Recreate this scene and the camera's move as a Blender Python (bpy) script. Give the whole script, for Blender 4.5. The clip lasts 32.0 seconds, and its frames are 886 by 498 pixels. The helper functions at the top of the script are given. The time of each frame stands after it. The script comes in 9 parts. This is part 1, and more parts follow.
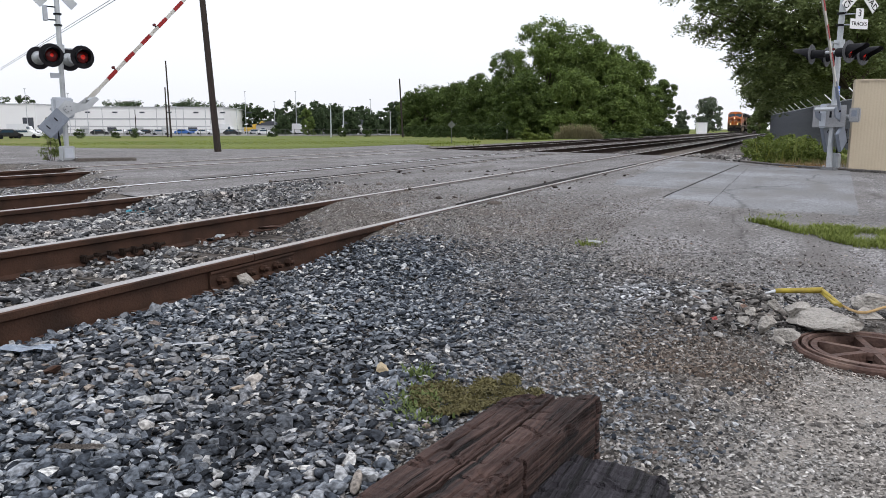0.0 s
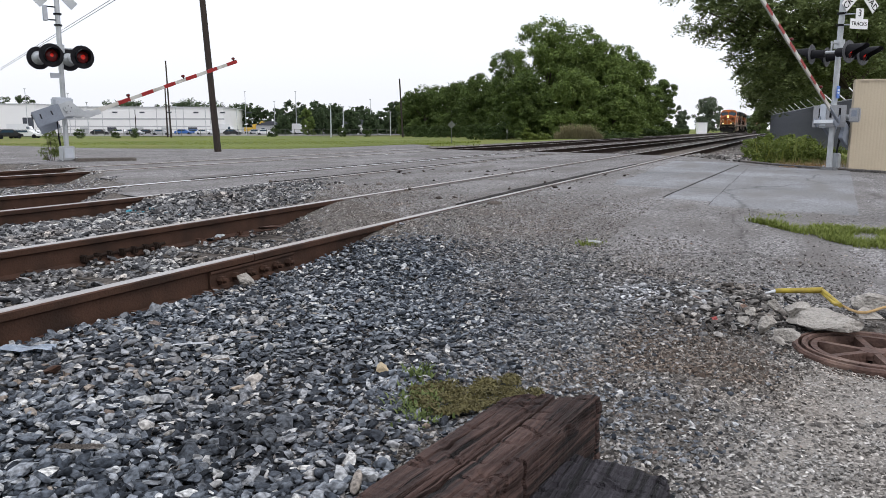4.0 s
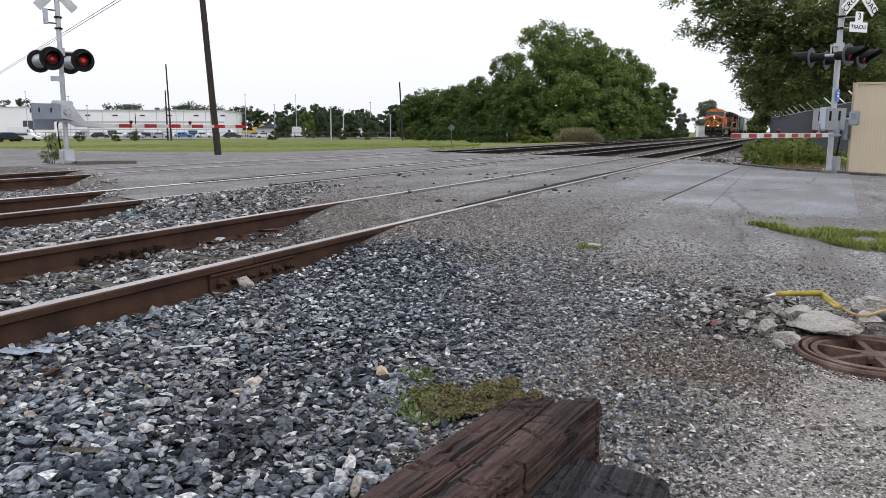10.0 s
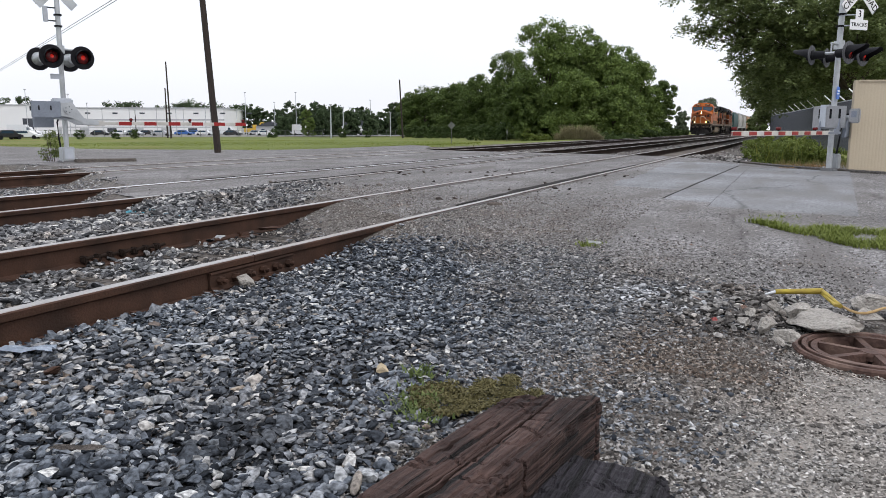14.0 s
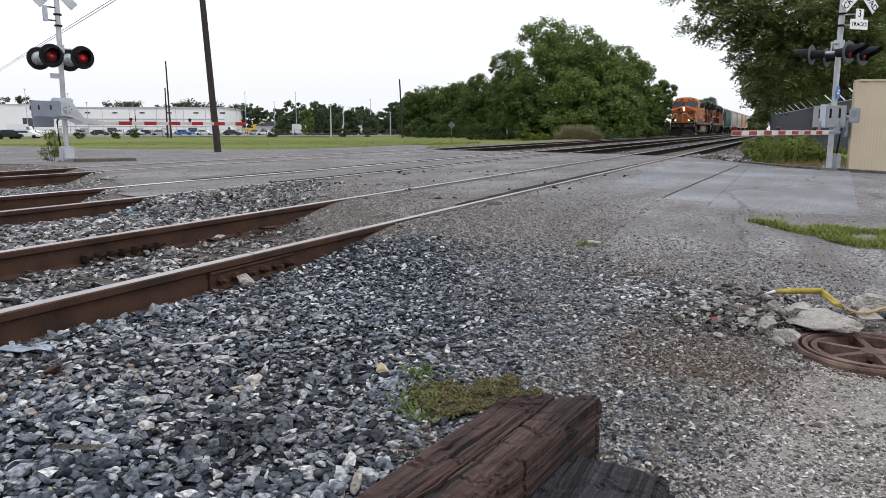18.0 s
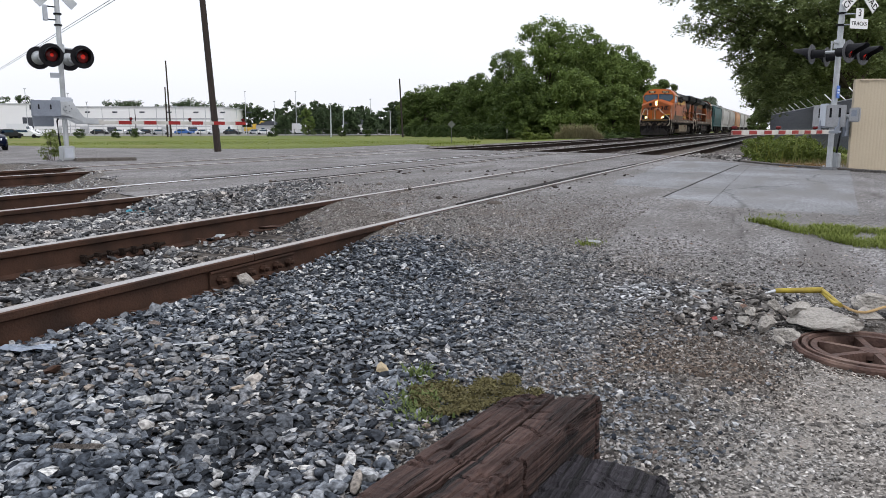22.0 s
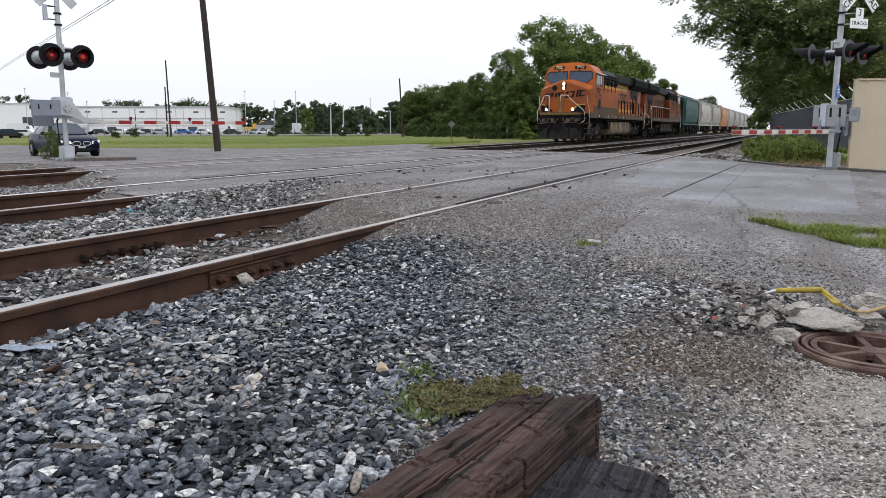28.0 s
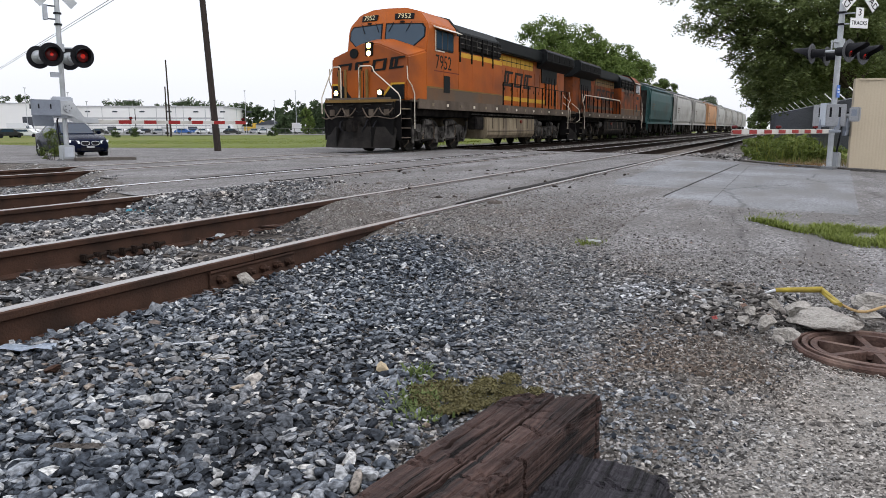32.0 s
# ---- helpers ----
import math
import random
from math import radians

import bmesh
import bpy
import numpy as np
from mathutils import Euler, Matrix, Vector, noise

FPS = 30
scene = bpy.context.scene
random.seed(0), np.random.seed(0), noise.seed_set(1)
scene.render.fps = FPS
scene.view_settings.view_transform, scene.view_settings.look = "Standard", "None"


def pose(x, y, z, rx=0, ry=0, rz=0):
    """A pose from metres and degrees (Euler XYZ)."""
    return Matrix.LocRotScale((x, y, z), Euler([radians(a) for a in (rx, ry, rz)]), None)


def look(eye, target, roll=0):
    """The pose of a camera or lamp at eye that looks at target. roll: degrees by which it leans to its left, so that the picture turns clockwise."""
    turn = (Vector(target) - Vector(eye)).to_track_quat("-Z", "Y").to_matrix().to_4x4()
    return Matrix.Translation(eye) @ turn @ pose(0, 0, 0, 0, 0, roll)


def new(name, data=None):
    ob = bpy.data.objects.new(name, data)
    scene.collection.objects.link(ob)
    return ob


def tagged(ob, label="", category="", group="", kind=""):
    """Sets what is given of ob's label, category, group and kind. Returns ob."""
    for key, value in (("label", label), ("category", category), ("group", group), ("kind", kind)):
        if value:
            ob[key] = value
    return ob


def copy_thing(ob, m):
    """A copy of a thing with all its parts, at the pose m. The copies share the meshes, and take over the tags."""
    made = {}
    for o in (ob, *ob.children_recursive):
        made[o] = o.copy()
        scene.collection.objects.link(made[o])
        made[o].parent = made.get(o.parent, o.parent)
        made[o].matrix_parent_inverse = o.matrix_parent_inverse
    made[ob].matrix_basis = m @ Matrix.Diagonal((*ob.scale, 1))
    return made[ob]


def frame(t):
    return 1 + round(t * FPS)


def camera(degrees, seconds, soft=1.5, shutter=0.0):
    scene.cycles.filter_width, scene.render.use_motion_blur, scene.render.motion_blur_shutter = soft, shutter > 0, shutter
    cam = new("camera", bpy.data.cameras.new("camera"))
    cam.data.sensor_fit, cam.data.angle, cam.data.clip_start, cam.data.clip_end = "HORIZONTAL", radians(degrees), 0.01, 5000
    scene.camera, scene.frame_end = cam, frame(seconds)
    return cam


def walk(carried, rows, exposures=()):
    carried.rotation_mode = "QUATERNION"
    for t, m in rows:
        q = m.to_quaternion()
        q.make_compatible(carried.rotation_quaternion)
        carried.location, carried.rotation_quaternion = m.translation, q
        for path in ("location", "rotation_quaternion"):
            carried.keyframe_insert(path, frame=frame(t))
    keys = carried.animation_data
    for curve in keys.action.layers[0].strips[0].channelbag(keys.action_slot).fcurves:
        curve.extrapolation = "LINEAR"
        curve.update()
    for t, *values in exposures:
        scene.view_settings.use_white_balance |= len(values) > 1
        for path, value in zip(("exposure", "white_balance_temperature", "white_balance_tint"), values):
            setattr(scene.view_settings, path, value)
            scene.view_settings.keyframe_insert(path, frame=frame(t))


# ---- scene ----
# ---- camera and its walk ----
cam = camera(61.4, 32.0, soft=0.7)
EYE = Vector((0.0, 0.0, 0.775))
YAW, PITCH, FOCAL = 24.91, math.degrees(math.atan(212.5 / 1320.0)), 1320.0


def tripod(nudge):
    """The camera on its stand; nudge: how far the picture has sunk, in thousandths of the focal length."""
    p = radians(PITCH) - math.atan(nudge / 1000.0)
    y = radians(YAW)
    way = Vector((math.cos(y) * math.cos(p), math.sin(y) * math.cos(p), -math.sin(p)))
    return look(EYE, EYE + way)


NUDGES = ((0, 0), (6, 0), (6.5, 0.9), (7, 3.4), (7.5, 3.8), (8, 4.2), (8.5, 7.2), (9, 6.1), (9.5, 6.1), (10, 4.0),
          (10.5, 4.5), (11, 3.9), (11.5, 3.9), (12, 2.7), (13, 1.9), (14, 1.1), (16.5, 0.5), (20, 0.6), (22, -0.2),
          (25.5, 0), (27.5, -1.0), (28.5, -0.2), (29, -0.6), (30, 0), (30.5, -0.7), (31, 0.6), (31.5, 1.1), (32, -1.0))
walk(cam, [(t, tripod(n)) for t, n in NUDGES])

# ---- overcast daylight ----
world = bpy.data.worlds.new("overcast_sky")
scene.world = world
world.use_nodes = True
wn, wl = world.node_tree.nodes, world.node_tree.links
sky = wn.new("ShaderNodeTexSky")
sky.sky_type, sky.sun_disc = "NISHITA", False
sky.sun_elevation, sky.sun_rotation = radians(52), radians(200)
sky.dust_density, sky.air_density = 5.0, 1.2
cloud = wn.new("ShaderNodeTexNoise")
cloud.inputs["Scale"].default_value, cloud.inputs["Detail"].default_value = 1.6, 5.0
cramp = wn.new("ShaderNodeValToRGB")
cramp.color_ramp.elements[0].color = (0.908, 0.942, 1.028, 1)
cramp.color_ramp.elements[1].color = (1.09, 1.10, 1.17, 1)
wl.new(cloud.outputs["Fac"], cramp.inputs["Fac"])
bg_sky, bg_cloud, add_sky = wn.new("ShaderNodeBackground"), wn.new("ShaderNodeBackground"), wn.new("ShaderNodeAddShader")
bg_sky.inputs["Strength"].default_value = 0.03
wl.new(sky.outputs["Color"], bg_sky.inputs["Color"])
dome, split_z, rise = wn.new("ShaderNodeTexCoord"), wn.new("ShaderNodeSeparateXYZ"), wn.new("ShaderNodeMapRange")
wl.new(dome.outputs["Generated"], split_z.inputs[0])
wl.new(split_z.outputs["Z"], rise.inputs["Value"])
rise.inputs["From Min"].default_value, rise.inputs["From Max"].default_value = 0.05, 0.95
rise.inputs["To Min"].default_value, rise.inputs["To Max"].default_value = 0.92, 1.5
wl.new(rise.outputs[0], bg_cloud.inputs["Strength"])
wl.new(cramp.outputs["Color"], bg_cloud.inputs["Color"])
wl.new(bg_sky.outputs[0], add_sky.inputs[0])
wl.new(bg_cloud.outputs[0], add_sky.inputs[1])
wl.new(add_sky.outputs[0], wn["World Output"].inputs["Surface"])

sun = new("sun", bpy.data.lights.new("sun", "SUN"))
sun.data.energy, sun.data.angle, sun.data.color = 0.5, radians(25), (1.0, 0.985, 0.96)
sun.matrix_world = look((-20, -30, 60), (0, 0, 0))
scene.view_settings.exposure = 0.0


# ---- materials ----
def mat(name, c1, c2=None, rough=0.75, metal=0.0, scale=3.0, fine=45.0, bump=0.25, vary=0.0, stain=None, amount=0.4,
        island=False, stretch=None, spec=0.22, coat=0.0, depth=0.01):
    """A surface with two scales of variation. stain: a third colour in blotches; vary: change from piece to piece."""
    m = bpy.data.materials.new(name)
    m.use_nodes = True
    n, l = m.node_tree.nodes, m.node_tree.links
    b = n["Principled BSDF"]
    c2 = c2 or tuple(min(1, c * 1.25 + 0.01) for c in c1)
    tex = n.new("ShaderNodeTexCoord")
    mp = n.new("ShaderNodeMapping")
    l.new(tex.outputs["Object"], mp.inputs["Vector"])
    if stretch:
        mp.inputs["Scale"].default_value = stretch
    big, small = n.new("ShaderNodeTexNoise"), n.new("ShaderNodeTexNoise")
    big.inputs["Scale"].default_value, big.inputs["Detail"].default_value = scale, 6.0
    small.inputs["Scale"].default_value, small.inputs["Detail"].default_value = fine, 4.0
    for q in (big, small):
        l.new(mp.outputs["Vector"], q.inputs["Vector"])
    ramp = n.new("ShaderNodeValToRGB")
    ramp.color_ramp.elements[0].position, ramp.color_ramp.elements[1].position = 0.3, 0.7
    ramp.color_ramp.elements[0].color, ramp.color_ramp.elements[1].color = (*c1, 1), (*c2, 1)
    half = n.new("ShaderNodeMath")
    half.operation = "MULTIPLY_ADD"
    half.inputs[1].default_value = 0.45
    l.new(small.outputs["Fac"], half.inputs[0])
    third = n.new("ShaderNodeMath")
    third.operation = "MULTIPLY"
    third.inputs[1].default_value = 0.55
    l.new(big.outputs["Fac"], third.inputs[0])
    l.new(third.outputs[0], half.inputs[2])
    l.new(half.outputs[0], ramp.inputs["Fac"])
    col = ramp.outputs["Color"]
    if stain:
        sp = n.new("ShaderNodeTexNoise")
        sp.inputs["Scale"].default_value, sp.inputs["Detail"].default_value = scale * 0.6, 8.0
        off = n.new("ShaderNodeMapping")
        off.inputs["Location"].default_value = (7.3, 3.1, 5.7)
        l.new(mp.outputs["Vector"], off.inputs["Vector"])
        l.new(off.outputs["Vector"], sp.inputs["Vector"])
        sr = n.new("ShaderNodeValToRGB")
        sr.color_ramp.elements[0].position, sr.color_ramp.elements[1].position = 1 - amount - 0.12, 1 - amount + 0.12
        l.new(sp.outputs["Fac"], sr.inputs["Fac"])
        mx = n.new("ShaderNodeMix")
        mx.data_type = "RGBA"
        l.new(sr.outputs["Color"], mx.inputs["Factor"])
        l.new(col, mx.inputs[6])
        mx.inputs[7].default_value = (*stain, 1)
        col = mx.outputs[2]
    if vary or island:
        hs = n.new("ShaderNodeHueSaturation")
        mr = n.new("ShaderNodeMapRange")
        v = vary or 0.4
        mr.inputs["To Min"].default_value, mr.inputs["To Max"].default_value = 1 - v, 1 + v
        if island:
            l.new(n.new("ShaderNodeNewGeometry").outputs["Random Per Island"], mr.inputs["Value"])
        else:
            l.new(n.new("ShaderNodeObjectInfo").outputs["Random"], mr.inputs["Value"])
        l.new(mr.outputs[0], hs.inputs["Value"])
        l.new(col, hs.inputs["Color"])
        col = hs.outputs["Color"]
    l.new(col, b.inputs["Base Color"])
    rr = n.new("ShaderNodeMapRange")
    rr.inputs["To Min"].default_value, rr.inputs["To Max"].default_value = max(0.02, rough - 0.12), min(1, rough + 0.12)
    l.new(small.outputs["Fac"], rr.inputs["Value"])
    l.new(rr.outputs[0], b.inputs["Roughness"])
    b.inputs["Metallic"].default_value = metal
    b.inputs["Specular IOR Level"].default_value = spec
    b.inputs["Coat Weight"].default_value = coat
    if bump:
        bp = n.new("ShaderNodeBump")
        bp.inputs["Strength"].default_value, bp.inputs["Distance"].default_value = bump, depth
        l.new(small.outputs["Fac"], bp.inputs["Height"])
        l.new(bp.outputs["Normal"], b.inputs["Normal"])
    return m


def stone_mat(name, stops, rough=0.85, dust=0.25, soil=(0.92, 0.80, 0.70), soiled=0.55):
    """Loose stones: each takes its own colour from the stops, with veins, grain and broad patches of brown dirt."""
    m = bpy.data.materials.new(name)
    m.use_nodes = True
    n, l = m.node_tree.nodes, m.node_tree.links
    b = n["Principled BSDF"]
    r = n.new("ShaderNodeValToRGB")
    while len(r.color_ramp.elements) < len(stops):
        r.color_ramp.elements.new(0.5)
    for e, (p, c) in zip(r.color_ramp.elements, stops):
        e.position, e.color = p, (*c, 1)
    l.new(n.new("ShaderNodeNewGeometry").outputs["Random Per Island"], r.inputs["Fac"])
    tex, no, broad = n.new("ShaderNodeTexCoord"), n.new("ShaderNodeTexNoise"), n.new("ShaderNodeTexNoise")
    no.inputs["Scale"].default_value, no.inputs["Detail"].default_value = 60.0, 6.0
    broad.inputs["Scale"].default_value, broad.inputs["Detail"].default_value = 1.7, 5.0
    for q in (no, broad):
        l.new(tex.outputs["Object"], q.inputs["Vector"])
    hs, mr = n.new("ShaderNodeHueSaturation"), n.new("ShaderNodeMapRange")
    mr.inputs["From Min"].default_value, mr.inputs["From Max"].default_value = 0.34, 0.66
    mr.inputs["To Min"].default_value, mr.inputs["To Max"].default_value = 1 - dust * 1.2, 1 + dust * 1.2
    l.new(no.outputs["Fac"], mr.inputs["Value"])
    l.new(mr.outputs[0], hs.inputs["Value"])
    l.new(r.outputs["Color"], hs.inputs["Color"])
    patch, mx = n.new("ShaderNodeMapRange"), n.new("ShaderNodeMix")
    patch.inputs["From Min"].default_value, patch.inputs["From Max"].default_value = 0.47, 0.68
    patch.inputs["To Min"].default_value, patch.inputs["To Max"].default_value = 0.0, soiled
    l.new(broad.outputs["Fac"], patch.inputs["Value"])
    mx.data_type, mx.blend_type = "RGBA", "MULTIPLY"
    l.new(patch.outputs[0], mx.inputs["Factor"])
    l.new(hs.outputs["Color"], mx.inputs[6])
    mx.inputs[7].default_value = (*soil, 1)
    l.new(mx.outputs[2], b.inputs["Base Color"])
    b.inputs["Roughness"].default_value, b.inputs["Specular IOR Level"].default_value = rough, 0.12
    bp = n.new("ShaderNodeBump")
    bp.inputs["Strength"].default_value, bp.inputs["Distance"].default_value = 0.9, 0.009
    l.new(no.outputs["Fac"], bp.inputs["Height"])
    l.new(bp.outputs["Normal"], b.inputs["Normal"])
    return m


def leaf_mat(name, dark, light, thin=0.35, clump=0.5, single=0.55, grouped=0.5):
    m = bpy.data.materials.new(name)
    m.use_nodes = True
    n, l = m.node_tree.nodes, m.node_tree.links
    b = n["Principled BSDF"]
    r = n.new("ShaderNodeValToRGB")
    r.color_ramp.elements[0].color, r.color_ramp.elements[1].color = (*dark, 1), (*light, 1)
    geo, tex, no = n.new("ShaderNodeNewGeometry"), n.new("ShaderNodeTexCoord"), n.new("ShaderNodeTexNoise")
    no.inputs["Scale"].default_value = clump
    l.new(tex.outputs["Object"], no.inputs["Vector"])
    mix = n.new("ShaderNodeMath")
    mix.operation = "MULTIPLY_ADD"
    mix.inputs[1].default_value = single
    l.new(geo.outputs["Random Per Island"], mix.inputs[0])
    sc = n.new("ShaderNodeMath")
    sc.operation = "MULTIPLY"
    sc.inputs[1].default_value = grouped
    l.new(no.outputs["Fac"], sc.inputs[0])
    l.new(sc.outputs[0], mix.inputs[2])
    l.new(mix.outputs[0], r.inputs["Fac"])
    l.new(r.outputs["Color"], b.inputs["Base Color"])
    b.inputs["Roughness"].default_value, b.inputs["Specular IOR Level"].default_value = 0.6, 0.15
    tr, ms = n.new("ShaderNodeBsdfTranslucent"), n.new("ShaderNodeMixShader")
    l.new(r.outputs["Color"], tr.inputs["Color"])
    ms.inputs[0].default_value = thin
    l.new(b.outputs[0], ms.inputs[1])
    l.new(tr.outputs[0], ms.inputs[2])
    l.new(ms.outputs[0], n["Material Output"].inputs["Surface"])
    return m


def glow(name, colour, strength):
    m = bpy.data.materials.new(name)
    m.use_nodes = True
    b = m.node_tree.nodes["Principled BSDF"]
    b.inputs["Base Color"].default_value = (*colour, 1)
    b.inputs["Emission Color"].default_value = (*colour, 1)
    b.inputs["Emission Strength"].default_value = strength
    b.inputs["Roughness"].default_value = 0.25
    return m


def glass(name, tint, rough=0.06, spec=0.8):
    m = bpy.data.materials.new(name)
    m.use_nodes = True
    b = m.node_tree.nodes["Principled BSDF"]
    b.inputs["Base Color"].default_value = (*tint, 1)
    b.inputs["Roughness"].default_value = rough
    b.inputs["Specular IOR Level"].default_value = spec
    return m


def asphalt_mat(name, lo, hi, dirt, crack_scale=0.3, grain=1.0):
    """Worn paving: exposed aggregate, blotches of dirt and fine dark cracks."""
    m = bpy.data.materials.new(name)
    m.use_nodes = True
    n, l = m.node_tree.nodes, m.node_tree.links
    b = n["Principled BSDF"]
    tex = n.new("ShaderNodeTexCoord")

    def noise_at(scale, detail, vec=None):
        q = n.new("ShaderNodeTexNoise")
        q.inputs["Scale"].default_value, q.inputs["Detail"].default_value = scale, detail
        l.new(vec or tex.outputs["Object"], q.inputs["Vector"])
        return q.outputs["Fac"]

    def ramp_of(value, p0, p1, c0=(0, 0, 0), c1=(1, 1, 1)):
        r = n.new("ShaderNodeValToRGB")
        r.color_ramp.elements[0].position, r.color_ramp.elements[1].position = p0, p1
        r.color_ramp.elements[0].color, r.color_ramp.elements[1].color = (*c0, 1), (*c1, 1)
        l.new(value, r.inputs["Fac"])
        return r.outputs["Color"]

    def mix_of(fac, c0, c1, kind="MIX"):
        q = n.new("ShaderNodeMix")
        q.data_type, q.blend_type = "RGBA", kind
        if hasattr(fac, "node"):
            l.new(fac, q.inputs["Factor"])
        else:
            q.inputs["Factor"].default_value = fac
        for sock, c in ((q.inputs[6], c0), (q.inputs[7], c1)):
            if hasattr(c, "node"):
                l.new(c, sock)
            else:
                sock.default_value = (*c, 1)
        return q.outputs[2]

    fine = noise_at(70.0, 4.0)
    col = ramp_of(fine, 0.36, 0.66, lo, hi)
    speck = ramp_of(noise_at(30.0, 3.0), 0.36, 0.64, (0.42, 0.42, 0.42), (1.45, 1.45, 1.45))
    col = mix_of(grain, col, mix_of(1.0, col, speck, "MULTIPLY"))
    worn = ramp_of(noise_at(0.55, 7.0), 0.34, 0.68, (0.72, 0.71, 0.70), (1.22, 1.22, 1.23))
    col = mix_of(0.9, col, mix_of(1.0, col, worn, "MULTIPLY"))
    st = n.new("ShaderNodeMapping")
    st.inputs["Scale"].default_value = (0.45, 1.5, 1)
    l.new(tex.outputs["Object"], st.inputs["Vector"])
    col = mix_of(ramp_of(noise_at(1.1, 8.0, st.outputs["Vector"]), 0.48, 0.66), col, dirt)
    warp = n.new("ShaderNodeTexNoise")
    warp.inputs["Scale"].default_value, warp.inputs["Detail"].default_value = 1.5, 5.0
    l.new(tex.outputs["Object"], warp.inputs["Vector"])
    add = n.new("ShaderNodeVectorMath")
    add.operation = "MULTIPLY_ADD"
    add.inputs[1].default_value = (0.5, 0.5, 0.5)
    l.new(warp.outputs["Color"], add.inputs[0])
    l.new(tex.outputs["Object"], add.inputs[2])
    vor = n.new("ShaderNodeTexVoronoi")
    vor.feature = "DISTANCE_TO_EDGE"
    vor.inputs["Scale"].default_value = crack_scale
    l.new(add.outputs[0], vor.inputs["Vector"])
    crack = ramp_of(vor.outputs["Distance"], 0.001, 0.007, (0.45, 0.45, 0.45), (0, 0, 0))
    col = mix_of(crack, col, (0.028, 0.026, 0.026))
    l.new(col, b.inputs["Base Color"])
    b.inputs["Roughness"].default_value, b.inputs["Specular IOR Level"].default_value = 0.88, 0.12
    bp = n.new("ShaderNodeBump")
    bp.inputs["Strength"].default_value, bp.inputs["Distance"].default_value = 0.7, 0.008
    l.new(fine, bp.inputs["Height"])
    l.new(bp.outputs["Normal"], b.inputs["Normal"])
    return m


def grit_mat(name, stops, scale, dirt, amount=0.5, bump=0.8):
    """Dirt with small stones trodden into it: each cell takes a tone, with broad patches of bare dirt."""
    m = bpy.data.materials.new(name)
    m.use_nodes = True
    n, l = m.node_tree.nodes, m.node_tree.links
    b = n["Principled BSDF"]
    tex, vor, broad, fine = n.new("ShaderNodeTexCoord"), n.new("ShaderNodeTexVoronoi"), n.new("ShaderNodeTexNoise"), n.new("ShaderNodeTexNoise")
    vor.inputs["Scale"].default_value = scale
    broad.inputs["Scale"].default_value, broad.inputs["Detail"].default_value = 2.2, 7.0
    fine.inputs["Scale"].default_value, fine.inputs["Detail"].default_value = 150.0, 4.0
    for q in (vor, broad, fine):
        l.new(tex.outputs["Object"], q.inputs["Vector"])
    sep, r = n.new("ShaderNodeSeparateColor"), n.new("ShaderNodeValToRGB")
    l.new(vor.outputs["Color"], sep.inputs[0])
    while len(r.color_ramp.elements) < len(stops):
        r.color_ramp.elements.new(0.5)
    for e, (p, c) in zip(r.color_ramp.elements, stops):
        e.position, e.color = p, (*c, 1)
    l.new(sep.outputs[0], r.inputs["Fac"])
    cover, mx = n.new("ShaderNodeMapRange"), n.new("ShaderNodeMix")
    cover.inputs["From Min"].default_value, cover.inputs["From Max"].default_value = 0.42, 0.66
    cover.inputs["To Min"].default_value, cover.inputs["To Max"].default_value = 0.12, amount
    l.new(broad.outputs["Fac"], cover.inputs["Value"])
    mx.data_type = "RGBA"
    l.new(cover.outputs[0], mx.inputs["Factor"])
    l.new(r.outputs["Color"], mx.inputs[6])
    mx.inputs[7].default_value = (*dirt, 1)
    hs, mr = n.new("ShaderNodeHueSaturation"), n.new("ShaderNodeMapRange")
    mr.inputs["From Min"].default_value, mr.inputs["From Max"].default_value = 0.3, 0.7
    mr.inputs["To Min"].default_value, mr.inputs["To Max"].default_value = 0.65, 1.35
    l.new(fine.outputs["Fac"], mr.inputs["Value"])
    l.new(mr.outputs[0], hs.inputs["Value"])
    l.new(mx.outputs[2], hs.inputs["Color"])
    l.new(hs.outputs["Color"], b.inputs["Base Color"])
    b.inputs["Roughness"].default_value, b.inputs["Specular IOR Level"].default_value = 0.95, 0.1
    bp = n.new("ShaderNodeBump")
    bp.invert = True
    bp.inputs["Strength"].default_value, bp.inputs["Distance"].default_value = bump, 0.6 / scale
    l.new(vor.outputs["Distance"], bp.inputs["Height"])
    l.new(bp.outputs["Normal"], b.inputs["Normal"])
    return m


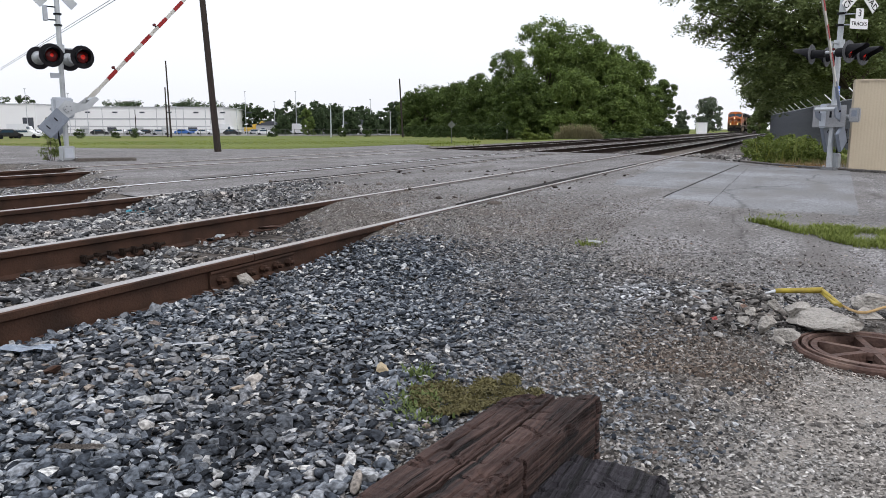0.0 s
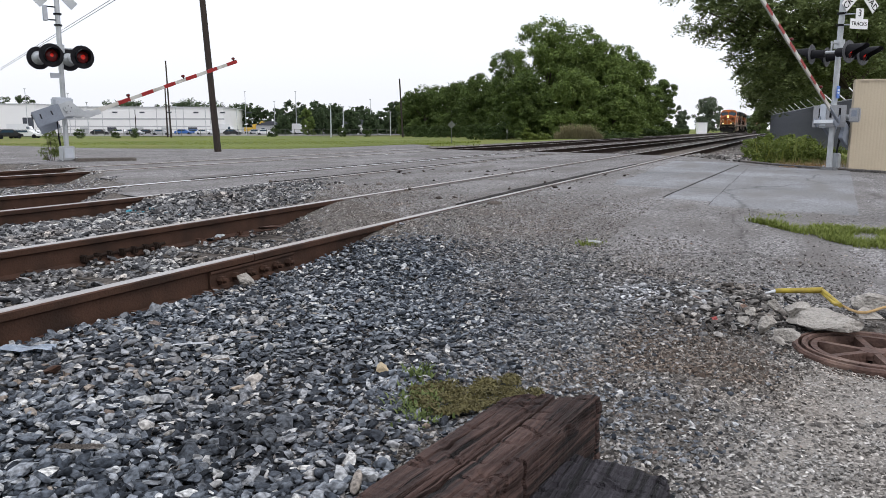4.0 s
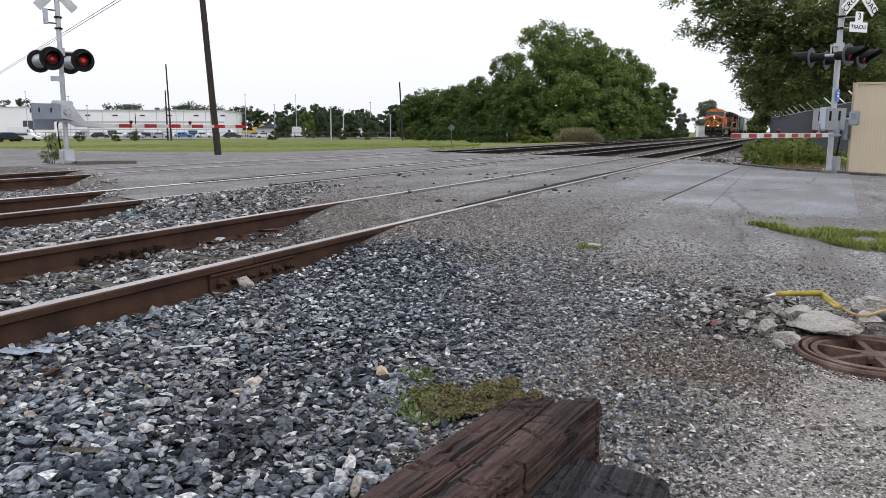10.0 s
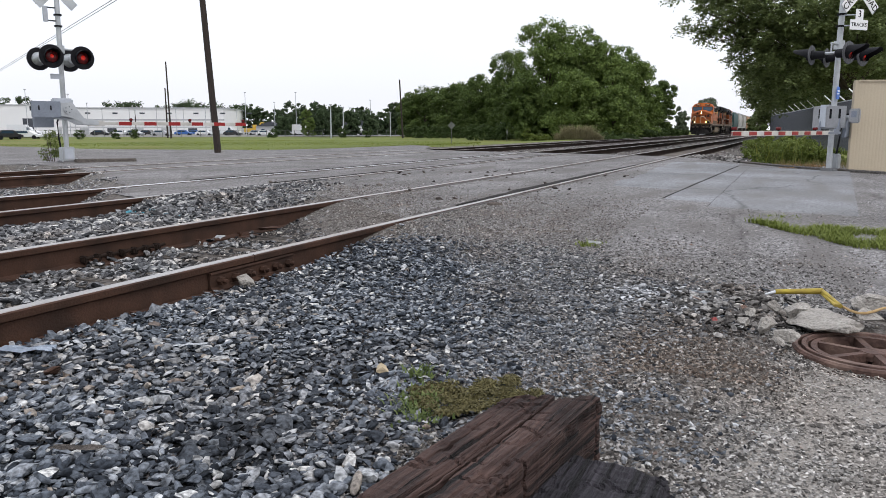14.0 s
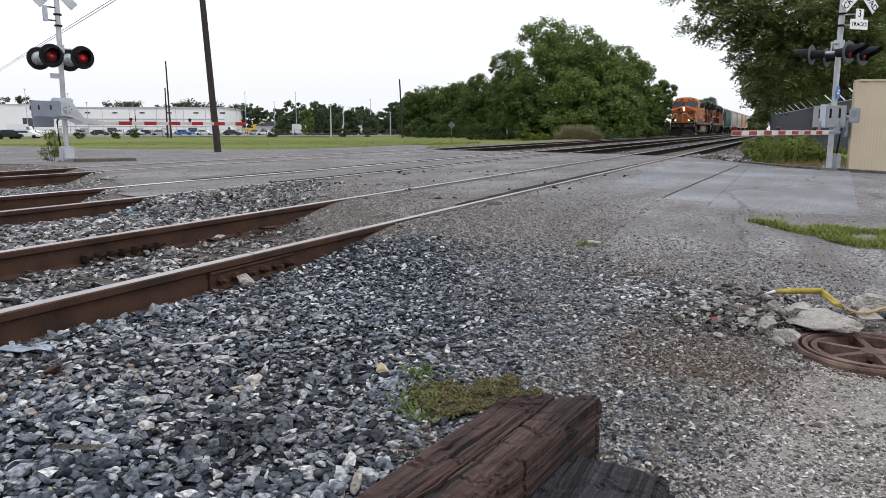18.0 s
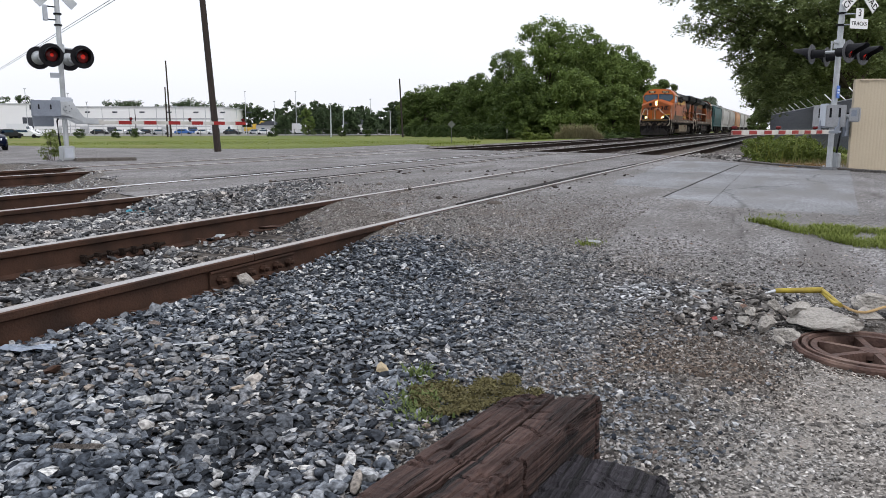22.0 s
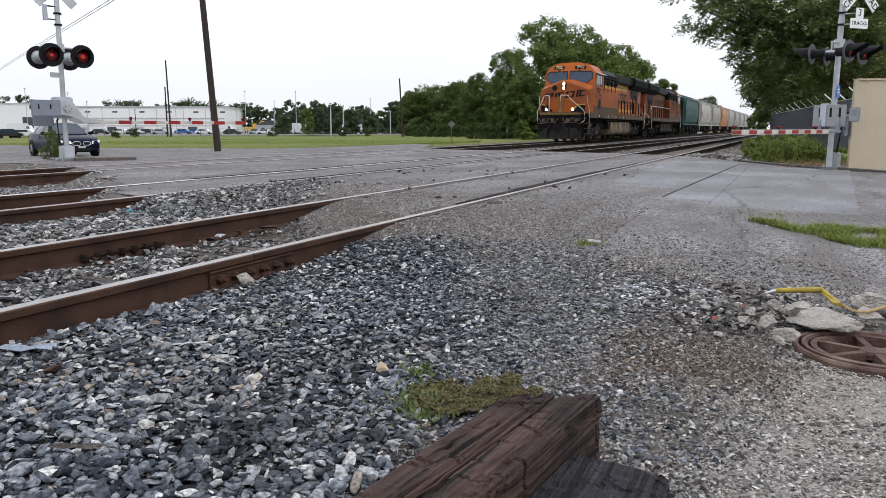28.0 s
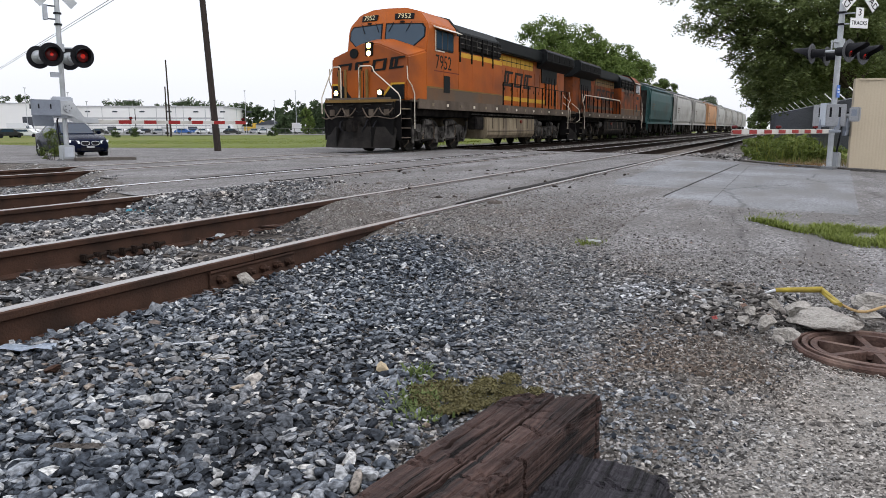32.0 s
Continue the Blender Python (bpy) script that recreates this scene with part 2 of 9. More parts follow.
def beam_mat(name, dark, mid, light, rough=0.85, turn=0.0):
    """Old sawn timber, grain along x, or turned by that many degrees: streaks, dark open checks and crosswise saw scars."""
    m = bpy.data.materials.new(name)
    m.use_nodes = True
    n, l = m.node_tree.nodes, m.node_tree.links
    b = n["Principled BSDF"]
    tex = n.new("ShaderNodeTexCoord")

    def streak(scale, detail, stretch, p0, p1):
        mp, q, r = n.new("ShaderNodeMapping"), n.new("ShaderNodeTexNoise"), n.new("ShaderNodeMapRange")
        mp.vector_type = "TEXTURE"
        mp.inputs["Scale"].default_value = tuple(1 / c for c in stretch)
        mp.inputs["Rotation"].default_value = (0, 0, radians(turn))
        l.new(tex.outputs["Object"], mp.inputs["Vector"])
        q.inputs["Scale"].default_value, q.inputs["Detail"].default_value = scale, detail
        l.new(mp.outputs["Vector"], q.inputs["Vector"])
        r.inputs["From Min"].default_value, r.inputs["From Max"].default_value = p0, p1
        l.new(q.outputs["Fac"], r.inputs["Value"])
        return r.outputs[0]

    def mixed(fac, c0, c1):
        q = n.new("ShaderNodeMix")
        q.data_type = "RGBA"
        l.new(fac, q.inputs["Factor"])
        for sock, c in ((q.inputs[6], c0), (q.inputs[7], c1)):
            if hasattr(c, "node"):
                l.new(c, sock)
            else:
                sock.default_value = (*c, 1)
        return q.outputs[2]

    grain = streak(9.0, 6.0, (0.55, 9, 9), 0.34, 0.66)
    tone = streak(3.0, 5.0, (1.0, 2.0, 2.0), 0.35, 0.70)
    check = streak(8.0, 5.0, (0.22, 7, 7), 0.59, 0.64)
    scar = streak(9.0, 3.0, (7, 0.9, 0.9), 0.60, 0.70)
    col = mixed(tone, mixed(grain, dark, mid), mixed(grain, mid, light))
    col = mixed(scar, col, mixed(grain, dark, mid))
    col = mixed(check, col, tuple(c * 0.25 for c in dark))
    l.new(col, b.inputs["Base Color"])
    b.inputs["Roughness"].default_value, b.inputs["Specular IOR Level"].default_value = rough, 0.3
    high = n.new("ShaderNodeMath")
    high.operation = "MULTIPLY_ADD"
    high.inputs[1].default_value = -1.6
    l.new(check, high.inputs[0])
    l.new(grain, high.inputs[2])
    bp = n.new("ShaderNodeBump")
    bp.inputs["Strength"].default_value, bp.inputs["Distance"].default_value = 0.9, 0.008
    l.new(high.outputs[0], bp.inputs["Height"])
    l.new(bp.outputs["Normal"], b.inputs["Normal"])
    return m


M_RUST = mat("rusty_rail_steel", (0.042, 0.023, 0.016), (0.095, 0.050, 0.034), 0.8, 0.3, 6, 80, 0.4, stain=(0.035, 0.022, 0.017), amount=0.45)
M_RUST_DARK = mat("dark_shaded_rail_steel", (0.012, 0.009, 0.008), (0.035, 0.024, 0.019), 0.85, 0.1, 6, 80, 0.3, spec=0.08)
M_HEAD = mat("worn_rail_head", (0.58, 0.57, 0.57), (0.80, 0.79, 0.79), 0.26, 1.0, 4, 60, 0.05, stretch=(0.2, 6, 6))
M_HEAD_NEAR = mat("scuffed_rail_head", (0.25, 0.23, 0.22), (0.47, 0.45, 0.44), 0.36, 0.95, 4, 60, 0.08, stretch=(0.25, 7, 7), stain=(0.24, 0.17, 0.13), amount=0.36)
M_HEAD_DULL = mat("dull_rail_head", (0.24, 0.21, 0.19), (0.48, 0.45, 0.42), 0.42, 0.9, 4, 60, 0.08, stretch=(0.3, 6, 6))
M_TIE = mat("weathered_tie_wood", (0.040, 0.033, 0.029), (0.23, 0.205, 0.185), 0.9, 0, 5, 60, 0.9, vary=0.25, stretch=(6, 0.7, 6))
M_BEAM = beam_mat("old_creosoted_wood", (0.011, 0.0056, 0.005), (0.043, 0.0235, 0.0195), (0.104, 0.063, 0.053))
M_TIE_NEAR = beam_mat("splintered_tie_wood", (0.012, 0.010, 0.009), (0.075, 0.064, 0.056), (0.205, 0.182, 0.160), turn=90)
M_BEAM_DARK = beam_mat("tarred_dark_wood", (0.007, 0.006, 0.0085), (0.019, 0.0168, 0.0215), (0.045, 0.040, 0.049), 0.75)
M_ASPHALT = asphalt_mat("old_grey_asphalt", (0.100, 0.096, 0.095), (0.265, 0.259, 0.259), (0.122, 0.114, 0.110), grain=0.8)
M_CONC = asphalt_mat("worn_grey_concrete", (0.150, 0.154, 0.162), (0.250, 0.256, 0.267), (0.155, 0.153, 0.152), 0.22, 0.4)
M_KERB = asphalt_mat("grimy_dark_concrete", (0.060, 0.056, 0.053), (0.145, 0.138, 0.132), (0.07, 0.06, 0.052), 0.5, 0.6)
M_DIRT = grit_mat("gravelly_dirt", ((0.0, (0.040, 0.037, 0.034)), (0.5, (0.11, 0.102, 0.095)), (1.0, (0.26, 0.25, 0.24))), 60.0, (0.095, 0.080, 0.068), 0.7)
M_DUST = grit_mat("pale_trodden_dust", ((0.0, (0.060, 0.056, 0.052)), (0.5, (0.16, 0.152, 0.142)), (1.0, (0.38, 0.365, 0.345))), 75.0, (0.235, 0.216, 0.195), 0.8)
M_GRASS_GROUND = mat("mown_grass_field", (0.060, 0.086, 0.011), (0.150, 0.175, 0.034), 0.95, 0, 0.12, 8, 0.6, stain=(0.15, 0.135, 0.040), amount=0.38, depth=0.05)
# Near-black: oily dirt, plus painted shade for the gaps between stones.
M_DARK_GROUND = mat("oily_gap_shade_bed", (0.008, 0.0075, 0.0075), (0.030, 0.028, 0.027), 0.95, 0, 2.0, 60, 0.8, depth=0.03)
M_FLANGE = mat("black_flangeway_rubber", (0.035, 0.031, 0.029), (0.085, 0.078, 0.073), 0.9, 0, 3, 60, 0.3, stain=(0.15, 0.14, 0.133), amount=0.4)
M_GALV = mat("galvanised_steel", (0.34, 0.36, 0.38), (0.52, 0.54, 0.56), 0.45, 0.55, 4, 60, 0.1, stain=(0.30, 0.31, 0.32), amount=0.35)
M_GREY_BOX = mat("pale_grey_painted_box", (0.38, 0.41, 0.46), (0.50, 0.53, 0.58), 0.5, 0.1, 3, 40, 0.1, stain=(0.30, 0.31, 0.34), amount=0.3)
M_WEIGHT = mat("blue_grey_weight_paint", (0.16, 0.18, 0.22), (0.24, 0.27, 0.32), 0.6, 0, 3, 40, 0.1)
M_BLACK = mat("black_painted_metal", (0.007, 0.007, 0.009), (0.018, 0.018, 0.021), 0.6, 0.0, 4, 50, 0.1, spec=0.1)
M_ARM_WHITE = mat("dulled_cream_sheeting", (0.44, 0.43, 0.40), (0.57, 0.56, 0.53), 0.5, 0, 4, 50, 0.03, stain=(0.36, 0.34, 0.30), amount=0.4)
# Dark to mid grey in upright streaks, for the right signal's discs.
M_DISC = mat("streaky_grey_disc", (0.035, 0.036, 0.040), (0.15, 0.153, 0.165), 0.65, 0.1, 7, 50, 0.1, stretch=(4, 4, 0.6))
M_PANEL = mat("dulled_grey_panel", (0.23, 0.235, 0.245), (0.36, 0.365, 0.38), 0.55, 0.2, 3, 40, 0.1, stain=(0.10, 0.10, 0.10), amount=0.3)
M_WHITE = mat("white_sheeting", (0.72, 0.73, 0.74), (0.82, 0.82, 0.82), 0.45, 0, 4, 50, 0.03)
M_RED = mat("red_sheeting", (0.20, 0.014, 0.015), (0.32, 0.028, 0.026), 0.45, 0, 4, 50, 0.03)
M_POLE = mat("creosoted_pole_wood", (0.022, 0.018, 0.017), (0.055, 0.043, 0.037), 0.9, 0, 4, 40, 0.5, stretch=(6, 6, 0.5))
M_BARK = mat("grey_brown_bark", (0.05, 0.04, 0.032), (0.11, 0.09, 0.072), 0.95, 0, 4, 30, 0.8)
M_LAMP_RED = glow("lit_red_lens", (0.55, 0.02, 0.012), 0.35)
M_LENS_RED = mat("unlit_red_lens", (0.075, 0.006, 0.008), (0.11, 0.012, 0.012), 0.2, 0, 5, 40, 0.05)
M_HEADLIGHT = glow("headlight_bulb", (1.0, 0.60, 0.20), 15.0)


# ---- building helpers ----
def part(name, bm, material, parent=None, label="", smooth=False, bevel=0.0):
    """Links a bmesh as one mesh object, under parent if that is given."""
    if bevel:
        bmesh.ops.bevel(bm, geom=list(bm.edges), offset=bevel, segments=2, affect="EDGES", clamp_overlap=True)
    me = bpy.data.meshes.new(name)
    bm.to_mesh(me)
    bm.free()
    me.materials.append(material)
    if smooth:
        me.shade_smooth()
    ob = new(name, me)
    if parent:
        ob.parent = parent
    if label:
        ob["label"] = label
    return ob


def thing(name, m, label, category, group=""):
    ob = new(name)
    ob.empty_display_size = 0.2
    ob.matrix_basis = m
    return tagged(ob, label, category, group)


def box(bm, x0, x1, y0, y1, z0, z1, m=None):
    v = [bm.verts.new((x, y, z)) for x in (x0, x1) for y in (y0, y1) for z in (z0, z1)]
    for f in ((0, 1, 3, 2), (4, 6, 7, 5), (0, 4, 5, 1), (2, 3, 7, 6), (0, 2, 6, 4), (1, 5, 7, 3)):
        bm.faces.new([v[i] for i in f])
    if m is not None:
        bmesh.ops.transform(bm, matrix=m, verts=v)
    return v


def boxes(*lots, m=None):
    bm = bmesh.new()
    for b in lots:
        box(bm, *b, m=m)
    return bm


def rod(bm, a, b, r0, r1=None, n=10, caps=True):
    """A round bar from a to b, of radius r0 to r1."""
    a, b = Vector(a), Vector(b)
    r1 = r0 if r1 is None else r1
    q = (b - a).to_track_quat("Z", "Y")
    rings = []
    for p, r in ((a, r0), (b, r1)):
        rings.append([bm.verts.new(p + q @ Vector((r * math.cos(i * math.tau / n), r * math.sin(i * math.tau / n), 0))) for i in range(n)])
    for i in range(n):
        bm.faces.new((rings[0][i], rings[0][(i + 1) % n], rings[1][(i + 1) % n], rings[1][i]))
    if caps:
        bm.faces.new(rings[0][::-1])
        bm.faces.new(rings[1])
    return bm


def rods(*lots, n=10):
    bm = bmesh.new()
    for b in lots:
        rod(bm, *b, n=n)
    return bm


def pipe(points, r, n=8):
    """A bent bar through the points."""
    bm = bmesh.new()
    pts = [Vector(p) for p in points]
    rings = []
    for i, p in enumerate(pts):
        way = (pts[min(i + 1, len(pts) - 1)] - pts[max(i - 1, 0)]).normalized()
        q = way.to_track_quat("Z", "Y")
        rings.append([bm.verts.new(p + q @ Vector((r * math.cos(k * math.tau / n), r * math.sin(k * math.tau / n), 0))) for k in range(n)])
    for a, b in zip(rings, rings[1:]):
        for k in range(n):
            bm.faces.new((a[k], a[(k + 1) % n], b[(k + 1) % n], b[k]))
    bm.faces.new(rings[0][::-1])
    bm.faces.new(rings[-1])
    return bm


def prism(outline, d0, d1, axis="y"):
    """A flat outline pushed along an axis. axis y: outline in x, z; x: in y, z; z: in x, y."""
    bm = bmesh.new()
    put = {"y": lambda p, d: (p[0], d, p[1]), "x": lambda p, d: (d, p[0], p[1]), "z": lambda p, d: (p[0], p[1], d)}[axis]
    a = [bm.verts.new(put(p, d0)) for p in outline]
    b = [bm.verts.new(put(p, d1)) for p in outline]
    n = len(a)
    bm.faces.new(a)
    bm.faces.new(b[::-1])
    for i in range(n):
        bm.faces.new((a[i], b[i], b[(i + 1) % n], a[(i + 1) % n]))
    bmesh.ops.recalc_face_normals(bm, faces=bm.faces)
    return bm


def turned(profile, n=20, axis="z"):
    """A turned body: profile of (radius, height)."""
    bm = bmesh.new()
    rings = []
    for r, h in profile:
        ring = []
        for i in range(n):
            c, s = r * math.cos(i * math.tau / n), r * math.sin(i * math.tau / n)
            ring.append(bm.verts.new({"z": (c, s, h), "y": (c, h, s), "x": (h, c, s)}[axis]))
        rings.append(ring)
    for a, b in zip(rings, rings[1:]):
        for i in range(n):
            bm.faces.new((a[i], a[(i + 1) % n], b[(i + 1) % n], b[i]))
    bm.faces.new(rings[0][::-1])
    bm.faces.new(rings[-1])
    bmesh.ops.recalc_face_normals(bm, faces=bm.faces)
    return bm


def mesh_np(name, verts, faces, material, parent=None, label=""):
    """One mesh from arrays: verts (n, 3) and faces (m, k)."""
    verts, faces = np.asarray(verts, np.float32), np.asarray(faces, np.int32)
    me = bpy.data.meshes.new(name)
    k = faces.shape[1]
    me.vertices.add(len(verts))
    me.vertices.foreach_set("co", verts.ravel())
    me.loops.add(faces.size)
    me.loops.foreach_set("vertex_index", faces.ravel())
    me.polygons.add(len(faces))
    me.polygons.foreach_set("loop_start", np.arange(0, faces.size, k, dtype=np.int32))
    me.update(calc_edges=True)
    me.materials.append(material)
    ob = new(name, me)
    if parent:
        ob.parent = parent
    if label:
        ob["label"] = label
    return ob


def smooth_step(a, b, x):
    t = np.clip((np.asarray(x, float) - a) / (b - a), 0, 1)
    return t * t * (3 - 2 * t)


def words(name, text, size, m, material, parent, label=""):
    """Lettering as a thin mesh with the built-in font; it reads along x, stands along y, faces +z, before the pose m."""
    cu = bpy.data.curves.new(name, "FONT")
    cu.body, cu.size, cu.extrude, cu.align_x, cu.align_y, cu.resolution_u = text, size, 0.002, "CENTER", "CENTER", 2
    tmp = bpy.data.objects.new(name, cu)
    me = bpy.data.meshes.new_from_object(tmp)
    bpy.data.objects.remove(tmp)
    me.materials.clear()
    me.materials.append(material)
    ob = new(name, me)
    ob.parent = parent
    ob.matrix_basis = m
    if label:
        ob["label"] = label
    return ob


# ---- ground, road and tracks ----
RAIL_Y = ((3.06, 4.57), (6.83, 8.34), (11.80, 13.31))
TRACK_Y = tuple((a + b) / 2 for a, b in RAIL_Y)
ROAD_Y = (-40, -12, -5, -1.5, -0.3, 0.2, 1.2, 2.2, 3.0, 4.0, 5.0, 6.4, 7.6, 9.4, 11.6, 13.6, 16, 20, 28, 40, 60, 120)
ROAD_L = (-3, 2.6, 4.0, 4.9, 4.6, 4.3, 4.9, 5.2, 5.6, 6.7, 7.6, 6.5, 6.7, 8.3, 9.9, 11.0, 11.7, 8.0, 6.0, 10, 22, 45)
ROAD_R = (5, 12.6, 15.3, 17.4, 18.7, 19.2, 20.3, 21.8, 22.8, 23.5, 24.1, 24.6, 25.0, 25.5, 26.0, 27.5, 33, 38.5, 37.5, 34, 39, 60)


def road_edge(y, side):
    return np.interp(y, ROAD_Y, ROAD_L if side == 0 else ROAD_R)


def road_z(x, y):
    near = (1 - smooth_step(3.4, 8.5, x)) * (1 - smooth_step(1.6, 3.3, y))
    dip = 0.10 * (1 - smooth_step(-1.0, 2.8, y))
    return -0.012 - 0.13 * near - dip - 0.43 * smooth_step(15.5, 30, y) - 0.25 * smooth_step(40, 130, y)


def ground_z(x, y):
    x, y = np.asarray(x, float), np.asarray(y, float)
    bed = smooth_step(0.6, 2.6, y) * (1 - smooth_step(14.6, 16.5, y))
    out = -0.235 + 0.04 * bed
    far_side = smooth_step(15, 17, y)
    out = out * (1 - far_side) + (road_z(x, y) - 0.05) * far_side
    right = smooth_step(7, 12, x) * (1 - smooth_step(1.2, 3.0, y))
    out = out * (1 - right) + (-0.12) * right
    d = road_edge(y, 0) - x
    reach = np.where(y > 6.5, 0.8, 1.5)
    ramp = (1 - smooth_step(0, 1, np.clip(d / reach, 0, 1))) * (1 - smooth_step(-0.1, 0.7, x - road_edge(y, 1)))
    out = out * (1 - ramp) + (road_z(x, y) - 0.004) * ramp
    inside = (d < -0.75) & (x < road_edge(y, 1) + 0.1)
    out = np.where(np.hypot(x - 3.78, y + 0.395) < 0.30, out - 0.12, out)
    return np.where(inside, np.minimum(out, road_z(x, y) - 0.06), out)


def spread(near, far, fine, coarse, top):
    a = list(np.arange(near, far, fine))
    step, v = fine, far
    while v < top:
        a.append(v)
        step = min(step * 1.18, coarse)
        v += step
    step, v, low = fine, near, []
    while v > -top:
        step = min(step * 1.18, coarse)
        v -= step
        low.append(v)
    return np.array(low[::-1] + a)


gx, gy = spread(0, 28, 0.2, 200, 2600), spread(-3, 17, 0.2, 200, 2600)
GX, GY = np.meshgrid(gx, gy, indexing="ij")
GZ = ground_z(GX, GY)
GZ = np.where((GX > 30) & (GY > 30), GZ + 0.06 * np.sin(GX * 0.21 + GY * 0.13), GZ)
nx, ny = GX.shape
idx = np.arange(nx * ny).reshape(nx, ny)
quads = np.stack([idx[:-1, :-1], idx[1:, :-1], idx[1:, 1:], idx[:-1, 1:]], -1).reshape(-1, 4)
ground = mesh_np("ground", np.stack([GX, GY, GZ], -1).reshape(-1, 3), quads, M_DIRT)
tagged(ground, "level ground of gravelly dirt and mown green grass", "ground", kind="structure")
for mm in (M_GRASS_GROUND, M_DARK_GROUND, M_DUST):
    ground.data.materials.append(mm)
ccx, ccy = (gx[:-1] + gx[1:]) / 2, (gy[:-1] + gy[1:]) / 2
CX, CY = np.meshgrid(ccx, ccy, indexing="ij")
kind_of = np.where((CY > 16.4) | ((CX > 26) & (CY < 1.4)) | (CX < -8), 1, 0)
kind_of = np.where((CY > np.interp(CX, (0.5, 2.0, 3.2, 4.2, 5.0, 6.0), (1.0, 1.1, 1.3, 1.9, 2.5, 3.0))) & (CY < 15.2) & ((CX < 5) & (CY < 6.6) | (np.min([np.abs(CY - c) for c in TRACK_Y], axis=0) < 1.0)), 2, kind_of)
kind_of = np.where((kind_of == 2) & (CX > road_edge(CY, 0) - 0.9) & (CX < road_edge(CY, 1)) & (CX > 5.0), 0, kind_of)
kind_of = np.where((CX > -8) & (CX < 3.8 + 0.35 * np.sin(CY * 2.3)) & (CY < 0.75 - 0.22 * np.maximum(CX, -0.5)) & (CY > -14), 3, kind_of)
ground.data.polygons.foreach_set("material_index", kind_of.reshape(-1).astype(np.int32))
ground.data.shade_smooth()


def strip_mesh(name, ys, left, right, n, zfun, material, lift=0.0, ragged=0.0):
    """A surface between two lines across the tracks."""
    rng = np.random.default_rng(3)
    rows = []
    for i, y in enumerate(ys):
        l, r = left(y), right(y)
        l += ragged * (math.sin(y * 2.3) * 0.4 + math.sin(y * 5.9 + 1) * 0.25 + (rng.random() - 0.5) * 0.3)
        r += ragged * (math.sin(y * 1.7 + 2) * 0.2 + (rng.random() - 0.5) * 0.15)
        x = l + (r - l) * np.linspace(0, 1, n) ** 1.5
        rows.append(np.stack([x, np.full(n, y), zfun(x, y) + lift], -1))
    v = np.concatenate(rows)
    ii = np.arange(len(ys) * n).reshape(len(ys), n)
    f = np.stack([ii[:-1, :-1], ii[:-1, 1:], ii[1:, 1:], ii[1:, :-1]], -1).reshape(-1, 4)
    return mesh_np(name, v, f, material)


road_rows = np.concatenate([np.arange(-40, -3, 2.0), np.arange(-3, 17, 0.2), np.arange(17, 120, 1.5)])
road = strip_mesh("road", road_rows, lambda y: float(road_edge(y, 0)), lambda y: float(road_edge(y, 1)), 36, road_z, M_ASPHALT, 0.0, 0.25)
tagged(road, "worn patchy grey asphalt road across the tracks", "road", kind="structure")
road.data.shade_smooth()


def rail_profile():
    h = ((-0.076, -0.186), (0.076, -0.186), (0.076, -0.176), (0.012, -0.160), (0.009, -0.055), (0.034, -0.043), (0.0365, -0.010), (0.028, -0.002),
         (-0.028, -0.002), (-0.0365, -0.010), (-0.034, -0.043), (-0.009, -0.055), (-0.012, -0.160), (-0.076, -0.176))
    return h


def make_rail(y, x0, x1, head, label, body=M_RUST):
    root = thing("rail", pose(0, y, 0), label, "rail", "rails of the three tracks")
    part("rail_body", prism(rail_profile(), x0, x1, "x"), body, root, "rust-brown web and foot" if body == M_RUST else "dark web and foot")
    part("rail_head", prism(((-0.030, -0.004), (0.030, -0.004), (0.026, 0.001), (-0.026, 0.001)), x0, x1, "x"), head, root, "worn running surface")
    return root


JOINT, SPLICE = 3.70, 23.2
for k, pair in enumerate(RAIL_Y):
    for j, y in enumerate(pair):
        head = (M_HEAD_NEAR, M_HEAD_NEAR if j == 0 else M_HEAD, M_HEAD_DULL)[k]
        lab = "rust-brown steel rail with a shiny worn head"
        if k == 0 and j == 0:
            near_rail = make_rail(y, -40, JOINT - 0.004, head, lab + ", bolted at a joint")
            make_rail(y, JOINT + 0.004, SPLICE - 0.004, head, lab + ", bolted at a joint")
        else:
            make_rail(y, -40, SPLICE - 0.004, head, lab)
        # Beyond SPLICE, near-black steel puts the shade on rail sides into the colour.
        make_rail(y, SPLICE + 0.004, 420, M_HEAD_DULL if k else head, "steel rail running into the distance, coloured dark as shade", M_RUST_DARK)

# bolted joints on the near track: on the outside of the near rail, and seen from inside on the other
def joint_bar(x, y, label, nut_side, half):
    joint = thing("joint_bar", pose(x, y, 0), label, "joint bar", "joint bars on the rails")
    for side in (-1, 1):
        part("fish_plate", prism(((side * 0.013, -0.150), (side * 0.052, -0.168), (side * 0.052, -0.160), (side * 0.030, -0.140), (side * 0.030, -0.075), (side * 0.038, -0.062), (side * 0.036, -0.050), (side * 0.012, -0.056)), -half, half, "x"), M_RUST, joint)
    for i in range(6):
        bx = -half * 0.82 + i * half * 0.33
        part("bolt", rods(((bx, nut_side * 0.098, -0.107), (bx, -nut_side * 0.05, -0.107), 0.013)), M_RUST, joint)
        part("nut", rods(((bx, nut_side * 0.070, -0.107), (bx, nut_side * 0.034, -0.107), 0.026), n=6), M_RUST, joint)


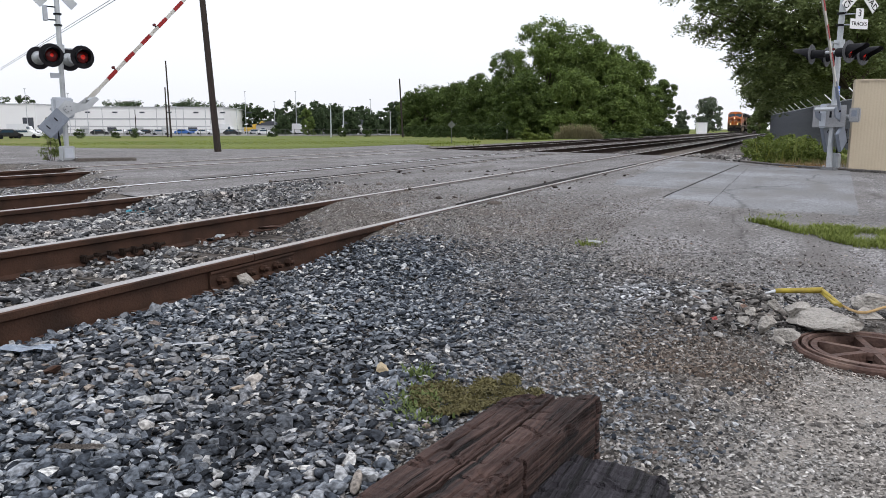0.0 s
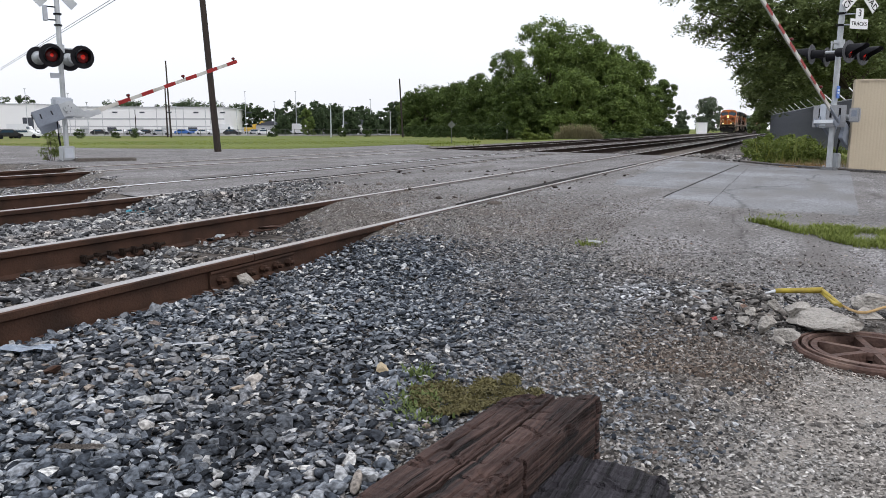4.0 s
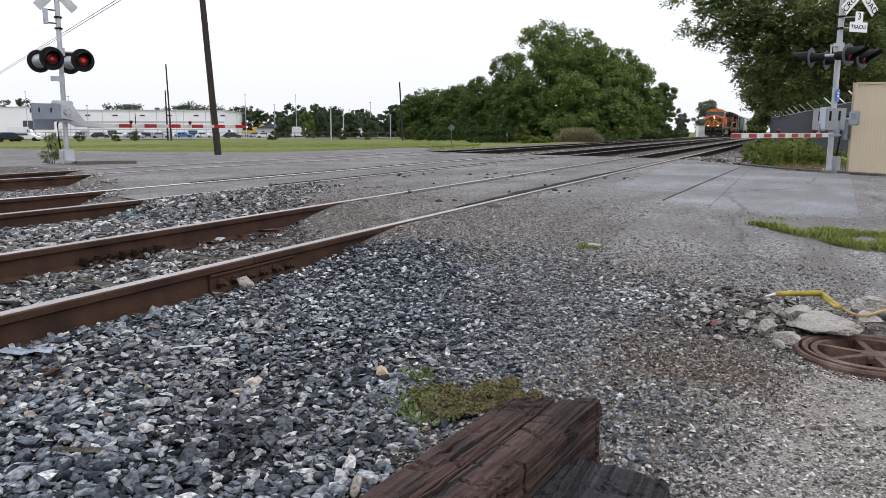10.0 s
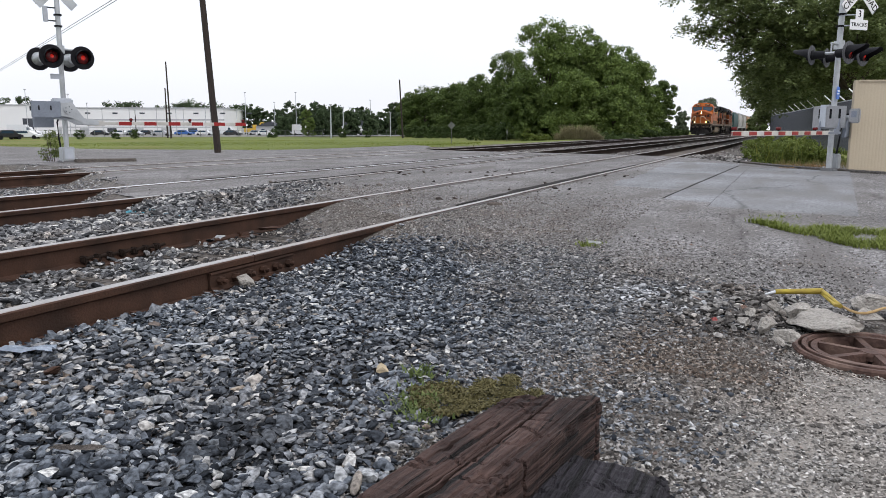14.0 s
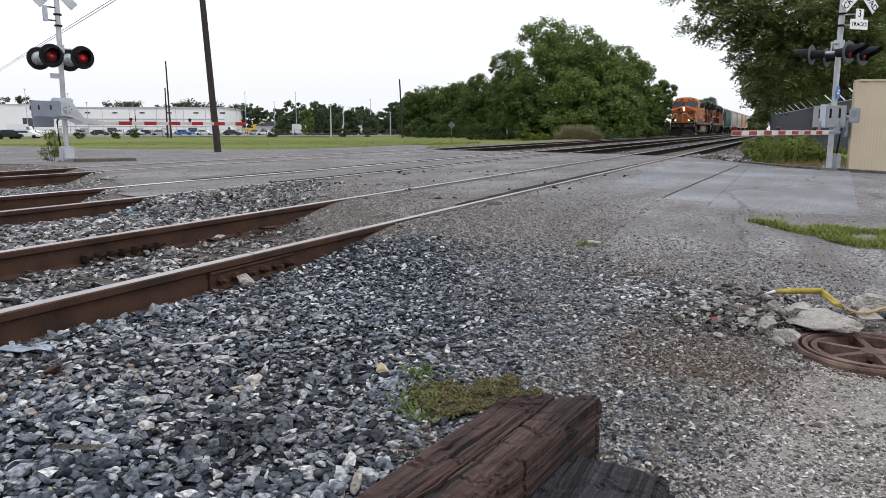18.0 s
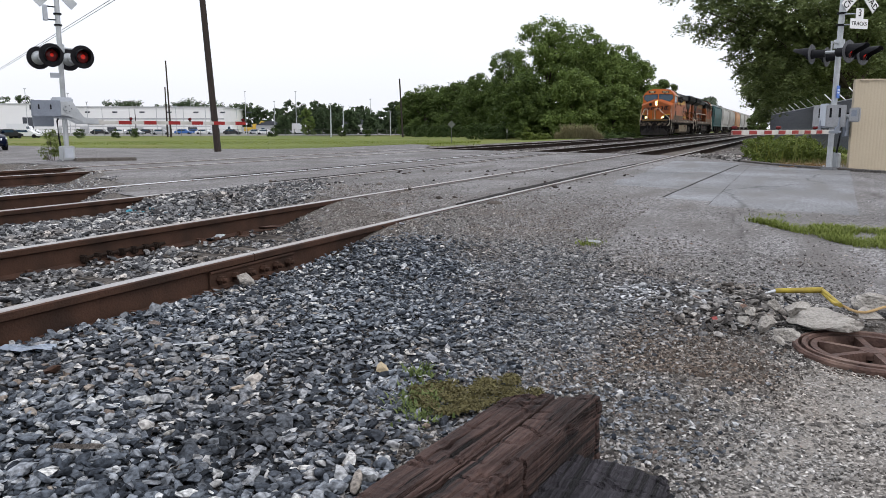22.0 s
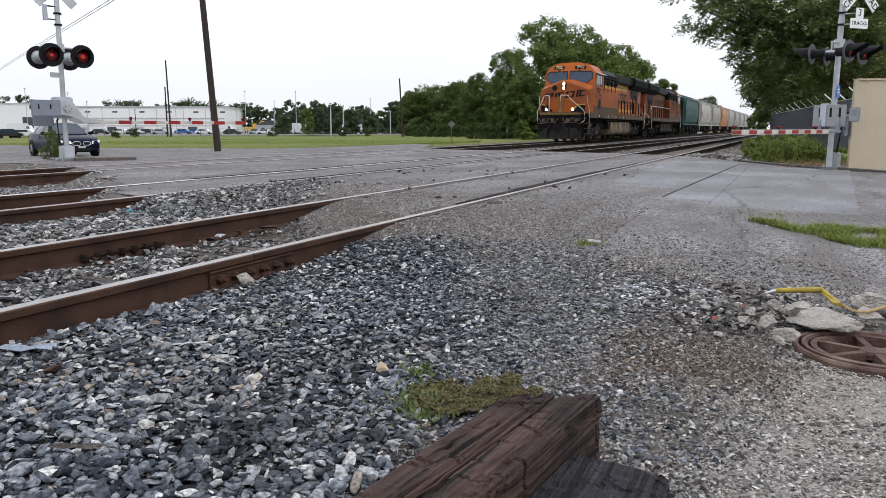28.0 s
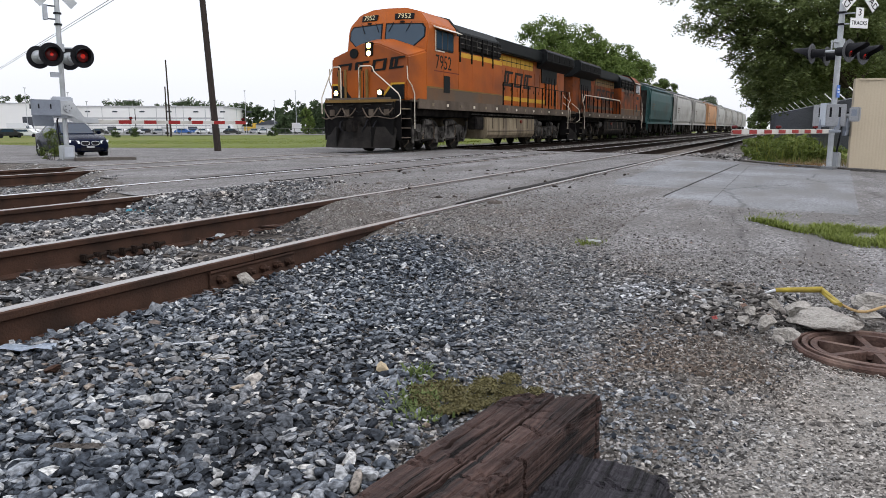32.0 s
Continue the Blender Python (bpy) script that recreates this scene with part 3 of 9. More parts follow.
joint_bar(JOINT, RAIL_Y[0][0], "rusty steel joint bar with six bolts on a rail", -1, 0.40)
for i in range(7):
    anchor = thing("rail_anchor", pose(3.66 + i * 0.112, RAIL_Y[0][1] - 0.062, -0.150, 0, 0, 8 * math.sin(i * 2.3)), "dark steel anchor clipped over a rail foot", "rail anchor", "anchors along the rail foot")
    part("clip", boxes((-0.020, 0.020, -0.030, 0.030, -0.012, 0.040)), M_RUST_DARK, anchor, bevel=0.008)
    part("tail", rods(((0, -0.02, 0.02), (0.035, -0.055, 0.034), 0.012), n=8), M_RUST_DARK, anchor)

# ties, plates and spikes
rng = random.Random(4)
bm = bmesh.new()
box(bm, -0.115, 0.115, -1.3, 1.3, -0.37, -0.19)
bmesh.ops.subdivide_edges(bm, edges=[e for e in bm.edges if abs(e.verts[0].co.y - e.verts[1].co.y) > 1], cuts=7)
for v in bm.verts:
    v.co += Vector((rng.uniform(-1, 1) * 0.007, rng.uniform(-1, 1) * 0.012, rng.uniform(-1, 1) * 0.006))
bmesh.ops.bevel(bm, geom=[e for e in bm.edges if e.is_boundary or e.calc_face_angle(0) > 0.6], offset=0.012, segments=1, affect="EDGES")
tie = part("railway_tie", bm, M_TIE)
tagged(tie, "weathered grey-brown timber tie half sunk in ballast", "railway tie", "ties under the tracks")
tie.matrix_basis = pose(1.2, TRACK_Y[0], 0)

def split_tie():
    """A weathered tie with open checks along its grain, for the near track."""
    bm = bmesh.new()
    nx_, ny_ = 22, 60
    g = []
    for i in range(nx_ + 1):
        row = []
        for j in range(ny_ + 1):
            x, y = -0.115 + 0.23 * i / nx_, -1.3 + 2.6 * j / ny_
            z = -0.19 + 0.004 * noise.noise((x * 90, y * 3, 1.0)) - 0.085 * max(0.0, noise.noise((x * 46, y * 1.4, 7.0)) - 0.16) - 0.02 * max(0.0, noise.noise((x * 12, y * 5, 3.0)) - 0.3)
            if i in (0, nx_):
                z -= 0.02
            row.append(bm.verts.new((x + 0.004 * noise.noise((y * 4, x, 2.0)), y, z)))
        g.append(row)
    for i in range(nx_):
        for j in range(ny_):
            bm.faces.new((g[i][j], g[i + 1][j], g[i + 1][j + 1], g[i][j + 1]))
    rim = bmesh.ops.extrude_edge_only(bm, edges=[e for e in bm.edges if e.is_boundary])
    for v in rim["geom"]:
        if isinstance(v, bmesh.types.BMVert):
            v.co.z = -0.37
    bmesh.ops.recalc_face_normals(bm, faces=bm.faces)
    ob = part("railway_tie", bm, M_TIE_NEAR)
    return tagged(ob, "weathered grey timber tie with open splits", "railway tie", "ties under the tracks")


near_tie = split_tie()
near_tie.matrix_basis = pose(1.72, TRACK_Y[0], 0.004)
bm = bmesh.new()
box(bm, -0.1, 0.1, -0.17, 0.17, -0.19, -0.178)
plate_ob = part("tie_plate", bm, M_RUST)
tagged(plate_ob, "rusty steel plate under a rail", "tie plate", "tie plates")
plate_ob.matrix_basis = pose(1.2, RAIL_Y[0][0], 0)
bm = bmesh.new()
box(bm, -0.009, 0.009, -0.009, 0.009, -0.19, -0.15)
box(bm, -0.017, 0.017, -0.012, 0.026, -0.155, -0.14)
spike_ob = part("rail_spike", bm, M_RUST)
tagged(spike_ob, "rusty cut spike holding a rail foot", "rail spike", "rail spikes")
spike_ob.matrix_basis = pose(1.2, RAIL_Y[0][0] - 0.085, 0)
for k, ty in enumerate(TRACK_Y):
    spots = [1.2 + i * 0.52 for i in range(0, (9, 10, 14)[k])] + [0.68 - i * 0.52 for i in range(10)]
    spots += [26.5 + i * 0.55 for i in range(46)]
    for x in spots:
        if k == 0 and x == 1.2:
            pass
        elif abs(x - 1.72) < 0.01 and k == 0:
            pass
        else:
            copy_thing(near_tie if k == 0 and 1.5 < x < 6.5 else tie, pose(x + rng.uniform(-0.03, 0.03), ty + rng.uniform(-0.06, 0.06), rng.uniform(-0.004, 0.006) + (0.012 if k == 0 else 0.0), 0, 0, rng.uniform(-1.2, 1.2)))
        if 1 < x < 7:
            for y in RAIL_Y[k]:
                if not (k == 0 and x == 1.2 and y == RAIL_Y[0][0]):
                    copy_thing(plate_ob, pose(x, y, 0))
                for s in (-1, 1):
                    if not (k == 0 and x == 1.2 and y == RAIL_Y[0][0] and s == -1):
                        copy_thing(spike_ob, pose(x + 0.06 * s, y + s * 0.085, 0, 0, 0, 0 if s < 0 else 180))

# black flangeway strips beside the rails in the road
for k, pair in enumerate(RAIL_Y):
    for j, y in enumerate(pair):
        for s in (-1, 1):
            y0 = y + s * (0.10 if s == (1 if j == 0 else -1) else 0.065)
            xs0, xs1 = float(road_edge(y0, 0)) + (0.4 if k == 0 else 1.6), float(road_edge(y0, 1)) - 0.3
            w = 0.058 if s == (1 if j == 0 else -1) else 0.025
            fl = part("flangeway", boxes((xs0, xs1, y0 - w, y0 + w, -0.03, -0.008)), M_FLANGE)
            tagged(fl, "black rubber flangeway strip beside a rail", "flangeway", "flangeways", kind="structure")


M_GAP_SHADE = mat("black_gap_shade", (0.008, 0.0075, 0.007), (0.026, 0.024, 0.022), 0.8, 0, 2.5, 60, 0.4, stain=(0.05, 0.044, 0.04), amount=0.3, spec=0.1)
# Raised black strips stand in for the shaded groove beside the rails.
for k, x0, x1, wide in ((0, 7.0, 17.0, 0.085), (1, 8.8, 22.6, 0.03)):
    for y in RAIL_Y[k][:1 if k == 0 else 2]:
        bm = bmesh.new()
        n = 60
        rows = []
        for a in range(n + 1):
            x = x0 + (x1 - x0) * a / n
            w = wide * (min(1.0, 0.05 + (x - x0) / 2.0, 0.05 + (x1 - x) / 4.0) * (1 + 0.5 * noise.noise((x * 1.7, y, 4.0))) + 0.15 * noise.noise((x * 9, y, 1.0)))
            rows.append([bm.verts.new((x, y + o, z)) for o, z in ((0.036, -0.03), (0.040, 0.004), (0.04 + w, 0.013), (0.06 + w, -0.03))])
        for a, b in zip(rows, rows[1:]):
            for i in range(3):
                bm.faces.new((a[i], b[i], b[i + 1], a[i + 1]))
        bmesh.ops.recalc_face_normals(bm, faces=bm.faces)
        tagged(part("groove_shade_strip", bm, M_GAP_SHADE), "raised black ragged strip along a rail, drawn for a shaded groove", "tar strip", "tar strips beside the rails", kind="structure")


# ---- loose stones ----
def rock_shapes(count, seed, octa=False, flat=0.7, fine=False):
    """Broken stones: a ball of few facets, cut by planes. octa: cheap grit; fine: more facets; "block": few."""
    rng = np.random.default_rng(seed)
    bm = bmesh.new()
    if octa:
        v = [bm.verts.new(c) for c in ((0.85, 0, -0.2), (-0.85, 0, -0.2), (0, 0.85, -0.2), (0, -0.85, -0.2), (0.1, 0.1, 1.0))]
        for f in ((0, 2, 4), (2, 1, 4), (1, 3, 4), (3, 0, 4)):
            bm.faces.new([v[i] for i in f])
    elif fine == "block":
        bmesh.ops.create_cube(bm, size=1.5)
        bmesh.ops.triangulate(bm, faces=bm.faces)
    else:
        bmesh.ops.create_icosphere(bm, subdivisions=2 if fine else 1, radius=1.0)
    base = np.array([v.co[:] for v in bm.verts])
    bm.verts.index_update()
    faces = np.array([[v.index for v in f.verts] for f in bm.faces])
    bm.free()
    out = []
    for _ in range(count):
        s = np.array([rng.uniform(1.10, 1.95), rng.uniform(0.70, 1.10), rng.uniform(flat - 0.28, flat + 0.10)])
        if octa:
            q = base * (1 + rng.uniform(-0.30, 0.20, (len(base), 1))) + rng.uniform(-0.12, 0.12, base.shape)
        else:
            q = base * (1 + rng.uniform(-0.12, 0.12, (len(base), 1))) + rng.uniform(-0.08, 0.08, base.shape)
            for _k in range(2 if fine == "block" else 5):
                d = rng.normal(0, 1, 3)
                d /= np.linalg.norm(d)
                over = np.maximum(q @ d - rng.uniform(0.54, 0.86), 0)
                q = q - over[:, None] * d
        out.append(q * s)
    return np.array(out), faces


def scatter(name, xy, z, size, material, seed, octa=False, flat=0.7, tilt=0.42, fine=False):
    """Many loose stones as one mesh."""
    rng = np.random.default_rng(seed)
    shapes, faces = rock_shapes(40, seed + 1, octa, flat, fine)
    n = len(xy)
    v = shapes[rng.integers(0, len(shapes), n)] * np.asarray(size)[:, None, None]
    a, t = rng.uniform(0, math.tau, n), rng.normal(0, tilt, n)
    ct, st = np.cos(t)[:, None], np.sin(t)[:, None]
    x1, z1 = v[..., 0] * ct - v[..., 2] * st, v[..., 0] * st + v[..., 2] * ct
    ca, sa = np.cos(a)[:, None], np.sin(a)[:, None]
    x2, y2 = x1 * ca - v[..., 1] * sa, x1 * sa + v[..., 1] * ca
    co = np.stack([x2 + xy[:, :1], y2 + xy[:, 1:2], z1 + np.asarray(z)[:, None]], -1).reshape(-1, 3)
    k = v.shape[1]
    f = (faces[None] + (np.arange(n) * k)[:, None, None]).reshape(-1, 3)
    ob = mesh_np(name, co, f, material)
    ob.data.shade_smooth()
    if not octa:
        ob.data.set_sharp_from_angle(angle=radians(52))
    return ob


M_BALLAST = stone_mat("mixed_grey_ballast", ((0.0, (0.014, 0.017, 0.022)), (0.22, (0.046, 0.054, 0.067)), (0.55, (0.108, 0.122, 0.142)), (0.80, (0.205, 0.221, 0.244)), (0.93, (0.33, 0.34, 0.35)), (0.985, (0.46, 0.46, 0.446)), (1.0, (0.20, 0.165, 0.135))), dust=0.5, soiled=0.4)
M_BALLAST_GREY = stone_mat("weathered_grey_ballast", ((0.0, (0.016, 0.017, 0.019)), (0.3, (0.066, 0.068, 0.073)), (0.65, (0.154, 0.158, 0.165)), (0.88, (0.295, 0.295, 0.295)), (1.0, (0.48, 0.472, 0.455))), dust=0.45, soiled=0.7)
M_GRAVEL = stone_mat("fine_grey_gravel", ((0.0, (0.030, 0.028, 0.027)), (0.30, (0.075, 0.071, 0.068)), (0.62, (0.145, 0.140, 0.135)), (0.88, (0.255, 0.248, 0.24)), (0.97, (0.40, 0.39, 0.375)), (1.0, (0.15, 0.10, 0.08))), dust=0.4, soil=(0.90, 0.80, 0.71), soiled=0.6)


def ballast_edge(x):
    """Where the coarse ballast gives way to fine gravel on the near side."""
    return np.interp(x, (0.5, 2.0, 2.6, 3.2, 4.2, 5.0, 6.0), (1.0, 1.08, 1.12, 1.25, 1.75, 2.4, 3.0))


def sow(n, x0, x1, y0, y1, keep, seed, lean=1.0):
    rng = np.random.default_rng(seed)
    u = rng.random(n) ** lean
    p = np.stack([x0 + (x1 - x0) * u, y0 + (y1 - y0) * rng.random(n)], -1)
    return p[keep(p[:, 0], p[:, 1])]


def beside_road(x, y, gap=0.25):
    return x < road_edge(y, 0) + gap + 0.3 * np.sin(y * 3.3) + 0.15 * np.sin(y * 9.1 + x)


def lay_ballast(name, p, material, lo, hi, seed, low=-0.02, high=0.015, base=None, label="", octa=False, flat=0.7, fine=False):
    rng = np.random.default_rng(seed + 50)
    p = p[np.hypot(p[:, 0] - 3.78, p[:, 1] + 0.395) > 0.335]
    z = (ground_z(p[:, 0], p[:, 1]) if base is None else base(p[:, 0], p[:, 1])) + rng.uniform(low, high, len(p))
    size = lo + (hi - lo) * rng.random(len(p)) ** 1.6
    ob = scatter(name, p, z, size * (1 + 0.5 * (rng.random(len(p)) > 0.95)), material, seed, octa, flat, 0.3, fine)
    return tagged(ob, label, "gravel", kind="stuff")


def over_ground(lift):
    return lambda x, y: np.maximum(ground_z(x, y), np.where(x > road_edge(y, 0) - 0.1, road_z(x, y), -9)) + lift


def shoulder(x, y):
    """Height of the coarse stones: up to the tie tops by the rail, down to the path."""
    return ground_z(x, y) + 0.012 + 0.010 * np.sin(x * 3.1 + y * 2.3) + 0.030 * smooth_step(1.5, 2.5, y)


p = sow(44000, 0.9, 6.6, 0.7, 2.97, lambda x, y: (np.random.default_rng(6).random(len(x)) < smooth_step(-0.34, 0.22, y - ballast_edge(x) - 0.12 * np.sin(x * 9) * np.sin(y * 5)) * (1 - 0.98 * smooth_step(4.2, 5.5, x + 0.5 * (y - 2.2)))) & (x < 6.3), 11, 1.2)
coarse = np.random.default_rng(7).random(len(p)) < 0.62 - 0.45 * smooth_step(2.4, 3.6, p[:, 0]) + 0.3 * smooth_step(2.2, 2.8, p[:, 1])
M_BALLAST_OILY = stone_mat("oil_darkened_ballast", ((0.0, (0.010, 0.012, 0.015)), (0.3, (0.030, 0.035, 0.043)), (0.7, (0.072, 0.081, 0.094)), (0.92, (0.15, 0.16, 0.175)), (1.0, (0.32, 0.32, 0.315))), dust=0.5, soiled=0.4)


def oil_spill(x, y):
    """The dark stain in the ballast."""
    return np.hypot((x - 1.72) / 0.42, (y - 1.52) / 0.26) + 0.18 * np.sin(x * 13) * np.sin(y * 17) + 0.7 * np.random.default_rng(56).random(len(x)) < 1.0


spill = oil_spill(p[:, 0], p[:, 1])
lay_ballast("oily_stones", p[spill], M_BALLAST_OILY, 0.010, 0.024, 57, -0.036, 0.014, base=shoulder, label="ballast stones darkened by oil", flat=0.62)
p, coarse = p[~spill], coarse[~spill]
lay_ballast("ballast_stones", p[~coarse], M_BALLAST, 0.0085, 0.0185, 12, -0.036, 0.018, base=shoulder, label="coarse blue-grey crushed ballast beside the rail", flat=0.60)
large = p[coarse]
large = large[np.argsort(large[:, 0] * 0.907 + large[:, 1] * 0.421)]
big = large[:3000]
lay_ballast("ballast_stones", big, M_BALLAST, 0.0125, 0.0235, 13, -0.036, 0.016, base=shoulder, label="large blue-grey crushed ballast beside the rail", flat=0.62, fine=True)
lay_ballast("ballast_stones", large[3000:], M_BALLAST, 0.0125, 0.0225, 15, -0.036, 0.016, base=shoulder, label="large blue-grey crushed ballast beside the rail", flat=0.62)


M_BALLAST_DARK = stone_mat("dark_oily_ballast", ((0.0, (0.03, 0.027, 0.026)), (0.5, (0.10, 0.092, 0.089)), (0.85, (0.20, 0.19, 0.186)), (1.0, (0.36, 0.35, 0.345))))
p = sow(15000, 1.2, 4.2, 0.9, 2.97, lambda x, y: y > ballast_edge(x) - 0.05, 58, 1.0)
lay_ballast("ballast_stones", p, M_BALLAST_DARK, 0.006, 0.012, 59, -0.030, -0.004, base=shoulder, label="small broken stone between the ballast", octa=True)


def pebble_zone(x, y):
    """How densely dark pebbles cover the ground between the ballast and the road."""
    low = y - np.interp(x, (2.5, 2.8, 3.03, 3.58, 4.19, 5.2), (1.45, 1.2, 0.80, 0.44, 0.12, -0.05))
    far = np.interp(y, (0.0, 0.2, 0.69, 1.57, 2.2, 2.9), (4.6, 4.7, 4.95, 5.5, 5.3, 4.9)) - x
    wob = 0.16 * np.sin(x * 5.1 + y * 3.0) * np.sin(y * 6.3 - x * 2.0)
    return smooth_step(-0.15, 0.25, low + wob) * smooth_step(-0.25, 0.45, far + wob)


M_PEBBLE = stone_mat("dark_grey_pebbles", ((0.0, (0.035, 0.037, 0.041)), (0.35, (0.088, 0.091, 0.097)), (0.70, (0.155, 0.158, 0.163)), (0.90, (0.24, 0.24, 0.24)), (1.0, (0.38, 0.377, 0.37))), dust=0.42)
p = sow(34000, 2.4, 6.3, -0.1, 2.9, lambda x, y: (np.random.default_rng(26).random(len(x)) < pebble_zone(x, y)) & ((y < ballast_edge(x) + 0.35) | (x > 4.6)), 27, 1.0)
lay_ballast("dark_pebbles", p, M_PEBBLE, 0.0075, 0.0165, 29, -0.006, 0.011, base=over_ground(0.0), label="dark grey pebbles strewn thickly over the ground", flat=0.55)
p = sow(520, 1.5, 3.5, 1.75, 2.95, lambda x, y: np.random.default_rng(18).random(len(x)) < 0.25 + 0.75 * np.exp(-((x - 2.2) / 0.5) ** 2 - ((y - 2.3) / 0.35) ** 2), 71, 1.0)
lay_ballast("large_ballast", p, stone_mat("large_pale_ballast", ((0.0, (0.10, 0.11, 0.125)), (0.55, (0.24, 0.25, 0.26)), (0.8, (0.42, 0.42, 0.41)), (0.88, (0.12, 0.095, 0.082)), (1.0, (0.33, 0.30, 0.26))), dust=0.4), 0.017, 0.032, 72, 0.0, 0.018, base=shoulder, label="larger pale and brown stones among the ballast")
p = sow(9000, -5.0, 1.05, 1.0, 15.0, lambda x, y: np.random.default_rng(19).random(len(x)) < smooth_step(-5.0, -0.5, x), 73)
lay_ballast("ballast_stones", p, M_BALLAST, 0.02, 0.045, 74, base=lambda x, y: -0.20 + 0 * x, label="crushed ballast along the tracks", octa=True)
p = sow(24000, -7.0, 1.0, 0.95, 4.9, lambda x, y: (np.random.default_rng(21).random(len(x)) < smooth_step(-7.0, -3.0, x)) & ((np.abs((x - 1.2 + 0.26) % 0.52 - 0.26) > 0.11) | (y < 2.5)), 79)
lay_ballast("ballast_stones", p, M_BALLAST, 0.02, 0.038, 80, -0.006, 0.02, base=lambda x, y: -0.205 + 0 * x, label="crushed blue-grey ballast behind the timbers", octa=True)
p = sow(12000, -3.0, 1.3, -2.2, 1.2, lambda x, y: np.random.default_rng(20).random(len(x)) < smooth_step(-3.0, 0.8, x) * smooth_step(-2.3, -1.2, y), 75)
lay_ballast("gravel_path", p, M_GRAVEL, 0.006, 0.016, 76, base=over_ground(0.0), label="fine grey gravel of the path", octa=True)
p = sow(11500, 1.8, 7.6, 3.12, 4.51, lambda x, y: beside_road(x, y, -0.9) & (np.random.default_rng(15).random(len(x)) > 0.85 * smooth_step(3.6, 5.2, x)) & ((np.abs((x - 1.2 + 0.26) % 0.52 - 0.26) > 0.07) | (np.sin(x * 5.3 + y * 4.9) > 0.1)), 13)
lay_ballast("ballast_stones", p, M_BALLAST_GREY, 0.014, 0.028, 14, -0.014, 0.018, base=lambda x, y: np.maximum(np.where(np.abs((x - 1.2 + 0.26) % 0.52 - 0.26) < 0.13, -0.176, -0.206), ground_z(x, y) - 0.01), label="crushed ballast between the rails of the near track")
p = sow(15500, 2.6, 9.0, 4.63, 6.78, lambda x, y: beside_road(x, y, -0.3) & (np.random.default_rng(16).random(len(x)) > 0.93 * smooth_step(5.2, 7.4, x)), 15, 1.1)
lay_ballast("ballast_stones", p, M_BALLAST_GREY, 0.017, 0.038, 16, -0.02, 0.025, base=lambda x, y: np.maximum(-0.17 + 0.04 * np.sin((y - 4.6) / 2.2 * math.pi), ground_z(x, y)), label="crushed ballast heaped between two tracks")
p = sow(12000, 4.0, 9.5, 6.9, 8.28, lambda x, y: beside_road(x, y, -0.1), 17)
lay_ballast("ballast_stones", p, M_BALLAST_GREY, 0.012, 0.026, 18, base=lambda x, y: np.maximum(-0.195, ground_z(x, y) - 0.006), label="crushed ballast between the rails of the middle track", octa=True)
p = sow(12000, 5.0, 11.5, 8.4, 11.74, lambda x, y: beside_road(x, y, -0.1), 19)
lay_ballast("ballast_stones", p, M_BALLAST_GREY, 0.014, 0.030, 20, base=lambda x, y: np.maximum(-0.195, ground_z(x, y) - 0.006), label="crushed ballast between the middle and the far track", octa=True)
p = sow(7000, 7.0, 12.9, 11.9, 15.9, lambda x, y: beside_road(x, y, -0.1), 21)
lay_ballast("ballast_stones", p, M_BALLAST_GREY, 0.014, 0.030, 22, base=lambda x, y: np.maximum(-0.195, ground_z(x, y) - 0.006), label="crushed ballast round the far track", octa=True)
p = sow(9500, 5.4, 10.2, 4.66, 6.76, lambda x, y: np.random.default_rng(40).random(len(x)) < 1 - smooth_step(-0.9, 0.5, x - np.interp(y, (4.66, 5.3, 6.0, 6.76), (6.0, 7.4, 8.9, 9.7)) + 0.3 * np.sin(x * 4 + y * 5)), 77)
lay_ballast("ballast_stones", p, M_BALLAST_GREY, 0.015, 0.032, 78, -0.012, 0.012, base=over_ground(0.0), label="crushed ballast spilling over the road edge between two tracks", fine="block")
p = sow(30000, 21.0, 80, 1.3, 15.2, lambda x, y: (x > road_edge(y, 1) - 0.2) & (np.min([np.abs(y - c) for c in TRACK_Y], axis=0) > 0.95), 23, 1.7)
lay_ballast("ballast_stones", p, M_BALLAST_DARK, 0.025, 0.055, 24, base=lambda x, y: -0.180 + 0 * x, label="grey-brown crushed ballast along the tracks past the crossing", octa=True)
p = sow(2600, 21.2, 27.0, 1.0, 2.9, lambda x, y: (x > road_edge(y, 1) - 0.1) & (np.random.default_rng(3).random(len(x)) < np.exp(-((x - 23.5) / 1.6) ** 2)), 61, 1.0)
lay_ballast("rubble_bank", p, M_GRAVEL, 0.03, 0.075, 62, -0.02, 0.05, base=lambda x, y: -0.08 + 0 * x, label="bank of pale broken stone beside the track")
p = sow(280000, 1.1, 9.0, -1.6, 3.0, lambda x, y: (y < ballast_edge(x) + 0.3) & ((y > 0.55 - 0.2 * x) | (np.random.default_rng(32).random(len(x)) < 0.12 - 0.1 * smooth_step(-0.1, 0.5, np.sin(x * 3.9 + 1.3 * np.sin(y * 3.1)) * np.sin(y * 4.7 + 0.8 * np.sin(x * 5.0))))) & (np.random.default_rng(5).random(len(x)) > 0.985 * smooth_step(4.1, 6.8, x - 0.25 * y) ** 0.7) & (pebble_zone(x, y) < 0.85) & (np.abs(y - 0.6) < 0.5 + x * 0.38), 25, 1.35)
lay_ballast("gravel_path", p, M_GRAVEL, 0.0042, 0.0125, 26, -0.004, 0.006, base=over_ground(0.0), label="fine trodden grey gravel with brown dirt", octa=True)
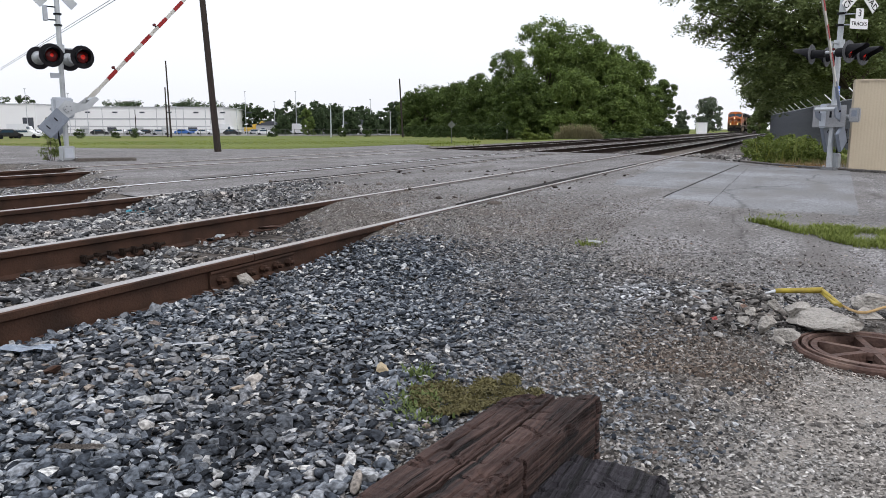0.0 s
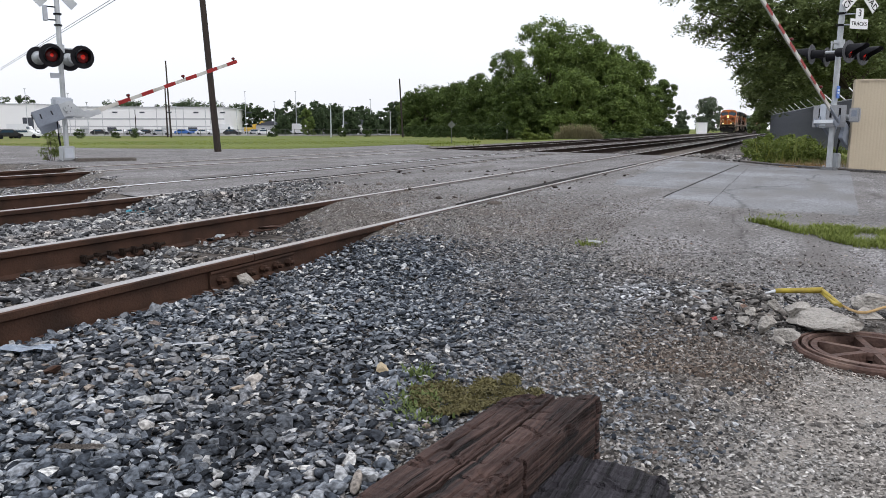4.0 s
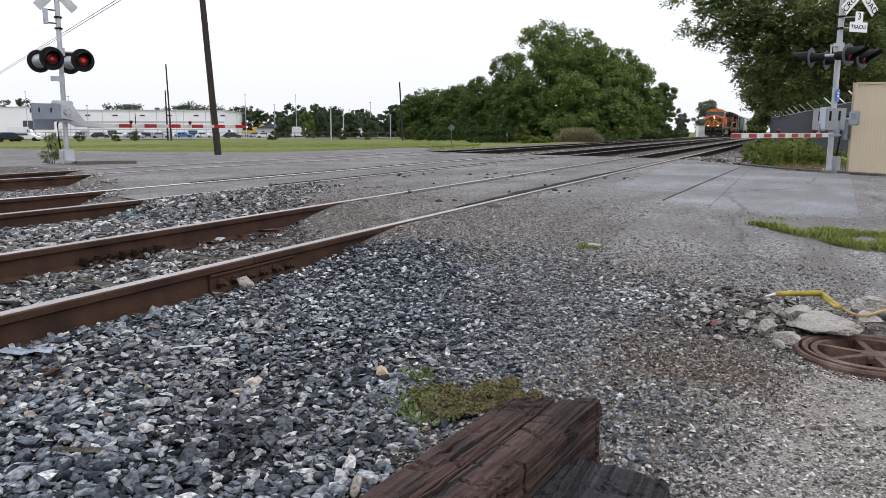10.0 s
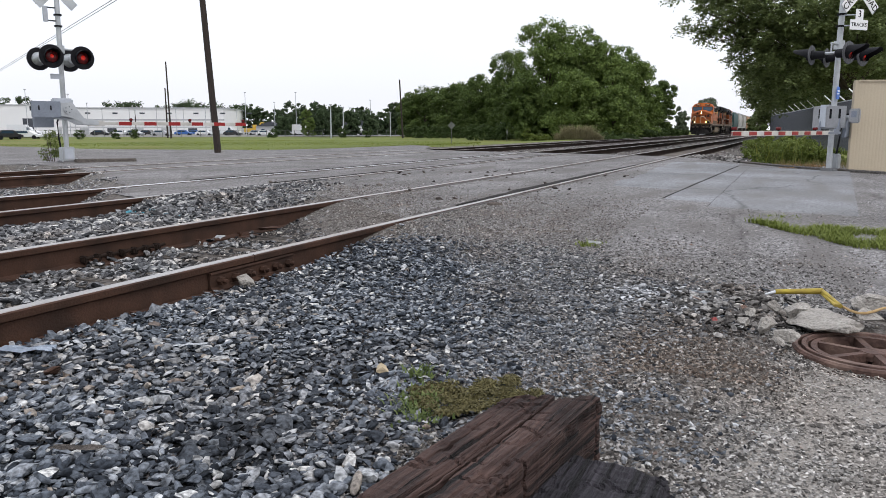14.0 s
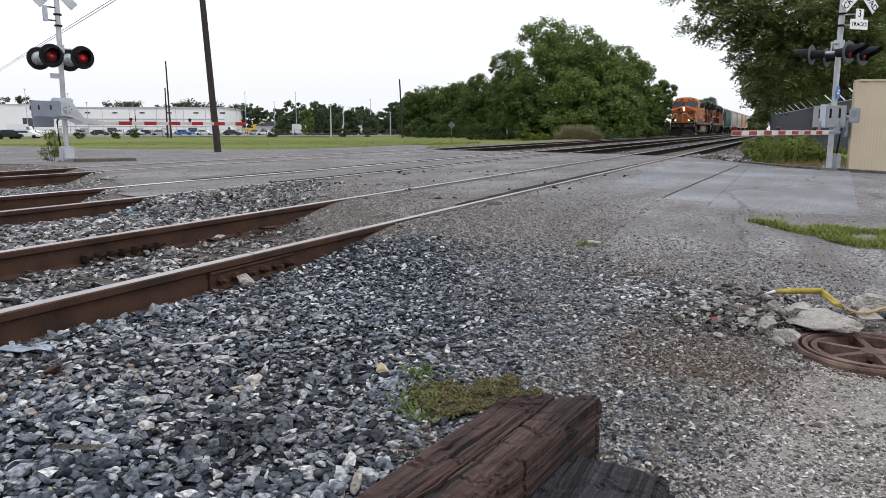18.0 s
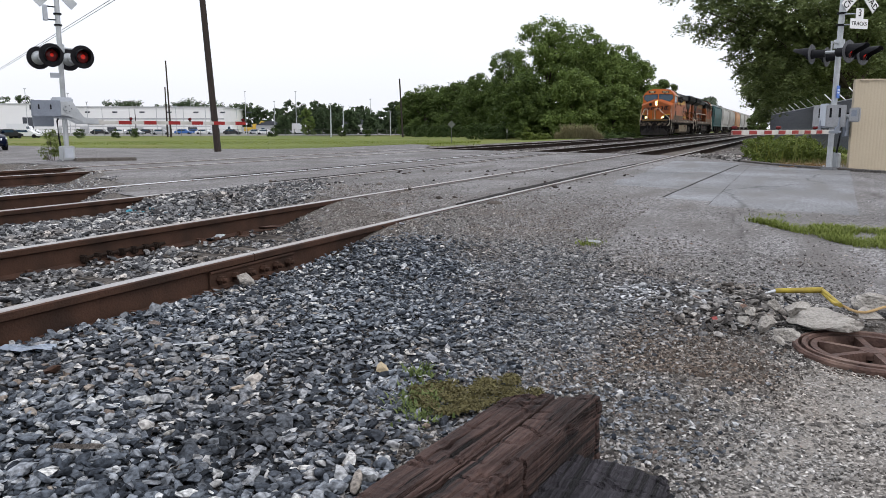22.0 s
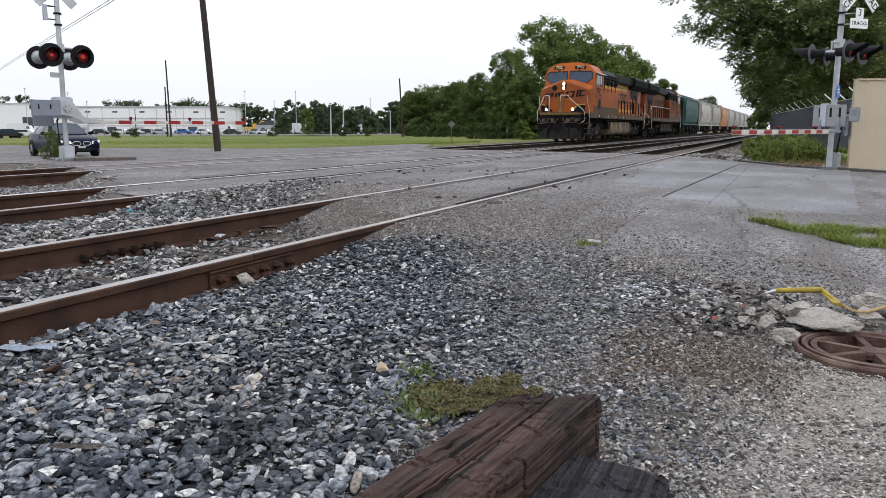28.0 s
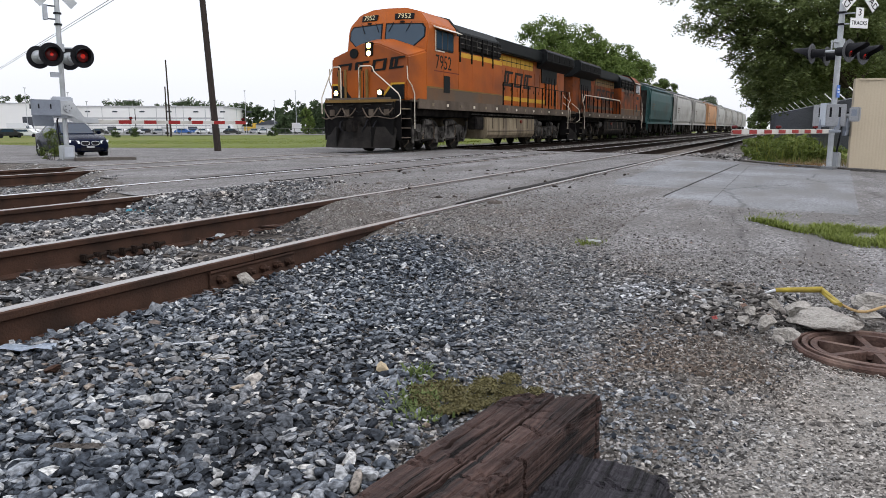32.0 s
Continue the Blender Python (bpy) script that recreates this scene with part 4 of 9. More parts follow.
M_BLUEGRAVEL = stone_mat("small_blue_grey_gravel", ((0.0, (0.014, 0.016, 0.019)), (0.3, (0.050, 0.056, 0.066)), (0.6, (0.128, 0.140, 0.157)), (0.85, (0.21, 0.224, 0.243)), (1.0, (0.35, 0.355, 0.36))), dust=0.4)
p = sow(80000, 1.3, 6.6, -0.2, 2.97, lambda x, y: np.random.default_rng(10).random(len(x)) < 0.9 * smooth_step(-1.15, 0.0, y - ballast_edge(x)) * (1 - smooth_step(0.15, 0.4, y - ballast_edge(x)) * (1 - smooth_step(3.7, 4.6, x))) * (1 - smooth_step(4.5, 5.6, x + 0.6 * (y - 2.2))), 33, 1.0)
lay_ballast("blue_gravel", p, M_BLUEGRAVEL, 0.006, 0.0145, 34, -0.003, 0.010, base=over_ground(0.0), label="small blue-grey crushed stone at the edge of the ballast", octa=True)
p = sow(3000, 1.3, 5.0, -0.6, 2.6, lambda x, y: (y < ballast_edge(x) + 0.3) & (y > 0.62 - 0.2 * x) & (np.sin(x * 2.9 + 1) * np.sin(y * 3.7) > -0.2), 35, 1.2)
lay_ballast("stray_ballast", p, M_BALLAST, 0.008, 0.017, 36, -0.004, 0.008, base=over_ground(0.0), label="stray ballast stones over the gravel", octa=False)
M_GRIT = stone_mat("grey_road_grit", ((0.0, (0.07, 0.066, 0.064)), (0.5, (0.17, 0.165, 0.16)), (1.0, (0.34, 0.33, 0.32))))
p = sow(26000, 4.5, 14, -0.9, 7.0, lambda x, y: (x > road_edge(y, 0) - 0.3) & (np.sin(x * 1.7 + 0.5 * y) * np.sin(y * 2.1 + 1) > -0.15 - 0.4 * (x < 8)), 27, 1.7)
lay_ballast("loose_gravel", p, M_GRIT, 0.003, 0.0085, 28, -0.001, 0.002, base=road_z, label="loose gravel strewn over the crossing", octa=True)

M_PALE = stone_mat("dusty_pale_gravel", ((0.0, (0.075, 0.071, 0.067)), (0.4, (0.18, 0.172, 0.163)), (0.8, (0.32, 0.308, 0.292)), (1.0, (0.48, 0.465, 0.445))), dust=0.4)


def dusty(x, y):
    """Where pale dust lies bare between the stones."""
    return np.sin(x * 3.9 + 1.3 * np.sin(y * 3.1)) * np.sin(y * 4.7 + 0.8 * np.sin(x * 5.0)) + 0.5 * np.sin(x * 11 + y * 7) * np.sin(y * 13 - x * 4)


p = sow(60000, 1.2, 3.7, -1.3, 0.65, lambda x, y: (y < 0.62 - 0.2 * x + 0.12 * np.sin(x * 7) + 0.2 * np.random.default_rng(8).random(len(x))) & (np.random.default_rng(31).random(len(x)) > 0.5 * smooth_step(-0.1, 0.5, dusty(x, y)) * (1 - smooth_step(-0.1, 0.3, y))), 45, 1.0)
nearest = (p[:, 0] < 2.9) & (np.arange(len(p)) % 3 == 0)
lay_ballast("pale_gravel", p[~nearest], M_PALE, 0.0035, 0.0085, 46, -0.003, 0.003, base=over_ground(0.0), flat=0.6, label="dusty pale gravel beside the timbers", octa=True)
lay_ballast("pale_gravel", p[nearest], M_PALE, 0.004, 0.0095, 49, -0.002, 0.005, base=over_ground(0.0), flat=0.6, label="dusty pale gravel beside the timbers")
p = sow(16000, 2.4, 4.4, -0.05, 1.05, lambda x, y: (np.sin(x * 3.3 + 2.2) * np.sin(y * 4.2 + 0.4) > -0.1) & (np.random.default_rng(9).random(len(x)) < np.exp(-((x - 3.2) / 0.6) ** 2 - ((y - 0.45) / 0.32) ** 2)), 47, 1.0)
lay_ballast("brown_grit", p, stone_mat("brown_grit", ((0.0, (0.042, 0.033, 0.028)), (0.6, (0.115, 0.096, 0.083)), (1.0, (0.25, 0.22, 0.195)))), 0.005, 0.011, 48, 0.002, 0.010, base=over_ground(0.0), label="brown gritty dirt trodden into gravel", octa=True)
q0 = np.array([[4.05, 0.30], [4.4, 0.45], [4.6, 0.15], [4.2, 0.1]])
rng_p = np.random.default_rng(37)
p = q0[rng_p.integers(0, 4, 700)] + rng_p.normal(0, 0.115, (700, 2))
lay_ballast("rubble_pile", p, M_GRAVEL, 0.010, 0.027, 38, -0.01, 0.030, base=over_ground(0.0), label="small pile of rubble stones by broken concrete")
M_TRODDEN = stone_mat("brown_trodden_grit", ((0.0, (0.045, 0.040, 0.036)), (0.4, (0.11, 0.099, 0.091)), (0.85, (0.19, 0.177, 0.166)), (1.0, (0.34, 0.325, 0.31))))
p = sow(52000, 4.2, 11.5, 3.1, 6.8, lambda x, y: np.random.default_rng(17).random(len(x)) < 0.95 - 0.93 * smooth_step(0.3, 3.0, x - road_edge(y, 0)), 65, 1.1)
lay_ballast("trodden_grit", p, M_TRODDEN, 0.005, 0.0135, 66, -0.003, 0.006, base=lambda x, y: np.maximum(over_ground(0.0)(x, y), -0.197), label="brown trodden grit between the rails by the crossing", octa=True)
p = sow(24000, 4.2, 9.5, 1.3, 3.0, lambda x, y: np.random.default_rng(44).random(len(x)) < smooth_step(-0.5, 0.4, x + 0.6 * (y - 2.2) - 5.0) * (1 - 0.9 * smooth_step(6.2, 9.0, x)), 68, 1.2)
lay_ballast("trodden_grit", p, M_TRODDEN, 0.005, 0.0125, 69, -0.004, 0.005, base=over_ground(0.0), label="brown trodden grit beside the near rail by the crossing", octa=True)
M_DEBRIS = stone_mat("dark_crossing_debris", ((0.0, (0.015, 0.012, 0.011)), (0.5, (0.06, 0.05, 0.044)), (1.0, (0.16, 0.14, 0.125))))
p = sow(14000, 5.5, 24, 2.5, 9.0, lambda x, y: (x > road_edge(y, 0) + 0.2) & (np.random.default_rng(14).random(len(x)) < 0.5 * np.exp(-(np.min([np.abs(y - r + 0.12) for pr in RAIL_Y for r in pr], axis=0) / 0.12) ** 2) + 0.05 + 0.3 * np.exp(-((x - 8.5) / 1.5) ** 2 - ((y - 5.6) / 0.9) ** 2)), 63, 1.2)
lay_ballast("crossing_debris", p, M_DEBRIS, 0.005, 0.018, 64, -0.002, 0.004, base=road_z, label="dark gritty debris along the rails in the crossing", octa=True)
rng_c = np.random.default_rng(41)
pc_ = np.stack([rng_c.uniform(7.0, 13.5, 60), rng_c.uniform(2.2, 7.2, 60)], -1)
lay_ballast("dirt_clods", pc_, M_DEBRIS, 0.018, 0.045, 42, 0.0, 0.006, base=road_z, label="dark dirt clods on the crossing", fine=False)
# concrete apron of the side road: two long pours with open dark joints between them
def apron_line(x, k):
    """The joints and edges of the apron, along x."""
    return (1.36 - 0.030 * (x - 10), 0.815 + 0.004 * (x - 10), -0.66 - 0.05 * (x - 8.5), 2.30 + 0.035 * (x - 10))[k] + 0.003 * math.sin(x * 2.7 + k)


for k, (x0, x1) in enumerate(((8.7, 18.6), (8.25, 18.3), (10.2, 19.4))):
    bm = bmesh.new()
    n, w = 30, 6
    top = []
    for a in range(n + 1):
        x = x0 + (x1 - x0) * a / n
        ya, yb = apron_line(x, k) - (0.02 if k == 0 else 0.003), apron_line(x, k + 1) + (0.004 if k == 0 else 0.0)
        if k == 2:
            ya, yb = apron_line(x, 3) + 0.12 * noise.noise((x * 0.9, 3.0, 1.0)), apron_line(x, 0) + 0.02
        jag = 0.5 * math.exp(-3.0 * a / n * n / 4)
        top.append([bm.verts.new((x + jag * noise.noise((b * 1.3, k * 5.0, 2.0)), ya + (yb - ya) * b / w, 0)) for b in range(w + 1)])
    for r in top:
        for v in r:
            v.co.z = float(road_z(v.co.x, v.co.y)) + 0.008 - 0.03 * math.exp(-max(0.0, v.co.x - x0) / 0.35)
    for a in range(n):
        for b in range(w):
            bm.faces.new((top[a][b], top[a + 1][b], top[a + 1][b + 1], top[a][b + 1]))
    edge = bmesh.ops.extrude_edge_only(bm, edges=[e for e in bm.edges if e.is_boundary])
    for v in edge["geom"]:
        if isinstance(v, bmesh.types.BMVert):
            v.co.z -= 0.05
    bmesh.ops.recalc_face_normals(bm, faces=bm.faces)
    part("slab", bm, M_CONC, road, "smooth blue-grey concrete slab")
    if k == 2:
        continue
    bm = bmesh.new()
    line = []
    for a in range(n + 1):
        x = x0 + (x1 - x0) * a / n
        y = apron_line(x, k)
        line.append([bm.verts.new((x, y + o, float(road_z(x, y)) + 0.003 - 0.02 * math.exp(-(x - x0) / 0.3))) for o in ((0.022 + 0.006 * noise.noise((x * 3, 1.0, k)), -0.022) if k == 0 else (0.010 + 0.012 * noise.noise((x * 2.2, 5.0, k)), -0.008))])
    for p0, p1 in zip(line, line[1:]):
        bm.faces.new((p0[0], p0[1], p1[1], p1[0]))
    part("joint", bm, M_GAP_SHADE, road, "dark open joint")
# kerb at the far side of the road
kerb_line = [(15.6, -5.0), (17.6, -1.7), (19.3, 0.2), (20.4, 1.2)]
bm = bmesh.new()
rows = []
for i, (x, y) in enumerate(kerb_line):
    x2, y2 = kerb_line[min(i + 1, 3)]
    x1, y1 = kerb_line[max(i - 1, 0)]
    d = Vector((x2 - x1, y2 - y1, 0)).normalized()
    nrm = Vector((d.y, -d.x, 0))
    z = float(road_z(x, y))
    rows.append([bm.verts.new(Vector((x, y, z)) + nrm * o + Vector((0, 0, h))) for o, h in ((0, -0.15), (0.01, 0.03), (0.04, 0.04), (0.16, 0.04), (0.16, -0.15))])
for a, b in zip(rows, rows[1:]):
    for i in range(4):
        bm.faces.new((a[i], a[i + 1], b[i + 1], b[i]))
bmesh.ops.recalc_face_normals(bm, faces=bm.faces)
tagged(part("kerb", bm, M_KERB), "low grimy concrete kerb", "kerb", kind="structure")


# ---- crossing signals ----
ROADWAY = Vector((0.361, 0.933, 0.0))
ACROSS = Vector((0.933, -0.361, 0.0))
ACROSS_DEG = math.degrees(math.atan2(-0.361, 0.933))


def lamp_head(root, x, way, z, lit, size=1.0, aim=0.0, k=1.0):
    """A flasher: background disc, housing, hood and lens. It faces along way (+1 or -1 on y)."""
    y0 = (0.48 if k == 1.0 else 0.38) * way
    disc = part("lamp_background", turned(((0.0, y0 - 0.006 * way), (0.265, y0 - 0.006 * way), (0.272, y0), (0.265, y0 + 0.008 * way), (0.0, y0 + 0.008 * way)), 28, "y"), M_BLACK if k == 1.0 else M_DISC, root, "round black lamp background" if k == 1.0 else "round streaky grey lamp background")
    disc.matrix_basis = pose(x, 0, z, 0, 0, aim) @ Matrix.Diagonal((size, 1.0, size, 1.0))
    if k == 1.0:
        shell = ((0.0, y0 - 0.25 * way), (0.09, y0 - 0.24 * way), (0.11, y0 - 0.14 * way), (0.165, y0 - 0.02 * way), (0.165, y0 - 0.007 * way))
    else:
        shell = ((0.0, y0 - 0.27 * way), (0.085, y0 - 0.265 * way), (0.105, y0 - 0.24 * way), (0.112, y0 - 0.06 * way), (0.135, y0 - 0.03 * way), (0.135, y0 - 0.007 * way))
    part("lamp_housing", turned(shell, 20, "y"), M_GALV if k == 1.0 else M_BLACK, disc, "grey lamp housing" if k == 1.0 else "dark barrel-shaped lamp housing")
    bm = bmesh.new()
    n = 20
    outer, inner = [], []
    for i in range(n + 1):
        a = radians(-55 + 290 * i / n)
        reach = 0.24 - 0.15 * (1 - max(0.0, math.sin(a))) ** 1.2 if k == 1.0 else 0.07 + 0.29 * min(1.0, max(0.0, (math.sin(a) + 0.35) / 0.95))
        for r, ring in ((0.178, outer), (0.168, inner)):
            ring.append((bm.verts.new((r * math.cos(a), y0 + 0.008 * way, r * math.sin(a))), bm.verts.new((r * 0.98 * math.cos(a), y0 + reach * way, r * 0.98 * math.sin(a)))))
    for ring in (outer, inner):
        for a, b in zip(ring, ring[1:]):
            bm.faces.new((a[0], b[0], b[1], a[1]))
    for (a, b), (c, d) in zip(zip(outer, outer[1:]), zip(inner, inner[1:])):
        bm.faces.new((a[1], b[1], d[1], c[1]))
    bmesh.ops.recalc_face_normals(bm, faces=bm.faces)
    part("lamp_hood", bm, M_BLACK, disc, "black lamp hood", smooth=False)
    lens = turned(((0.0, y0 + 0.04 * way), (0.08, y0 + 0.036 * way), (0.13, y0 + 0.022 * way), (0.15, y0 + 0.009 * way), (0.0, y0 + 0.009 * way)), 20, "y")
    part("lamp_lens", lens, M_LENS_RED, disc, "dark red lens", smooth=True)
    part("lamp_bulb", turned(((0.0, y0 + 0.046 * way), (0.05 if lit else 0.035, y0 + 0.044 * way), (0.06 if lit else 0.045, y0 + 0.034 * way), (0.0, y0 + 0.034 * way)), 16, "y"), M_LAMP_RED, disc, "glowing red centre of the lens", smooth=True)
    return disc


ARM_PIVOT = {}


def crossing_signal(m, label, lit, lean, k=1.0, sign_on=True, reach=5.05, zp=1.25):
    root = thing("crossing_signal", m, label, "crossing signal", "gates of the crossing")
    tilt = math.tan(radians(lean))
    part("mast", rods(((0, 0, -0.1 if sign_on else 0.3), (tilt * 4.6, 0, 4.75 * k), 0.058), n=16), M_GALV, root, "round galvanised mast", smooth=False)
    part("foundation", boxes((-0.14, 0.14, -0.14, 0.14, -0.3, 0.0) if sign_on else (-0.19, 0.19, -0.19, 0.19, -0.3, 0.03)), M_CONC, root, "concrete footing", bevel=0.02)
    jb = 0.10 if sign_on else 0.145
    base = part("junction_box", boxes((-jb, jb, -jb, jb, 0.03, 0.36)), M_GALV, root, "cast junction box at the foot", bevel=0.02)
    part("lid", boxes((-jb * 0.7, jb * 0.7, -jb - 0.016, -jb + 0.002, 0.07, 0.32)), M_GREY_BOX, base, bevel=0.006)
    if sign_on:
        base.matrix_basis = pose(-0.26, 0.02, -0.06)
    for dx in (-0.16, 0.16):
        part("anchor_bolt", rods(((dx, -0.16, 0.0), (dx, -0.16, 0.09), 0.018)), M_GALV, base)
    # crossbuck, on the side that faces the traffic
    zc = 4.12 * k - (0.12 if sign_on else 0.0)
    turn = -25 if sign_on else 0
    lead = (-0.10, 0.24) if sign_on else (0.0, 0.0)
    for j, ang in enumerate((45, -45)):
        blade = part("crossbuck_blade", boxes((-0.58, 0.58, -0.004, 0.004, -0.108, 0.108)), M_WHITE, root, "white crossbuck blade", bevel=0.002)
        blade.matrix_basis = pose(tilt * zc, 0, zc, 0, 0, turn) @ pose(lead[0], lead[1] + 0.10 + 0.012 * j, 0, 0, ang, 0)
        for text, off in ((("CROS", -0.34), ("SING", 0.34)) if j == 0 else (("RAIL", -0.34), ("ROAD", 0.34))):
            words("lettering", text, 0.19, pose(-off, 0.008, 0, 90, 0, 180), M_BLACK, blade, "black letters")
        part("blade_back", boxes((-0.60, 0.60, -0.009, -0.005, -0.11, 0.11)), M_GALV, blade, "bare metal back")
    # number of tracks
    if sign_on:
        sign = part("track_sign", prism(((-0.10, 0.30), (-0.10, 0.09), (-0.235, 0.09), (-0.235, -0.11), (0.235, -0.11), (0.235, 0.09), (0.10, 0.09), (0.10, 0.30)), 0.11, 0.118, "y"), M_WHITE, root, "white inverted T sign")
        sign.matrix_basis = pose(tilt * 3.3, 0, 3.22 * k, 0, 0, turn) @ pose(lead[0], lead[1], 0)
        for zz in (3.22 * k, 3.45 * k, zc):
            part("sign_bracket", rods(((0, 0.05, zz), (lead[0] * 0.9, lead[1] + 0.09, zz), 0.014), n=6), M_GALV, root)
        words("lettering", "3", 0.2, pose(0, 0.120, 0.2, 90, 0, 180), M_BLACK, sign, "black numeral")
        words("lettering", "TRACKS", 0.112, pose(0, 0.120, -0.01, 90, 0, 180), M_BLACK, sign, "black letters")
    else:
        part("sensor_box", boxes((-0.30, -0.20, -0.06, 0.02, 3.30, 3.66)), M_GREY_BOX, root, "small grey box on a bracket", bevel=0.01)
        part("box_bracket", boxes((-0.22, 0.0, -0.02, 0.0, 3.62, 3.65), (-0.22, 0.0, -0.02, 0.0, 3.32, 3.35)), M_BLACK, root)
    for z in (3.22 * k, 3.48 * k, 4.05 * k, 4.2 * k):
        part("clamp", rods(((tilt * z, 0, z - 0.02), (tilt * z, 0, z + 0.02), 0.09), n=14), M_BLACK, root)
    # flashers, two each way, on a cross arm
    zl = (2.47 if k == 1.0 else 2.57 * k)
    part("lamp_arm", rods(((-0.45 + tilt * zl, 0, zl + 0.22), (0.45 + tilt * zl, 0, zl + 0.22), 0.022), n=8), M_GALV, root)
    part("arm_collar", rods(((tilt * zl, 0, zl + 0.12), (tilt * zl, 0, zl + 0.30), 0.105), n=14), M_GALV, root)
    for i, x in enumerate((-0.345, 0.345) if k == 1.0 else (-0.43, 0.43)):
        for way in (-1, 1):
            lamp_head(root, x + tilt * zl * 1.0, way, zl, (i == lit), 1.0 if k == 1.0 else (0.84 if way > 0 else 0.76), -13 if sign_on and way > 0 else 0, k)
        part("lamp_bar", rods(((x + tilt * zl, -0.26, zl + 0.02), (x + tilt * zl, 0.26, zl + 0.02), 0.03), n=8), M_GALV, root)
        part("lamp_drop", rods(((x + tilt * zl, 0, zl + 0.23), (x + tilt * zl, 0, zl + 0.02), 0.018), n=8), M_GALV, root)
    if sign_on:
        plate = part("notice_plate", boxes((-0.085, 0.085, 0.085, 0.09, -0.13, 0.13)), mat("blue_notice", (0.05, 0.16, 0.55), (0.07, 0.2, 0.62), 0.4), root, "small blue notice plate", bevel=0.001)
        plate.matrix_basis = pose(0.05, 0, 1.72 * k)
        part("text_bar", boxes((-0.055, 0.055, 0.0905, 0.092, 0.03, 0.06), (-0.055, 0.055, 0.0905, 0.092, -0.03, 0.0)), M_WHITE, plate)
    part("bracket_plate", boxes((-0.25, -0.02, -0.05, -0.03, 1.98, 2.10)), M_GREY_BOX, root, "small grey plate", bevel=0.004)
    # gate machine
    dz0 = zp - 1.25
    machine = part("gate_machine", boxes((-0.30, 0.16, -0.24, -0.06, 1.02 + dz0, 1.52 + dz0)), M_GREY_BOX, root, "pale grey gate machine housing", bevel=0.03)
    part("cover", boxes((-0.26, 0.12, -0.262, -0.238, 1.06 + dz0, 1.48 + dz0)), M_GREY_BOX, machine, bevel=0.012)
    for dz in (1.12 + dz0, 1.42 + dz0):
        part("bolt", rods(((0.06, -0.28, dz), (0.06, -0.25, dz), 0.018), n=6), M_GALV, machine)
        part("bolt", rods(((-0.2, -0.28, dz), (-0.2, -0.25, dz), 0.018), n=6), M_GALV, machine)
    for z in (zp - 0.15, zp + 0.21):
        part("clamp", boxes((-0.11, 0.11, -0.09, 0.11, z - 0.04, z + 0.04)), M_GALV, root, bevel=0.01)
    part("shaft", rods(((0.0, -0.34, zp), (0.0, 0.34, zp), 0.045), n=14), M_GALV, root)
    part("cable_conduit", pipe(((-0.1, 0.1, 0.3), (-0.12, 0.13, 0.6), (-0.12, 0.16, 0.95), (-0.08, 0.12, 1.1)), 0.02), M_BLACK, root)
    if sign_on:
        panel = part("back_panel", boxes((0.10, 0.135, -0.36, 0.30, zp - 0.22, zp + 0.24)), M_PANEL, root, "dull grey mounting panel", bevel=0.008)
        for y in (-0.22, 0.0, 0.18):
            part("slot", boxes((0.09, 0.138, y - 0.022, y + 0.022, zp - 0.02, zp + 0.18)), M_BLACK, panel)
        side_box = part("side_box", boxes((0.02, 0.14, 0.36, 0.56, zp - 0.12, zp + 0.18)), M_PANEL, root, "small grey box on the side", bevel=0.02)
        part("box_window", boxes((0.012, 0.146, 0.41, 0.51, zp + 0.0, zp + 0.13)), M_WEIGHT, side_box)
    # the arm, turning on the shaft
    kx = 0.6 if sign_on else 1.0
    sp = 0.19 if sign_on else 0.30
    arm = part("gate_arm", boxes((0.95, reach, 0.27, 0.302, -0.362, -0.275)), M_ARM_WHITE, root, "red and white banded gate arm", bevel=0.006)
    bands = 7 if sign_on else 6
    step_x = (reach - 1.40) / (bands - 0.5)
    for i in range(bands):
        x = 1.40 + i * step_x
        part("red_band", boxes((x, x + step_x * 0.5, 0.265, 0.307, *((-0.350, -0.287) if sign_on else (-0.366, -0.271)))), M_RED, arm, "red band", bevel=0.002)
    part("arm_root", boxes((0.62 * kx, 1.05, 0.26, 0.315, *((-0.345, -0.292) if sign_on else (-0.375, -0.262)))), M_WEIGHT if sign_on else M_ARM_WHITE, arm, "arm bracket", bevel=0.01)
    for side in (-sp, sp):
        outline = [(x * kx, z) for x, z in ((-0.16, 0.16), (0.12, 0.17), (0.22, 0.0), (0.36, -0.20), (0.68, -0.24), (0.70, -0.35), (0.36, -0.36), (0.08, -0.20), (-0.18, -0.14))]
        part("side_plate", prism(outline, side - 0.012, side + 0.012, "y"), M_GALV if sign_on is False else M_WEIGHT, arm, "cast side plate of the arm", bevel=0.006)
        part("counterweight", boxes((-0.80 if side < 0 else -0.62, -0.16, side - 0.035, side + 0.035, -0.19 if side < 0 else -0.42, 0.19 if side < 0 else -0.02)), M_WEIGHT, arm, "blue-grey counterweight plate", bevel=0.012)
        part("weight_slot", boxes((-0.40, -0.37, side - 0.042, side + 0.042, -0.02, 0.09), (-0.66, -0.63, side - 0.042, side + 0.042, -0.02, 0.09)), M_BLACK, arm)
        part("hub", rods(((0, side - 0.05, 0), (0, side + 0.05, 0), 0.10), n=16), M_GALV, arm)
        for b in range(5):
            a = b * math.tau / 5
            part("hub_bolt", rods(((0.07 * math.cos(a), side - 0.065, 0.07 * math.sin(a)), (0.07 * math.cos(a), side + 0.065, 0.07 * math.sin(a)), 0.012), n=6), M_BLACK, arm)
    part("arm_yoke", boxes((0.62 * kx, 0.70 * kx, -sp, sp, -0.36, -0.28)), M_GALV, arm)
